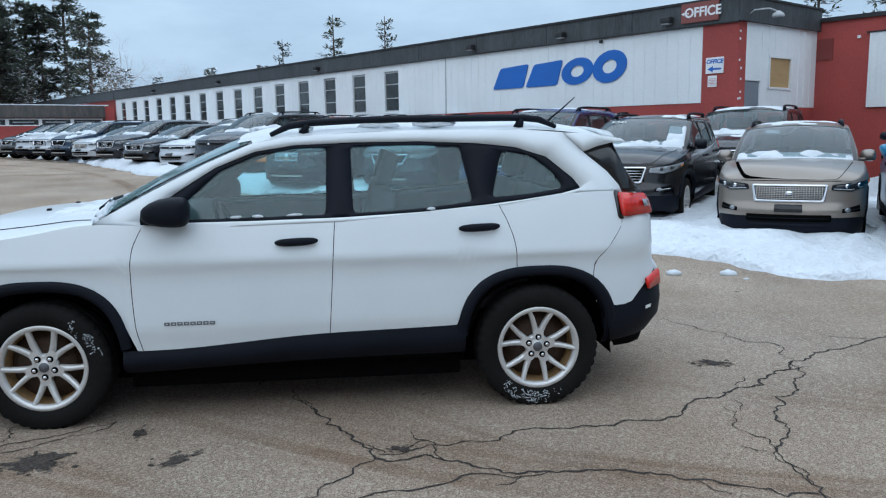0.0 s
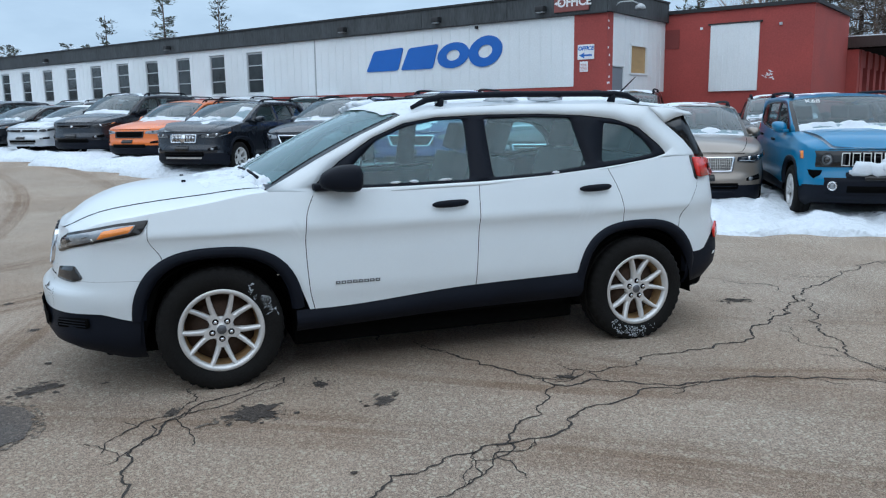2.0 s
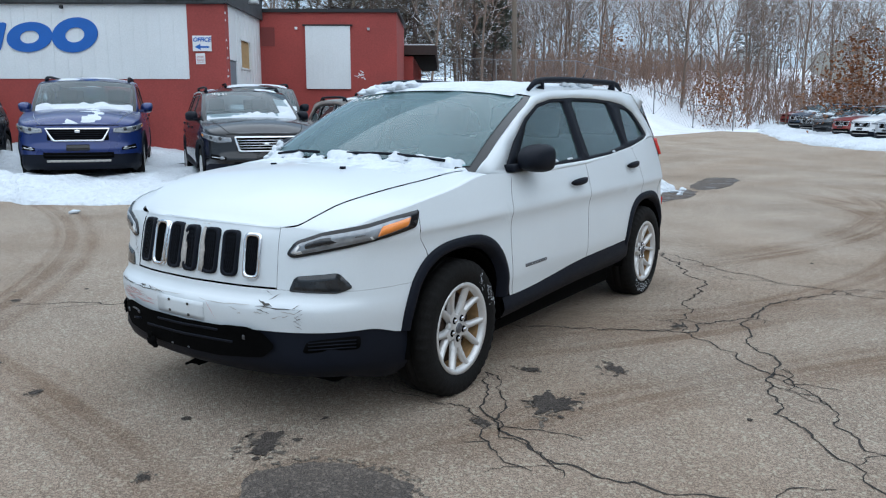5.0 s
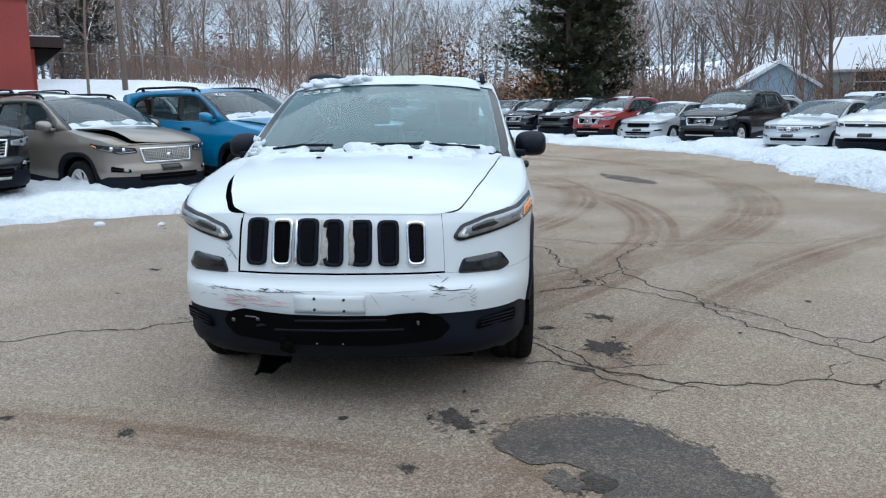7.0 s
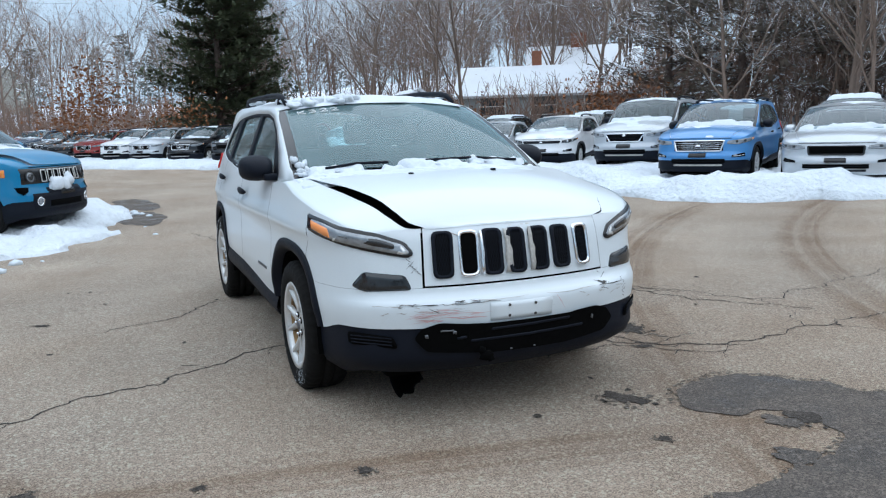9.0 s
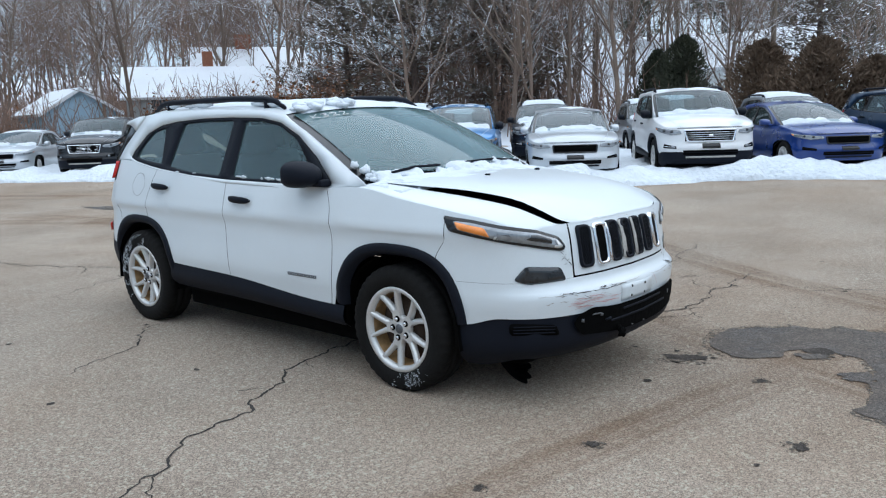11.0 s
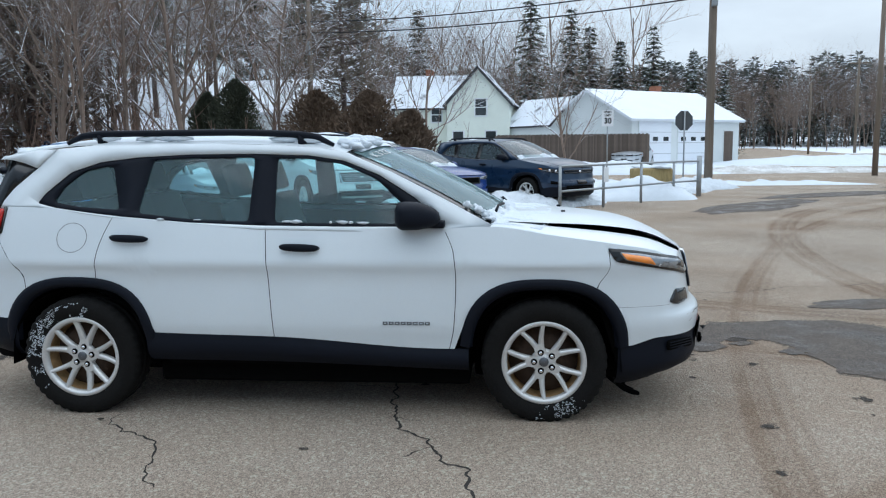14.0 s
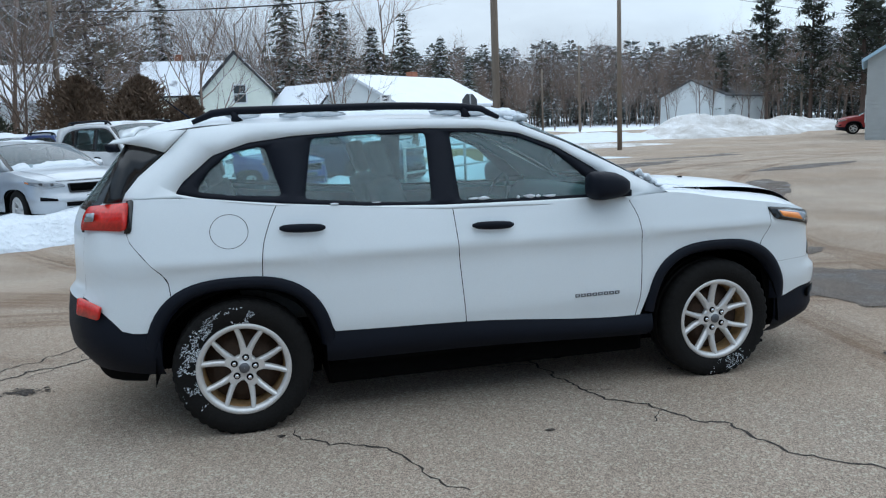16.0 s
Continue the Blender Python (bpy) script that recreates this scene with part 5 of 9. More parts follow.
    join(bench, seat(0.95, 0.4, 0.28))
    P("rear_seat", bench, seat_cloth)
    dash = sheet(lambda u, v: (-0.98 + 0.42 * v, lerp(-0.74, 0.74, u), 1.09 + 0.02 * math.sin(math.pi * v) - 0.28 * max(0, v - 0.7) / 0.3), 8, 8)
    P("dashboard", dash, cabin_grey)
    wheel_ring = lathe([(0.185 + 0.014 * math.cos(a), 0.014 * math.sin(a)) for a in np.linspace(0, 2 * math.pi, 9)], 24)
    join(wheel_ring, box_bm(-0.18, 0.18, -0.01, 0.02, -0.03, 0.03, 0.008), box_bm(-0.03, 0.03, -0.01, 0.02, -0.18, 0, 0.008))
    wheel_ring.transform(pose(-0.42, -0.38, 1.0, 0, 0, 90) @ pose(0, 0, 0, -22, 0, 0))
    P("steering_wheel", wheel_ring, black_plastic)
    if fine:
        P("inner_mirror", box_bm(-0.42, -0.39, -0.12, 0.12, 1.40, 1.46, 0.012), black_plastic)
    # mirrors
    for sg in sides:
        mir = bmesh.new()
        bmesh.ops.create_icosphere(mir, subdivisions=3, radius=1)
        for v in mir.verts:
            q = v.co
            x = math.copysign(abs(q.x) ** 0.8, q.x) * (0.19 - 0.07 * max(0, q.y * sg))
            x = x * 0.32 if x > 0 else x
            v.co = Vector((-0.59 + x, sg * (0.932 + math.copysign(abs(q.y) ** 0.62, q.y) * 0.098), 1.165 + math.copysign(abs(q.z) ** 0.62, q.z) * (0.079 - 0.012 * max(0, q.y * sg)) * (1 - 0.3 * max(0, -q.x) ** 2) - 0.012 * max(0, -q.x) ** 2))
        join(mir, box_bm(-0.80, -0.58, sg * 0.865 - 0.03, sg * 0.865 + 0.05, 1.095, 1.135, 0.012))
        mo = P("door_mirror", mir, mirrors or (black_plastic if clad or fine else paint))
        P("mirror_glass", box_bm(-0.585, -0.574, sg * 0.935 - 0.075, sg * 0.935 + 0.075, 1.11, 1.22, 0.004), chrome, mo)
    # handles
    for sg in sides:
        for x0, x1, z0 in ((-0.10, 0.13, 0.985), (0.90, 1.13, 1.035)):
            def hnd(u, v):
                a = 2 * math.pi * u
                w = 0.022 * (math.sin(math.pi * min(0.999, max(0.001, v))) ** 0.22) + 0.001
                x = lerp(x0, x1, v)
                y = plan_y(S(x)) + side_off(z0)
                return (x, sg * (y + 0.02 + 0.016 * math.sin(math.pi * v) ** 0.5 + 0.6 * w * math.cos(a)), z0 + w * math.sin(a) + 0.008 * v)
            P("door_handle", sheet(hnd, 10, 10, True), black_plastic if fine or clad else paint)
            if fine:
                P("handle_cup", plate(rounded([(S(lerp(x0, x1, 0.2)), z0 - 0.008), (S(lerp(x0, x1, 0.8)), z0 - 0.008), (S(lerp(x0, x1, 0.72)), z0 + 0.04), (S(lerp(x0, x1, 0.3)), z0 + 0.04)], 0.03), [], to_flank(sg, 0.0015)), paint)
    # roof rails
    if rails:
        for sg in sides:
            pts = []
            for i in range(17):
                t = i / 16
                x = lerp(-0.13, 1.52, t)
                up = 0.042 * min(1, math.sin(math.pi * t) * 4.0) ** 0.8
                pts.append((x, sg * (cabin_y(x, roof_edge(x)) - 0.075), roof_edge(x) + 0.025 + up))
            rl = tube(pts, [0.012] + [0.02] * 15 + [0.012], 8)
            for i in (2, 14):
                x, y, z = pts[i]
                join(rl, tube([(x - 0.02, y, z - 0.06), (x, y, z)], [0.03, 0.018], 8))
            P("roof_rail", rl, black_plastic)
    # wheels
    if fine:
        ring, face = wheel_meshes(wheel_r, rim, 0.115, spokes, True)
        wm = {"tyre": mesh_of(tyre_mesh(wheel_r, rim, 0.115, 120, True), "tyre", tyre_rubber), "rim": mesh_of(ring, "rim", alloy), "spokes": mesh_of(face, "spokes", alloy),
              "barrel": mesh_of(lathe([(rim * 0.895, -0.078), (rim * 0.88, -0.04), (rim * 0.86, 0.05), (rim * 0.3, 0.06)], 40), "barrel", rim_mat or alloy)}
        wm["lug_nut"] = mesh_of(lathe([(0.001, -0.014), (0.008, -0.014), (0.0105, -0.010), (0.0105, 0.0)], 8), "lug_nut", chrome)
        # flat near-black disc paints the shade of the nut's recess
        wm["nut_recess"] = mesh_of(lathe([(0.001, 0.0), (0.0175, 0.0), (0.0185, 0.006)], 14), "nut_recess", under_black)
        wm["centre_cap"] = mesh_of(lathe([(0.001, -0.006), (0.022, -0.005), (0.0265, -0.001), (0.0275, 0.004)], 24), "centre_cap", bar_grey)
    else:
        key = (wheel_r, rim, spokes, twin, (rim_mat or alloy).name)
        if key not in COARSE_WHEELS:
            ring, face = wheel_meshes(wheel_r, rim, 0.11, spokes, False, twin)
            COARSE_WHEELS[key] = {"tyre": mesh_of(tyre_mesh(wheel_r, rim, 0.11, 40, False), "tyre", tyre_rubber), "rim": mesh_of(ring, "rim", rim_mat or alloy), "spokes": mesh_of(face, "spokes", rim_mat or alloy),
                                  "disc": mesh_of(lathe([(0.05, 0), (rim * 0.86, 0), (rim * 0.86, 0.02)], 20), "brake_disc", under_black)}
        wm = COARSE_WHEELS[key]
    for ax in axles:
        for sg in sides:
            hub = share("wheel", wm["tyre"], root, pose(ax, sg * y_hub, wheel_r - (0.012 if fine else 0.007), 0, HERO_TURN[(ax < 0, sg < 0)] - 90 if fine else ax * 37 + 11 * sg, 0 if sg < 0 else 180))
            share("rim", wm["rim"], hub)
            share("spokes", wm["spokes"], hub)
            if fine:
                share("barrel", wm["barrel"], hub)
                for i in range(5):
                    a = 2 * math.pi * i / 5
                    share("nut_recess", wm["nut_recess"], hub, pose(0.055 * math.cos(a), -0.0805, 0.055 * math.sin(a)))
                    share("lug_nut", wm["lug_nut"], hub, pose(0.055 * math.cos(a), -0.0785, 0.055 * math.sin(a)))
                share("centre_cap", wm["centre_cap"], hub, pose(0, -0.085, 0))
                d = part("brake_disc", lathe([(0.04, -0.035), (0.155, -0.035), (0.155, -0.01), (0.19, -0.005), (0.205, 0.06)], 32), rusty, hub, "rust-brown brake disc")
            else:
                share("brake_disc", wm["disc"], hub)
    return root, P


# ---- the white damaged car in the middle of the yard ----
hero, HP = car("damaged_car", Matrix(), dict(label="white damaged compact suv with crumpled front, standing on cracked asphalt", category="car"), white_paint, True, rim_mat=brown_rim)

# grille: seven upright slots with honeycomb inserts
rng = random.Random(8)
slot_y = [0.405, 0.275, 0.15, 0.024, -0.106, -0.234, -0.366]
for i, cy in enumerate(slot_y):
    hw = 0.049 if i < 6 else 0.043
    top, bot = min(0.907, 0.912 - 0.003 * i), 0.693
    outer = rounded([(cy - hw, bot), (cy + hw, bot), (cy + hw + 0.004, top), (cy - hw - 0.004, top)], 0.03)
    rim_w = 0.010 if i in (1, 6) else 0.017
    inner = rounded([(cy - hw + rim_w, bot + 0.014), (cy + hw - rim_w, bot + 0.014), (cy + hw - rim_w + 0.004, top - 0.014), (cy - hw + rim_w - 0.004, top - 0.014)], 0.024)
    slot = HP("grille_slot", plate(outer, [inner], to_nose(0.012 + 0.006 * rng.random()), 0.02), chrome if i in (1, 6) else black_plastic)
    # shade inside the slot, painted as a near-black sheet
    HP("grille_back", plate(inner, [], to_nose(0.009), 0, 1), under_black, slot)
    if i != 1:
        bm = bmesh.new()
        for r in range(9):
            for c in range(-2, 3):
                zz = lerp(bot + 0.02, top - 0.02, r / 8)
                yy = cy + c * 0.013 + (0.0065 if r % 2 else 0)
                if abs(yy - cy) < hw - 0.012:
                    join(bm, plate([(yy + 0.0075 * math.cos(a), zz + 0.0115 * math.sin(a)) for a in np.linspace(0, 2 * math.pi, 7)[:-1]], [[(yy + 0.005 * math.cos(a), zz + 0.0085 * math.sin(a)) for a in np.linspace(0, 2 * math.pi, 7)[:-1]]], to_nose(0.0115)))
        HP("grille_mesh", bm, black_plastic, slot)
# badges and lettering reduced to plain bars
for i in range(4):
    HP("hood_badge_bar", box_bm(-0.013, 0.013, -0.0095, 0.0095, -0.004, 0.008, 0.004, Matrix.Translation(Vector(hood_point(0.5 + 0.5 * (0.062 - 0.056 * i), 0.075, -0.004))) @ pose(0, 0, 0, 0, -35, 0)), alloy)
for sg in (-1, 1):
    for i in range(8):
        x0 = -0.70 + 0.034 * i if sg < 0 else -0.715 + 0.034 * i
        HP("badge_bar", plate([(s_at_x(x0), 0.553), (s_at_x(x0 + 0.027), 0.553), (s_at_x(x0 + 0.027), 0.571), (s_at_x(x0), 0.571)], [[(s_at_x(x0 + 0.006), 0.558), (s_at_x(x0 + 0.021), 0.558), (s_at_x(x0 + 0.021), 0.566), (s_at_x(x0 + 0.006), 0.566)]], to_flank(sg, 0.004), 0.004), bar_grey)
# headlamps, fog lamps, tail lamps
sx = s_at_x
for sg in (-1, 1):
    hl = [(sx(-1.69), 0.982), (sx(-1.735), 0.908), (sx(-1.98), 0.862), (s_at_y(0.70), 0.82), (s_at_y(0.57), 0.793), (s_at_y(0.54), 0.812), (s_at_y(0.585), 0.868), (s_at_y(0.70), 0.908), (sx(-2.0), 0.94), (sx(-1.85), 0.966)]
    lamp = HP("headlamp", plate(rounded(hl, 0.02), [], to_flank(sg, 0.007), 0.012, 2), gloss_black)
    lens = [(sx(-1.755), 0.96), (sx(-1.785), 0.916), (sx(-1.98), 0.875), (s_at_y(0.70), 0.833), (s_at_y(0.58), 0.808), (s_at_y(0.56), 0.818), (s_at_y(0.595), 0.856), (s_at_y(0.70), 0.894), (sx(-2.0), 0.925), (sx(-1.86), 0.951)]
    HP("lens", plate(rounded(lens, 0.015), [], to_flank(sg, 0.012), 0.004, 2), lamp_clear, lamp)
    am = [(sx(-1.765), 0.955), (sx(-1.792), 0.919), (sx(-1.955), 0.885), (sx(-1.925), 0.928)]
    HP("indicator", plate(rounded(am, 0.01), [], to_flank(sg, 0.0165), 0.004, 1), amber, lamp, "orange indicator")
    st = [(sx(-1.97), 0.876), (s_at_y(0.60), 0.812), (s_at_y(0.568), 0.818), (s_at_y(0.60), 0.853), (s_at_y(0.607), 0.845), (s_at_y(0.592), 0.824), (sx(-1.98), 0.89)]
    HP("light_strip", plate(st, [], to_flank(sg, 0.0165), 0.003), alloy, lamp)
    HP("lamp_bowl", plate(rounded([(s_at_y(0.63), 0.836), (s_at_y(0.72), 0.858), (sx(-2.0), 0.90), (s_at_y(0.70), 0.886), (s_at_y(0.63), 0.86)], 0.012), [], to_flank(sg, 0.0168), 0.003), dark_lens, lamp)
    fog = rounded([(s_at_y(0.555), 0.648), (s_at_y(0.75), 0.645), (s_at_y(0.79), 0.668), (s_at_y(0.755), 0.735), (s_at_y(0.585), 0.715)], 0.02)
    HP("fog_lamp", plate(fog, [], to_flank(sg, 0.004), 0.01, 2), fog_dark)
    tl = rounded([(sx(1.865), 1.205), (sx(2.09), 1.19), (sx(2.12), 1.15), (sx(2.11), 1.075), (sx(1.87), 1.07)], 0.02)
    lampb = HP("tail_lamp", plate(rounded([(sx(1.84), 1.218), (sx(2.12), 1.205), (sx(2.14), 1.06), (sx(1.845), 1.055)], 0.02), [], to_flank(sg, 0.006), 0.012), gloss_black)
    HP("tail_lens", plate(tl, [], to_flank(sg, 0.028), 0.024), lamp_red, lampb, "bright red lens")
    HP("reverse_lens", plate(rounded([(sx(2.04), 1.16), (sx(2.095), 1.155), (sx(2.095), 1.115), (sx(2.04), 1.118)], 0.008), [], to_flank(sg, 0.031), 0.004), lamp_clear, lampb, "clear reversing lens")
    HP("reflector", plate(rounded([(sx(2.0), 0.70), (sx(2.13), 0.735), (sx(2.13), 0.65), (sx(2.02), 0.635)], 0.01), [], to_flank(sg, 0.022), 0.012), lamp_red)
    # vents in the lower corners, their shaded depth painted as a near-black plate
    vent = rounded([(s_at_y(0.62), 0.385), (s_at_y(0.80), 0.395), (s_at_y(0.80), 0.455), (s_at_y(0.64), 0.44)], 0.02)
    v = HP("corner_vent", plate(vent, [], to_flank(sg, 0.0155), 0.006), under_black)
    for j in range(3):
        z0 = 0.398 + 0.016 * j
        HP("vent_slat", plate([(s_at_y(0.645), z0), (s_at_y(0.79), z0 + 0.004), (s_at_y(0.79), z0 + 0.010), (s_at_y(0.645), z0 + 0.006)], [], to_flank(sg, 0.019), 0.006), black_plastic, v)
# open lower intake, its shade a near-black sheet, with the parts behind it
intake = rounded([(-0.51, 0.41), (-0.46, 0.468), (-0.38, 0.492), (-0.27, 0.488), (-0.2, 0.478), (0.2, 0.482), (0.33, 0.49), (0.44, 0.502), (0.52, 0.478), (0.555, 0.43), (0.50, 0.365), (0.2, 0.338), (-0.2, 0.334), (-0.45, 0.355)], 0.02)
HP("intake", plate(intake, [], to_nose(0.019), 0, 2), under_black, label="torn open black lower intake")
for z0, y0, y1 in ((0.452, -0.22, 0.2), (0.405, -0.3, 0.3)):
    HP("intake_bar", plate(rounded([(y0, z0), (y1, z0 - 0.006), (y1, z0 + 0.006), (y0, z0 + 0.012)], 0.01), [], to_nose(0.022), 0.004, 1), black_plastic)
for y0, z0, ww, hh, mt in ((0.41, 0.462, 0.03, 0.004, bar_grey), (0.375, 0.452, 0.009, 0.009, bar_grey), (-0.36, 0.44, 0.006, 0.012, bar_grey), (0.5, 0.44, 0.008, 0.01, bar_grey), (-0.02, 0.345, 0.006, 0.004, bar_grey), (0.10, 0.345, 0.006, 0.004, bar_grey)):
    HP("loose_bracket", plate(rounded([(y0 - ww, z0 - hh), (y0 + ww, z0 - hh * 0.6), (y0 + ww * 0.8, z0 + hh), (y0 - ww, z0 + hh * 0.7)], 0.003), [], to_nose(0.023), 0.004), mt)
HP("torn_clip", join(lump(-2.345, 0.235, 0.335, 0.012, 0.035, 0.022, 3.3), lump(-2.34, 0.255, 0.36, 0.01, 0.018, 0.02, 4.3), lump(-2.345, 0.215, 0.315, 0.008, 0.02, 0.014, 5.3)), under_black, label="ragged black plastic torn at the lip")
HP("hook", tube([(-2.33, 0.33, 0.43), (-2.345, 0.35, 0.435), (-2.33, 0.375, 0.428)], 0.006, 6), black_plastic)
# plate holder area with screws
HP("plate_panel", plate([(-0.125, 0.485), (0.20, 0.488), (0.20, 0.572), (-0.125, 0.57)], [], to_nose(0.005), 0.004, 3), white_paint, label="bare white plate mount with screws")
for y0, z0 in ((-0.03, 0.50), (-0.03, 0.552), (0.105, 0.505), (0.105, 0.556)):
    HP("screw", plate([(y0 + 0.007 * math.cos(a), z0 + 0.007 * math.sin(a)) for a in np.linspace(0, 6.28, 9)[:-1]], [], to_nose(0.009), 0.004), scrape_dark)
# scrapes, cracks and smears on the nose
rng = random.Random(5)
def streak(y0, z0, length, slope, width, mt, jag=0.004, on=0.0055):
    up, dn = [], []
    for i in range(7):
        t = i / 6
        y, z = y0 + length * t, z0 + slope * length * t + rng.uniform(-jag, jag)
        w = width * (0.3 + rng.random()) * math.sin(math.pi * lerp(0.08, 0.92, t))
        up.append((y, z + w))
        dn.append((y, z - w))
    HP("scrape", plate(up + dn[::-1], [], to_nose(on)), mt)
for y0, z0, ln, sl, w, mt in ((0.22, 0.51, 0.24, 0.05, 0.002, scrape_red), (0.20, 0.535, 0.2, 0.02, 0.0015, scrape_red), (0.36, 0.54, 0.18, -0.03, 0.0015, scrape_red),
                              (-0.62, 0.582, 0.2, 0.02, 0.003, scrape_dark), (-0.5, 0.585, 0.08, 0.3, 0.004, scrape_dark), (0.15, 0.582, 0.26, 0.0, 0.002, scrape_dark), (0.44, 0.582, 0.12, 0.04, 0.003, scrape_dark),
                              (-0.2, 0.502, 0.05, 1.6, 0.002, scrape_red), (-0.4, 0.585, 0.3, 0.0, 0.0015, scrape_grey), (0.0, 0.588, 0.3, 0.0, 0.0015, scrape_grey)):
    streak(y0, z0, ln, sl, w, mt)
for i in range(9):
    y0 = 0.56 + 0.012 * rng.uniform(-1, 1) - 0.006 * i
    streak(y0, 0.80 - 0.012 * i, 0.035, 0.9 * rng.choice((-1, 1)), 0.0016, scrape_dark, 0.002, 0.006)
for i in range(7):
    streak(-0.62 + rng.uniform(-0.008, 0.008), 0.60 - 0.018 * i, 0.03, 0.7 * rng.choice((-1, 1)), 0.0016, scrape_dark, 0.002, 0.006)
for y0, z0, y1, z1 in ((0.36, 0.918, 0.12, 0.915),):
    streak(y1, z1 - 0.03, y0 - y1 + 0.001, (z0 - z1) / (y0 - y1 + 0.001), 0.012, scrape_grey, 0.01, 0.005)
for y0, w0 in ((0.072, 0.016), (-0.0625, 0.012), (0.205, 0.008)):
    lp = [(y0 + w0 * rng.uniform(0.5, 1.4) * (1 if i < 7 else -1), lerp(0.70, 0.90, (i if i < 7 else 13 - i) / 6)) for i in range(14)]
    HP("torn_chrome", plate(lp, [], to_nose(0.016), 0.006), scrape_grey if y0 < 0.2 else chrome)
for i in range(14):
    streak(rng.choice((rng.uniform(-0.66, -0.45), rng.uniform(0.3, 0.66), rng.uniform(-0.6, 0.6))), rng.uniform(0.545, 0.585), rng.uniform(0.015, 0.07), rng.uniform(-0.4, 0.4), rng.uniform(0.0012, 0.003), rng.choice((scrape_dark, scrape_grey, scrape_grey)), 0.003, 0.006)
for i in range(30):
    streak(rng.uniform(0.24, 0.5), rng.uniform(0.505, 0.575), rng.uniform(0.03, 0.14), rng.uniform(-0.12, 0.12), rng.uniform(0.0006, 0.0018), rng.choice((scrape_red, scrape_red, scrape_grey)), 0.003, 0.006)
for i in range(14):
    streak(rng.uniform(0.2, 0.62), 0.585 + rng.uniform(-0.008, 0.006), rng.uniform(0.02, 0.09), rng.uniform(-0.1, 0.1), rng.uniform(0.001, 0.003), rng.choice((scrape_dark, scrape_grey, bar_grey)), 0.003, 0.006)
for y0, z0, ln, sl in ((0.44, 0.545, 0.05, 0.5), (0.44, 0.54, 0.012, 2.6), (0.215, 0.50, 0.004, 22.0), (-0.135, 0.50, 0.004, 20.0), (-0.52, 0.64, 0.05, -0.6), (-0.48, 0.628, 0.03, 0.7)):
    streak(y0, z0, ln, sl, 0.0014, scrape_dark, 0.001, 0.007)
# scuffed and torn paint on the crumpled lip of the hood
for i in range(34):
    u0, v0 = rng.gauss(0.64, 0.085), rng.uniform(0.0, 0.085)
    du, dv, w0 = rng.uniform(0.015, 0.075), rng.uniform(-0.025, 0.025), rng.uniform(0.001, 0.007)
    mt = rng.choice((scrape_grey, scrape_grey, scrape_dark, bar_grey))

    def scuff(u, v):
        tt = 2 * (u0 + du * u) - 1
        p = Vector(hood_point(u0 + du * u, max(0.0, v0 + dv * u + w0 * (2 * v - 1) * math.sin(math.pi * lerp(0.06, 0.94, u))), 0.0075))
        k = max(0, 1 - (v0 + dv * u) / 0.22) ** 2
        sn = s_at_y(min(0.5, abs(tt) * 0.5)) * (-1 if tt < 0 else 1)
        return p.lerp(Vector(skin(sn, z_top(sn), 0.005)), k)
    HP("hood_scuff", sheet(scuff, 6, 1), mt)
# wipers, washer jets, antenna
for y0, y1 in ((-0.62, 0.02), (0.62, 0.25)):
    HP("wiper", tube([Vector(screen_point(0.5 + 0.5 * y0 / 0.8, 0.03)) + Vector((-0.02, 0, 0.02)), Vector(screen_point(0.5 + 0.5 * lerp(y0, y1, 0.5) / 0.8, 0.06)) + Vector((-0.015, 0, 0.018)), Vector(screen_point(0.5 + 0.5 * y1 / 0.8, 0.05)) + Vector((-0.012, 0, 0.016))], 0.009, 6), black_plastic)
for y0 in (-0.25, 0.25):
    HP("washer_jet", box_bm(-1.5, -1.475, y0 - 0.012, y0 + 0.012, 1.125, 1.142, 0.004), black_plastic)
HP("antenna", tube([(1.55, -0.2, 1.61), (1.66, -0.2, 1.70), (1.74, -0.2, 1.77)], [0.007, 0.005, 0.003], 6), black_plastic)
# fuel flap outline, inspection sticker, door seams
for sg in (1,):
    c = (sx(1.375), 1.04)
    loop = lambda r: [(c[0] + r * 1.12 * math.cos(a), c[1] + r * math.sin(a)) for a in np.linspace(0, 2 * math.pi, 41)[:-1]]
    HP("fuel_flap", plate(loop(0.084), [loop(0.0815)], to_flank(sg, 0.001)), scrape_dark)
HP("sticker", plate([(sx(2.0), 0.52), (sx(2.04), 0.525), (sx(2.04), 0.545), (sx(2.0), 0.54)], [], to_flank(-1, 0.018)), bar_white)
# splash shield hanging under the nose
def shield(u, v):
    y = lerp(0.36, 0.53, v)
    ragged = 0.05 * noise.noise(Vector((v * 6, 1.3, 0.4)))
    return (-1.93 + 0.06 * (1 - v) + ragged * (1 - u) + 0.2 * u, y, 0.05 + 0.05 * (1 - v) + 0.17 * u * u + 0.012 * math.sin(9 * v + 2 * u))
HP("hanging_shield", thicken(sheet(shield, 8, 14), 0.012), under_black, label="black plastic shield hanging to the ground")
# chalked stock mark on the windscreen
STROKES = [[(0, 0), (0, 1)], [(0.5, 1), (0, 0.5), (0.55, 0)], [(0.8, 0.9), (1.2, 1), (1.25, 0.7), (0.95, 0.55), (1.3, 0.35), (1.2, 0.05), (0.8, 0.1)],
           [(1.6, 0.85), (1.9, 1), (2.1, 0.75), (1.6, 0.05), (2.15, 0.05)], [(2.4, 0.85), (2.7, 1), (2.9, 0.75), (2.4, 0.05), (2.95, 0.05)]]
chalk = bmesh.new()
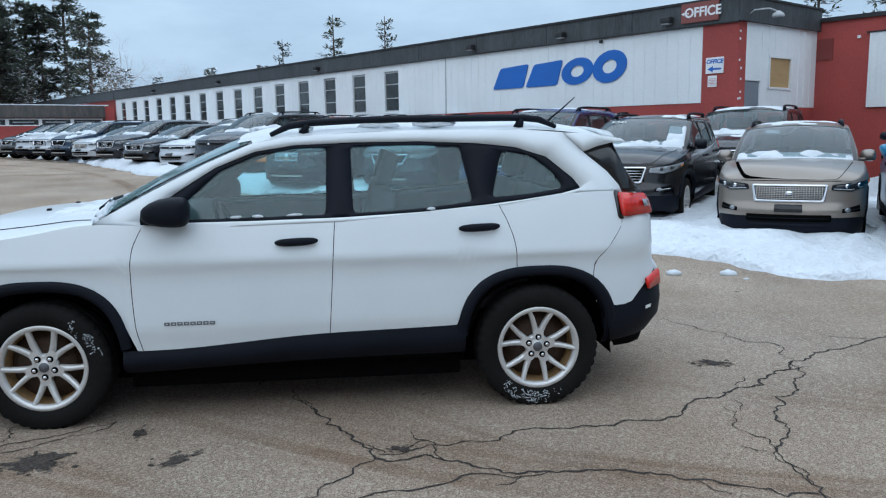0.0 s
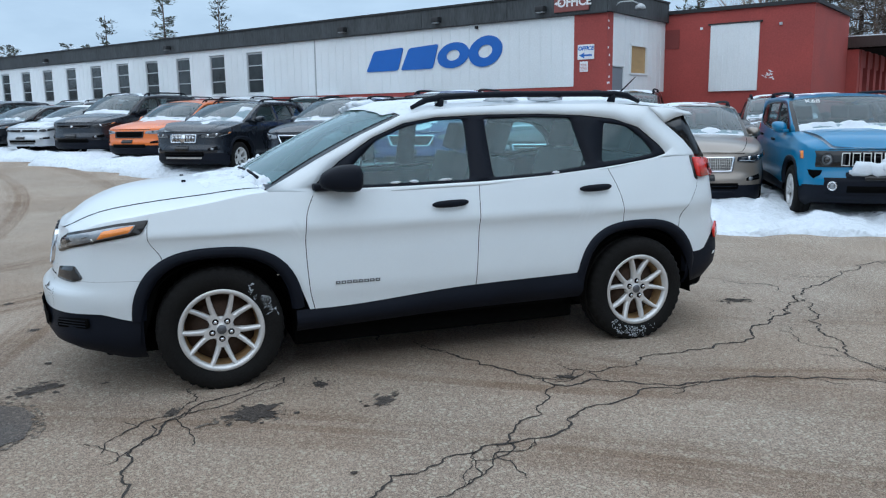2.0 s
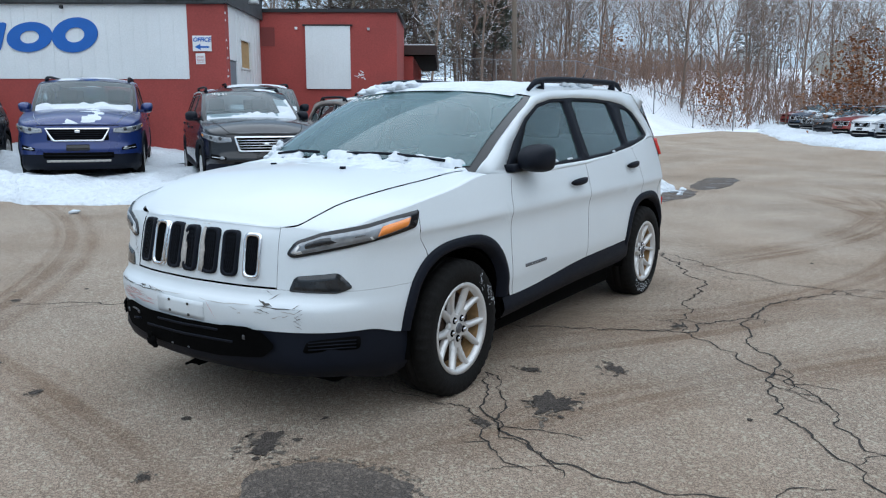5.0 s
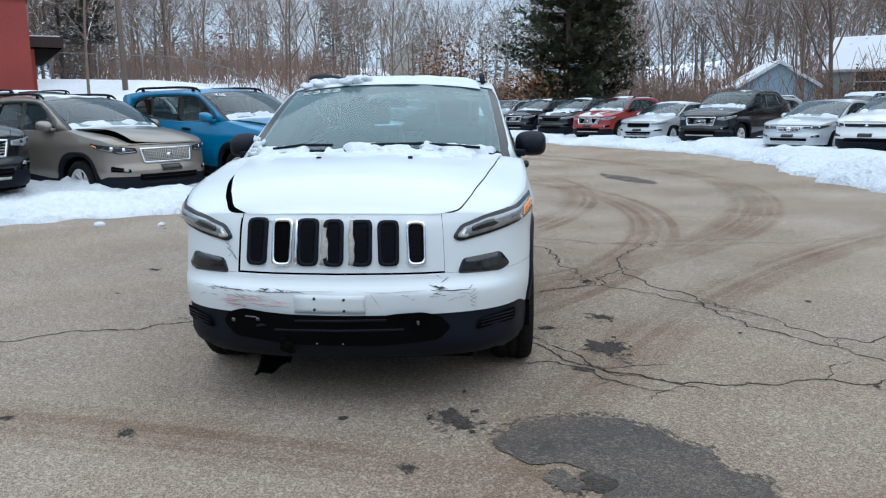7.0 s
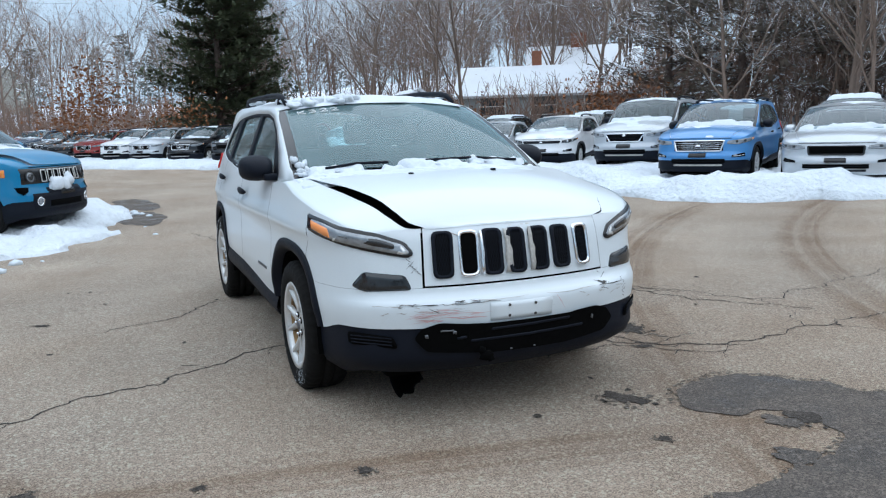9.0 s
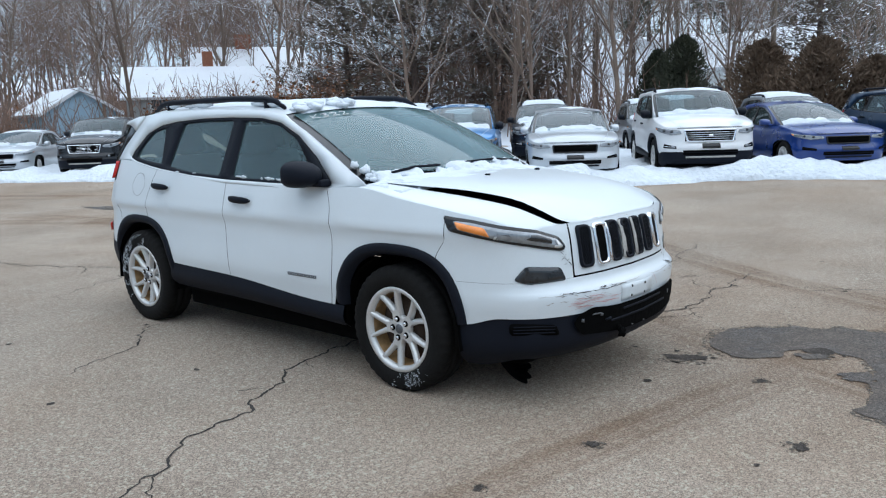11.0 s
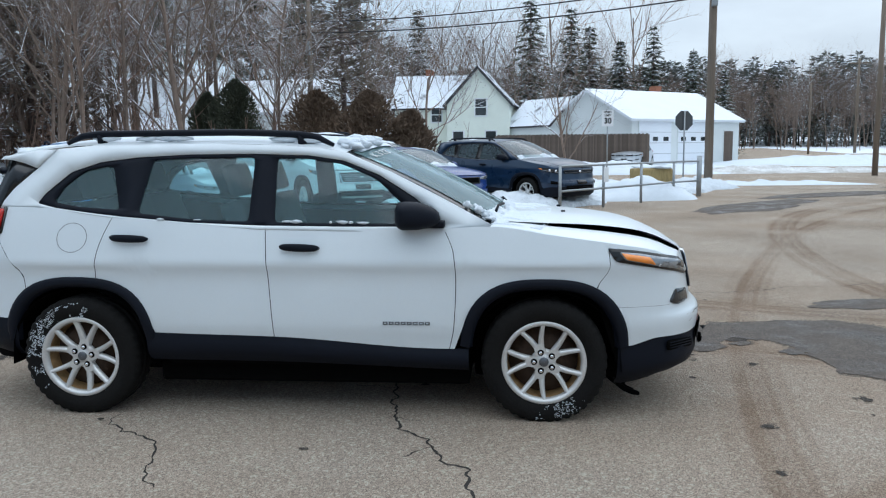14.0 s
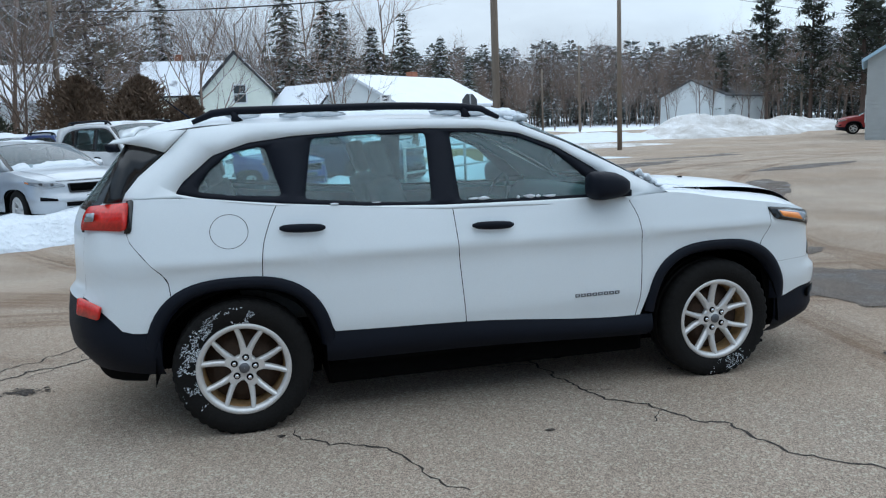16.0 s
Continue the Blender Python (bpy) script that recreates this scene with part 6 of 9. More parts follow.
for st in STROKES:
    join(chalk, tube([Vector(screen_point(0.915 - 0.062 * p[0], 0.84 + 0.055 * p[1])) + Vector((-0.004, 0, 0.004)) for p in st], 0.003, 4))
HP("chalk_mark", chalk, bar_white)

# snow lying on the car
def snow_on(name, bm, label="clump of fresh snow on the white car"):
    return tagged(part(name, bm, snow_mat), label, "snow", kind="stuff")
def blanket(u, v):
    t = 2 * u - 1
    x, y, z = roof_point(lerp(0.07, 0.93, u), lerp(-0.03, 0.97, v))
    rim = min(1, (1 - abs(t)) * 6, v * 9, (1 - v) * 6)
    front = math.exp(-(v / 0.09) ** 2) * (0.5 + 0.5 * u)
    h = 0.006 + 0.012 * noise.noise(Vector((x * 2.2, y * 2.2, 3))) + 0.01 * noise.noise(Vector((x * 7, y * 7, 5))) + front * (0.03 + 0.03 * noise.noise(Vector((x * 9, y * 9, 7))))
    jag = 0.03 * noise.noise(Vector((y * 6, 2.0, 1))) * (1 - v)
    return (x + jag, y, z + (max(h, -0.004) if rim > 0 else -0.02) * max(rim, 0.25))
def drift(fn, nu, nv, cover, thick, seed, grain=2.5, edge=0.12):
    """Snow lying in ragged patches on a surface fn(u, v); cover from -0.5 (crumbs) to 1 (whole)."""
    def f(u, v):
        p = Vector(fn(u, v))
        k = noise.noise(p * grain + Vector((seed, 0, seed))) + 0.5 * noise.noise(p * grain * 3.1 + Vector((0, seed, 2)))
        rim = min(u, 1 - u, v, 1 - v) / edge
        h = (k + cover) * min(1, rim)
        return p + Vector((0, 0, thick * min(1.2, h ** 0.6 * (1 + 0.5 * noise.noise(p * 11))) if h > 0 and rim > 0 else -0.02))
    return sheet(f, nu, nv)
heap = sheet(blanket, 60, 70)
for i in range(26):
    u, v = rng.uniform(0.62, 0.96), rng.uniform(-0.02, 0.05)
    x, y, z = roof_point(u, v)
    k = rng.uniform(0.012, 0.036)
    join(heap, lump(x, y, z + k * 0.5, k * 1.7, k * 1.5, k * 0.8, i))
for sg in (-1, 1):
    for i in range(7):
        x = rng.uniform(0.0, 1.45)
        join(heap, lump(x, sg * (cabin_y(x, 1.57) - 0.08), roof_edge(x) + 0.035, rng.uniform(0.05, 0.12), 0.03, 0.018, i + 90, 1))
snow_on("roof_snow", heap)
cowl = drift(lambda u, v: Vector(screen_point(lerp(0.03, 0.98, u), lerp(-0.05, 0.07, v))) + Vector((-0.012, 0, 0.006)), 130, 14, 0.14, 0.03, 4.0, 7.0, 0.06)
join(cowl, drift(lambda u, v: hood_point(lerp(0.16, 0.97, u), lerp(0.80, 1.01, v), 0.004), 110, 30, 0.02, 0.013, 6.0, 5.0, 0.08))
for i in range(16):
    p = Vector(screen_point(rng.choice((rng.uniform(0.93, 0.99), rng.uniform(0.1, 0.9))), rng.uniform(0.0, 0.05)))
    k = rng.uniform(0.006, 0.016)
    join(cowl, lump(p.x - 0.012, p.y, p.z + 0.008, k * 1.4, k * 1.7, k, i + 130, 2))
for i in range(9):
    p = Vector(screen_point(rng.uniform(0.945, 0.985), rng.uniform(0.03, 0.17)))
    k = rng.uniform(0.012, 0.024)
    join(cowl, lump(p.x - 0.015, p.y, p.z + 0.015, k, k, k * 0.9, i + 210, 2))
snow_on("cowl_snow", cowl)
ledge = bmesh.new()
for sg in (-1, 1):
    for i in range(9):
        x = rng.choice((rng.gauss(0.05, 0.07), rng.gauss(0.72, 0.06), rng.gauss(-0.25, 0.05)))
        join(ledge, lump(x, sg * (cabin_y(x, 1.13) - 0.0), 1.128 + 0.02 * x, rng.uniform(0.008, 0.045), 0.007, rng.uniform(0.003, 0.012), i + 400 + sg, 1))
snow_on("window_snow", ledge)
tyre_snow = bmesh.new()
def flake(ax, sg, a, q, k):
    """A thin ragged fleck of frozen snow on a tyre's sidewall or rim."""
    y = sg * (0.80 + float(np.interp(q, (0.2, 0.238, 0.285, 0.323, 0.343), (0.103, 0.107, 0.115, 0.109, 0.09))) + 0.0015)
    turn = rng.uniform(0, 3.1)
    pts = []
    for j in range(6):
        r, b = k * rng.uniform(0.5, 1.2), turn + j * 1.047
        pts.append(tyre_snow.verts.new((ax + q * math.cos(a) + r * math.cos(b), y + sg * rng.uniform(0, 0.0015), 0.338 + q * math.sin(a) + r * math.sin(b) * 0.7)))
    tyre_snow.faces.new(pts)
for ax, sg, n, a0, a1, q0 in ((1.35, 1, 2600, -40, 118, 0.236), (-1.35, -1, 500, 10, 62, 0.25), (-1.35, 1, 600, 215, 280, 0.24), (1.35, -1, 800, 225, 300, 0.25)):
    for i in range(n):
        a, q = radians(rng.uniform(a0, a1)), rng.uniform(q0, 0.325)
        edge = math.sin(math.pi * (math.degrees(a) - a0) / (a1 - a0))
        if noise.noise(Vector((math.cos(a) * 5, math.sin(a) * 5, q * 16 + sg))) + 0.5 * noise.noise(Vector((math.cos(a) * 16, math.sin(a) * 16, q * 50))) > 0.28 - 0.3 * edge + 1.6 * max(0, q - 0.30):
            flake(ax, sg, a, q, rng.choice((0.0012, 0.0018, 0.0026, 0.004)))
snow_on("tyre_snow", tyre_snow)

# ---- parked cars ----
def shape(front=-2.29, ax0=-1.35, cowl=-1.05, top=-0.22, ax1=1.35, rear=2.28, hub=0.345, belt=1.09, roof=1.6, wide=1.0, back=0.0, box=0.0):
    """A warp of the body form to other proportions. back: how far the roof's end moves; box: how much straighter the cabin stands."""
    xs = np.array([-2.29, -1.35, -1.05, -0.22, 1.35, 2.28])
    xt = np.array([front, ax0, cowl, top, ax1, rear])
    zs, zt = np.array([0, 0.345, 1.09, 1.62]), np.array([0, hub, belt, roof])

    def w(v):
        x, y, z = v
        nx, nz = float(np.interp(x, xs, xt)), float(np.interp(z, zs, zt))
        if x > 2.28 or x < -2.29:
            nx += x - (2.28 if x > 0 else -2.29)
        if z > 1.62:
            nz += z - 1.62
        if z > 1.12:
            k = min(1, (z - 1.12) / 0.4)
            nx += back * k * min(1, max(0, (x - 0.3) / 1.5))
            y *= 1 + box * 0.16 * k
        return (nx, y * wide, nz)
    return w, (ax0, ax1)


SUV = dict(front=-2.33, ax0=-1.4, ax1=1.4, rear=2.33, belt=1.1, roof=1.66)
BIG = dict(front=-2.42, ax0=-1.42, cowl=-1.08, top=-0.35, ax1=1.45, rear=2.5, hub=0.37, belt=1.16, roof=1.79, wide=1.06, back=0.12, box=0.5)
BOXY = dict(front=-2.0, ax0=-1.28, cowl=-0.95, top=-0.3, ax1=1.29, rear=2.12, hub=0.35, belt=1.13, roof=1.69, wide=0.99, back=0.22, box=0.8)
SEDAN = dict(front=-2.3, ax0=-1.38, cowl=-1.0, top=-0.05, ax1=1.33, rear=2.3, hub=0.32, belt=0.93, roof=1.44, wide=0.98, back=-0.38)
WAGON = dict(front=-2.35, ax0=-1.38, cowl=-1.02, top=-0.15, ax1=1.36, rear=2.35, hub=0.34, belt=1.02, roof=1.6, wide=0.99, back=0.05)
PICKUP = dict(front=-2.5, ax0=-1.55, cowl=-1.05, top=-0.35, ax1=1.75, rear=2.85, hub=0.38, belt=1.2, roof=1.79, wide=1.03, back=-0.75, box=0.5)


def paint_of(name, col, rough=0.3, metal=0.0):
    return surface(name, col, rough, metal=metal, var=0.12, fine=180, coarse=2.2, coat=0.55, spec=0.35)


PAINTS = {"black": paint_of("black_paint", (0.0045, 0.0055, 0.008), 0.22), "charcoal": paint_of("charcoal_paint", (0.013, 0.017, 0.025), 0.26, 0.3), "blue": paint_of("deep_blue_paint", (0.010, 0.028, 0.135), 0.28, 0.2),
          "bright_blue": paint_of("bright_blue_paint", (0.0, 0.165, 0.33), 0.3), "sky": paint_of("mid_blue_paint", (0.065, 0.24, 0.52), 0.3, 0.2), "tan": paint_of("tan_metallic_paint", (0.26, 0.225, 0.19), 0.3, 0.4),
          "orange": paint_of("orange_paint", (0.72, 0.16, 0.02), 0.3), "silver": paint_of("silver_paint", (0.5, 0.53, 0.56), 0.3, 0.3), "white": paint_of("white_lot_paint", (0.74, 0.75, 0.76)),
          "red": paint_of("dark_red_paint", (0.27, 0.022, 0.018)), "navy": paint_of("navy_paint", (0.010, 0.030, 0.066), 0.28, 0.2), "grey": paint_of("grey_paint", (0.2, 0.22, 0.24), 0.3, 0.3), "dark_blue": paint_of("blue_paint", (0.012, 0.042, 0.19), 0.28)}
lot_glass = pane_glass("lot_glass", (0.5, 0.6, 0.62), dust=0.055, ior=1.58)
lot_snow_n, lot_snow_e = bmesh.new(), bmesh.new()
SEED = [0]


def inlay(s0, s1, z0, z1, out, nu=12, nv=4):
    """A panel let into the body skin from s0 to s1, its rim turned in; z0 and z1 are heights at s0 and s1 or plain numbers."""
    za, zb = (z0, z0) if isinstance(z0, float) else z0
    zc, zd = (z1, z1) if isinstance(z1, float) else z1
    knot = lambda t, n: t if t < 1e-6 or t > 1 - 1e-6 else lerp(0.035, 0.965, (t * n - 1) / (n - 2))

    def f(u, v):
        uu, vv = knot(u, nu), knot(v, nv)
        rim = min(u, 1 - u, v, 1 - v) < 1e-6
        return skin(lerp(s0, s1, uu), lerp(lerp(za, zb, uu), lerp(zc, zd, uu), vv), -0.006 if rim else out)
    return sheet(f, nu, nv)


def disc(s, z, r, tall=1.0, n=18):
    return [(s + r * math.cos(a), z + r * tall * math.sin(a)) for a in np.linspace(0, 6.283, n + 1)[:-1]]


def nose(P, style, near):
    """Grille, lamps, intakes and plate holder in one of a few styles."""
    wide, lo, hi, mesh, frame = {"bars": (0.5, 0.65, 0.88, "h", chrome), "mesh": (0.46, 0.655, 0.865, "x", chrome), "kidney": (0.34, 0.69, 0.865, "v", chrome), "slots": (0.44, 0.70, 0.88, "s", gloss_black),
                                 "slim": (0.55, 0.78, 0.86, "h", gloss_black), "vee": (0.48, 0.67, 0.87, "h", chrome), "open": (0.45, 0.68, 0.86, "n", gloss_black)}[style]
    taper = {"bars": 0.86, "mesh": 0.9, "vee": 0.76}.get(style, 0.95)
    sx, sy = s_at_x, s_at_y
    out = rounded([(-wide * taper, lo), (wide * taper, lo), (wide, hi), (-wide, hi)], 0.03)
    inn = rounded([(-wide * taper + 0.025, lo + 0.022), (wide * taper - 0.025, lo + 0.022), (wide - 0.03, hi - 0.02), (-wide + 0.03, hi - 0.02)], 0.02)
    g = P("grille", plate(out, [inn], to_nose(0.022), 0.028, 2 if near else 1), frame)
    part_of = lambda nm, bm, mt: P(nm, bm, mt, g)
    # here and below, near-black inlays paint shade in grille, vents and lower intake
    part_of("grille_back", inlay(-sy(wide * 0.96), sy(wide * 0.96), lo + 0.012, hi - 0.012, 0.008, 20, 4), under_black)
    P("hood_gap", inlay(-sy(0.64), sy(0.64), 0.902, 0.911, 0.003, 20, 4), under_black)
    if style == "slots":
        P("nose_panel", inlay(-sy(0.76), sy(0.76), 0.69, 0.895, 0.007, 28, 5), gloss_black)
        P("bumper_panel", inlay(-sy(0.63), sy(0.63), 0.36, 0.57, 0.018, 24, 5), black_plastic)
        P("bumper_panel", inlay(-sy(0.38), sy(0.38), 0.55, 0.635, 0.018, 16, 4), black_plastic)
        for i in range(7):
            y = -0.39 + 0.13 * i
            so, si = ([(y - w, 0.712 + e), (y + w, 0.712 + e), (y + w, 0.872 - e), (y - w, 0.872 - e)] for w, e in ((0.05, 0.0), (0.038, 0.012)))
            P("slot_frame", plate(so, [si], to_nose(0.026), 0.008), alloy)
    bars = bmesh.new()
    if mesh in "hx":
        n = 5 if mesh == "h" else 8
        for i in range(1, n):
            z = lerp(lo + 0.02, hi - 0.02, i / n)
            ww = lerp(wide * taper, wide, i / n) - 0.035
            join(bars, plate([(-ww, z - 0.0045), (ww, z - 0.0045), (ww, z + 0.0045), (-ww, z + 0.0045)], [], to_nose(0.016), 0.008, 3 if near else 1))
    if mesh in "vx":
        n = {"v": 17, "x": 27}[mesh]
        hw = 0.004 if mesh == "x" else 0.007
        for i in range(1, n):
            y = lerp(-wide, wide, i / n) * 0.92
            if mesh == "v" and abs(i - n / 2) < 0.8:
                join(bars, plate([(y - 0.03, lo), (y + 0.03, lo), (y + 0.03, hi), (y - 0.03, hi)], [], to_nose(0.021), 0.012))
            join(bars, plate([(y - hw, lo + 0.02), (y + hw, lo + 0.02), (y + hw, hi - 0.02), (y - hw, hi - 0.02)], [], to_nose(0.018), 0.008))
    if mesh in "hxv":
        part_of("grille_insert", bars, chrome if style in ("bars", "kidney") else scrape_grey if style == "mesh" else black_plastic)
    else:
        bars.free()
    if style not in ("slots", "open", "kidney"):
        part_of("badge", plate(disc(0, (lo + hi) / 2 + (0.05 if style == "vee" else 0), 0.045, 0.6), [], to_nose(0.028), 0.012), chrome)
    dark = style in ("mesh", "kidney", "slim")
    for sg in (-1, 1):
        if style == "slots":
            h = P("headlamp", plate(disc(sy(0.615), 0.79, 0.088), [disc(sy(0.615), 0.79, 0.070)], to_flank(sg, 0.026), 0.02), gloss_black)
            P("lamp_glass", plate(disc(sy(0.615), 0.79, 0.072), [], to_flank(sg, 0.017), 0.004), lamp_clear, h)
            P("lamp_bowl", plate(disc(sy(0.615), 0.785, 0.042), [], to_flank(sg, 0.021), 0.003), dark_lens, h)
            P("indicator", inlay(sg * (sx(-1.9) - 0.02), sg * (sx(-1.9) + 0.05), 0.79, 0.89, 0.012, 4, 4), amber, h)
            P("fog_ring", plate(disc(sy(0.52), 0.465, 0.058), [disc(sy(0.52), 0.465, 0.042)], to_flank(sg, 0.032), 0.014), chrome)
            P("fog_lamp", plate(disc(sy(0.52), 0.465, 0.044), [], to_flank(sg, 0.024), 0.004), lamp_clear)
            P("corner_vent", plate([(sy(0.66), 0.655), (sy(0.80), 0.66), (sy(0.78), 0.60), (sy(0.73), 0.555), (sy(0.67), 0.60)], [], to_flank(sg, 0.01), 0.008, 1), under_black)
        else:
            hl = rounded([(sy(wide + 0.03), 0.80), (sy(0.72), 0.785), (sx(-1.80), 0.865), (sx(-1.70), 0.935), (sx(-2.0), 0.90), (sy(wide + 0.05), 0.862)], 0.02)
            cx, cz = sum(p[0] for p in hl) / len(hl), sum(p[1] for p in hl) / len(hl)
            ins = [(lerp(a, cx, 0.14), lerp(b, cz, 0.26)) for a, b in hl]
            h = P("headlamp", plate(hl, [], to_flank(sg, 0.012), 0.012, 2), dark_lens if dark else lamp_clear)
            for q in (0.25, 0.5) if near else (0.35,):
                P("lamp_bowl", plate(disc(lerp(sy(wide + 0.06), sx(-1.72), q), lerp(0.832, 0.89, q), 0.028, 0.9), [], to_flank(sg, 0.018), 0.005), chrome if dark else dark_lens, h)
            if near:
                P("lamp_trim", plate(hl, [ins], to_flank(sg, 0.0155), 0.004, 1), black_plastic if dark else lamp_clear, h)
                P("lamp_strip", plate([(sy(wide + 0.06), 0.808), (sy(0.72), 0.796), (sx(-1.82), 0.866), (sx(-1.82), 0.876), (sy(0.72), 0.808), (sy(wide + 0.06), 0.82)], [], to_flank(sg, 0.019), 0.003, 1), lamp_clear, h)
            P("indicator", plate([(sx(-1.84), 0.872), (sx(-1.76), 0.89), (sx(-1.74), 0.915), (sx(-1.82), 0.902)], [], to_flank(sg, 0.019), 0.003), amber, h)
            a, b = (sy(0.60), sx(-2.03)) if style != "kidney" else (sy(0.58), sx(-2.1))
            P("corner_vent", inlay(sg * a, sg * b, (0.53, 0.545), (0.575, 0.625), 0.006, 8, 4), under_black)
            if near:
                P("vent_blade", inlay(sg * (a + 0.02), sg * (b - 0.02), (0.55, 0.575), (0.558, 0.585), 0.012, 8, 4), chrome if style in ("bars", "vee") else black_plastic)
            if style != "open":
                P("fog_lamp", plate(disc(sy(0.66), 0.565, 0.036, 0.7), [], to_flank(sg, 0.016), 0.008), lamp_clear)
        P("tail_lamp", plate(rounded([(sx(1.86), 1.19), (sx(2.1), 1.17), (sx(2.1), 1.05), (sx(1.87), 1.06)], 0.02), [], to_flank(sg, 0.02), 0.016), lamp_red)
    if style == "slots":
        P("lower_intake", inlay(-sy(0.38), sy(0.38), 0.385, 0.47, 0.022, 16, 4), under_black)
    else:
        P("lower_intake", inlay(-sy(0.5), sy(0.5), 0.42, 0.505, 0.016, 20, 4), under_black)
        if near:
            P("intake_bar", inlay(-sy(0.49), sy(0.49), 0.458, 0.466, 0.022, 20, 4), black_plastic)
        P("bumper_lip", inlay(-sy(0.46), sy(0.46), 0.36, 0.395, 0.022, 20, 4), scrape_grey if style in ("bars", "vee", "kidney") else black_plastic)
    P("plate_holder", plate(rounded([(-0.16, 0.535), (0.16, 0.535), (0.16, 0.625), (-0.16, 0.625)], 0.01), [], to_nose(0.026), 0.016, 1), gloss_black)
    return g


def parked(xy, head, paint, label, kind=SUV, style="bars", clad=True, rails=True, snow=(1, 1, 0.4), z=None, target=None, spokes=5, twin=True, wheel_r=None, group="parked cars beside the building", dark_roof=False, lift=0.02, buckle=0.0, mirrors=None, corner_snow=0.0, grille_snow=False):
    """One parked car: xy its nose, head the way it faces."""
    w, ax = shape(**kind)
    a = math.degrees(math.atan2(head[1], head[0])) - 180
    hx, hy = head[0] / math.hypot(*head), head[1] / math.hypot(*head)
    fr = kind["front"]
    cx, cy = xy[0] + hx * fr, xy[1] + hy * fr
    m = pose(cx, cy, ground_z(cx, cy) + lift if z is None else z, 0, 0, a)
    r = wheel_r or kind.get("hub", 0.345) + 0.007
    root, P = car("parked_car", m, dict(label=label, category="car", group=group), PAINTS[paint], False, w, r, r * 0.64, spokes, clad, ax, 0.79 * kind.get("wide", 1), rails, twin=twin, glass=lot_glass, dark_roof=dark_roof, buckle=buckle, mirrors=PAINTS[mirrors] if mirrors else None)
    nose(P, style, math.hypot(cx, cy) < 20)
    rg = random.Random(SEED[0])
    SEED[0] += 1
    bm = target if target is not None else lot_snow_n
    cowl, roof, hood = snow

    def lay(fn, nu, nv, amount, cover, thick, grain):
        if amount > 0:
            join(bm, drift(lambda u, v: m @ Vector(w(Vector(fn(u, v)))), nu, nv, cover, thick, rg.random() * 90, grain))
    lay(lambda u, v: Vector(screen_point(lerp(0.04, 0.96, u), lerp(-0.04, 0.16, v))) + Vector((-0.015, 0, 0.01)), 34, 8, cowl, -0.2 + 0.2 * min(cowl, 3), 0.05, 3.2)
    lay(lambda u, v: roof_point(lerp(0.04, 0.96, u), lerp(0.02, 0.97, v), 0.003), 16, 18, roof, -0.42 + 0.4 * min(roof, 3), 0.025 if roof < 2 else 0.085, 1.3)
    lay(lambda u, v: hood_point(lerp(0.08, 0.92, u), lerp(0.12, 0.98, v), 0.006), 18, 14, hood, -0.52 + 0.42 * min(hood, 3), 0.02 if hood < 2 else 0.06, 1.6)
    lay(lambda u, v: Vector(screen_point(lerp(0.03, 0.2, u), lerp(0.05, 0.7, v))) + Vector((-0.012, 0, 0.012)), 12, 24, corner_snow, -0.4 + 0.3 * corner_snow, 0.05, 2.1)
    if grille_snow:
        clump = bmesh.new()
        for y, z, k in ((0.16, 0.665, 0.16), (0.02, 0.66, 0.13), (-0.1, 0.70, 0.12), (-0.12, 0.76, 0.08), (0.25, 0.63, 0.09)):
            p = Vector(skin(s_at_y(abs(y)) * (-1 if y < 0 else 1), z, 0.03))
            join(clump, lump(p.x, p.y, p.z, k * 0.5, k, k * 0.62, int(90 + 50 * y), 2))
        for v in clump.verts:
            v.co = m @ Vector(w(v.co))
        join(bm, clump)
    return root, P, m, w


def chalk(car_parts, text):
    """A chalked stock mark on a parked car's windscreen."""
    root, _, m, w = car_parts
    p, q = Vector(w(Vector(screen_point(0.80, 0.84)))), Vector(w(Vector(screen_point(0.80, 0.6))))
    up, right = (p - q).normalized(), Vector((0, -1, 0))
    out = right.cross(up)
    mm = Matrix((right, up, out)).transposed().to_4x4()
    mm.translation = p + out * 0.012
    words("chalk_mark", text, 0.125, mm, bar_white, root, weight=-0.012)


HN = (-0.62, -0.785)
BN = "parked cars beside the building"
chalk(parked((6.95, 2.3), (-0.52, -0.855), "bright_blue", "bright blue boxy small suv with round headlamps", BOXY, "slots", snow=(0.75, 0.4, 0.1), buckle=0.03, mirrors="bright_blue", grille_snow=True), "K68")
parked((5.67, 4.1), (-0.52, -0.855), "tan", "tan metallic suv with chrome mesh grille and buckled hood", dict(SUV, roof=1.66, belt=1.11), lift=-0.1, style="mesh", clad=True, snow=(0.7, 0.3, 0.0), buckle=0.065, mirrors="tan")
chalk(parked((4.02, 5.98), (-0.56, -0.83), "black", "black suv with a wide chrome grille", SUV, "bars", snow=(0.7, 0.3, 0.0), corner_snow=0.7), "K241")
parked((2.75, 8.9), HN, "blue", "deep blue large suv with v-shaped chrome grille", BIG, "vee", snow=(0.9, 0.4, 0.1), mirrors="blue")
parked((0.95, 10.9), HN, "charcoal", "charcoal suv with chrome-edged dark grille", SUV, "vee", snow=(0.7, 0.3, 0.1), mirrors="charcoal", corner_snow=1.1)
parked((-1.2, 12.33), HN, "charcoal", "dark grey compact suv with twin grille and bent hood", dict(SUV, roof=1.6, front=-2.2), "kidney", snow=(0.75, 0.3, 0.2), buckle=0.05, mirrors="charcoal", corner_snow=1.0)
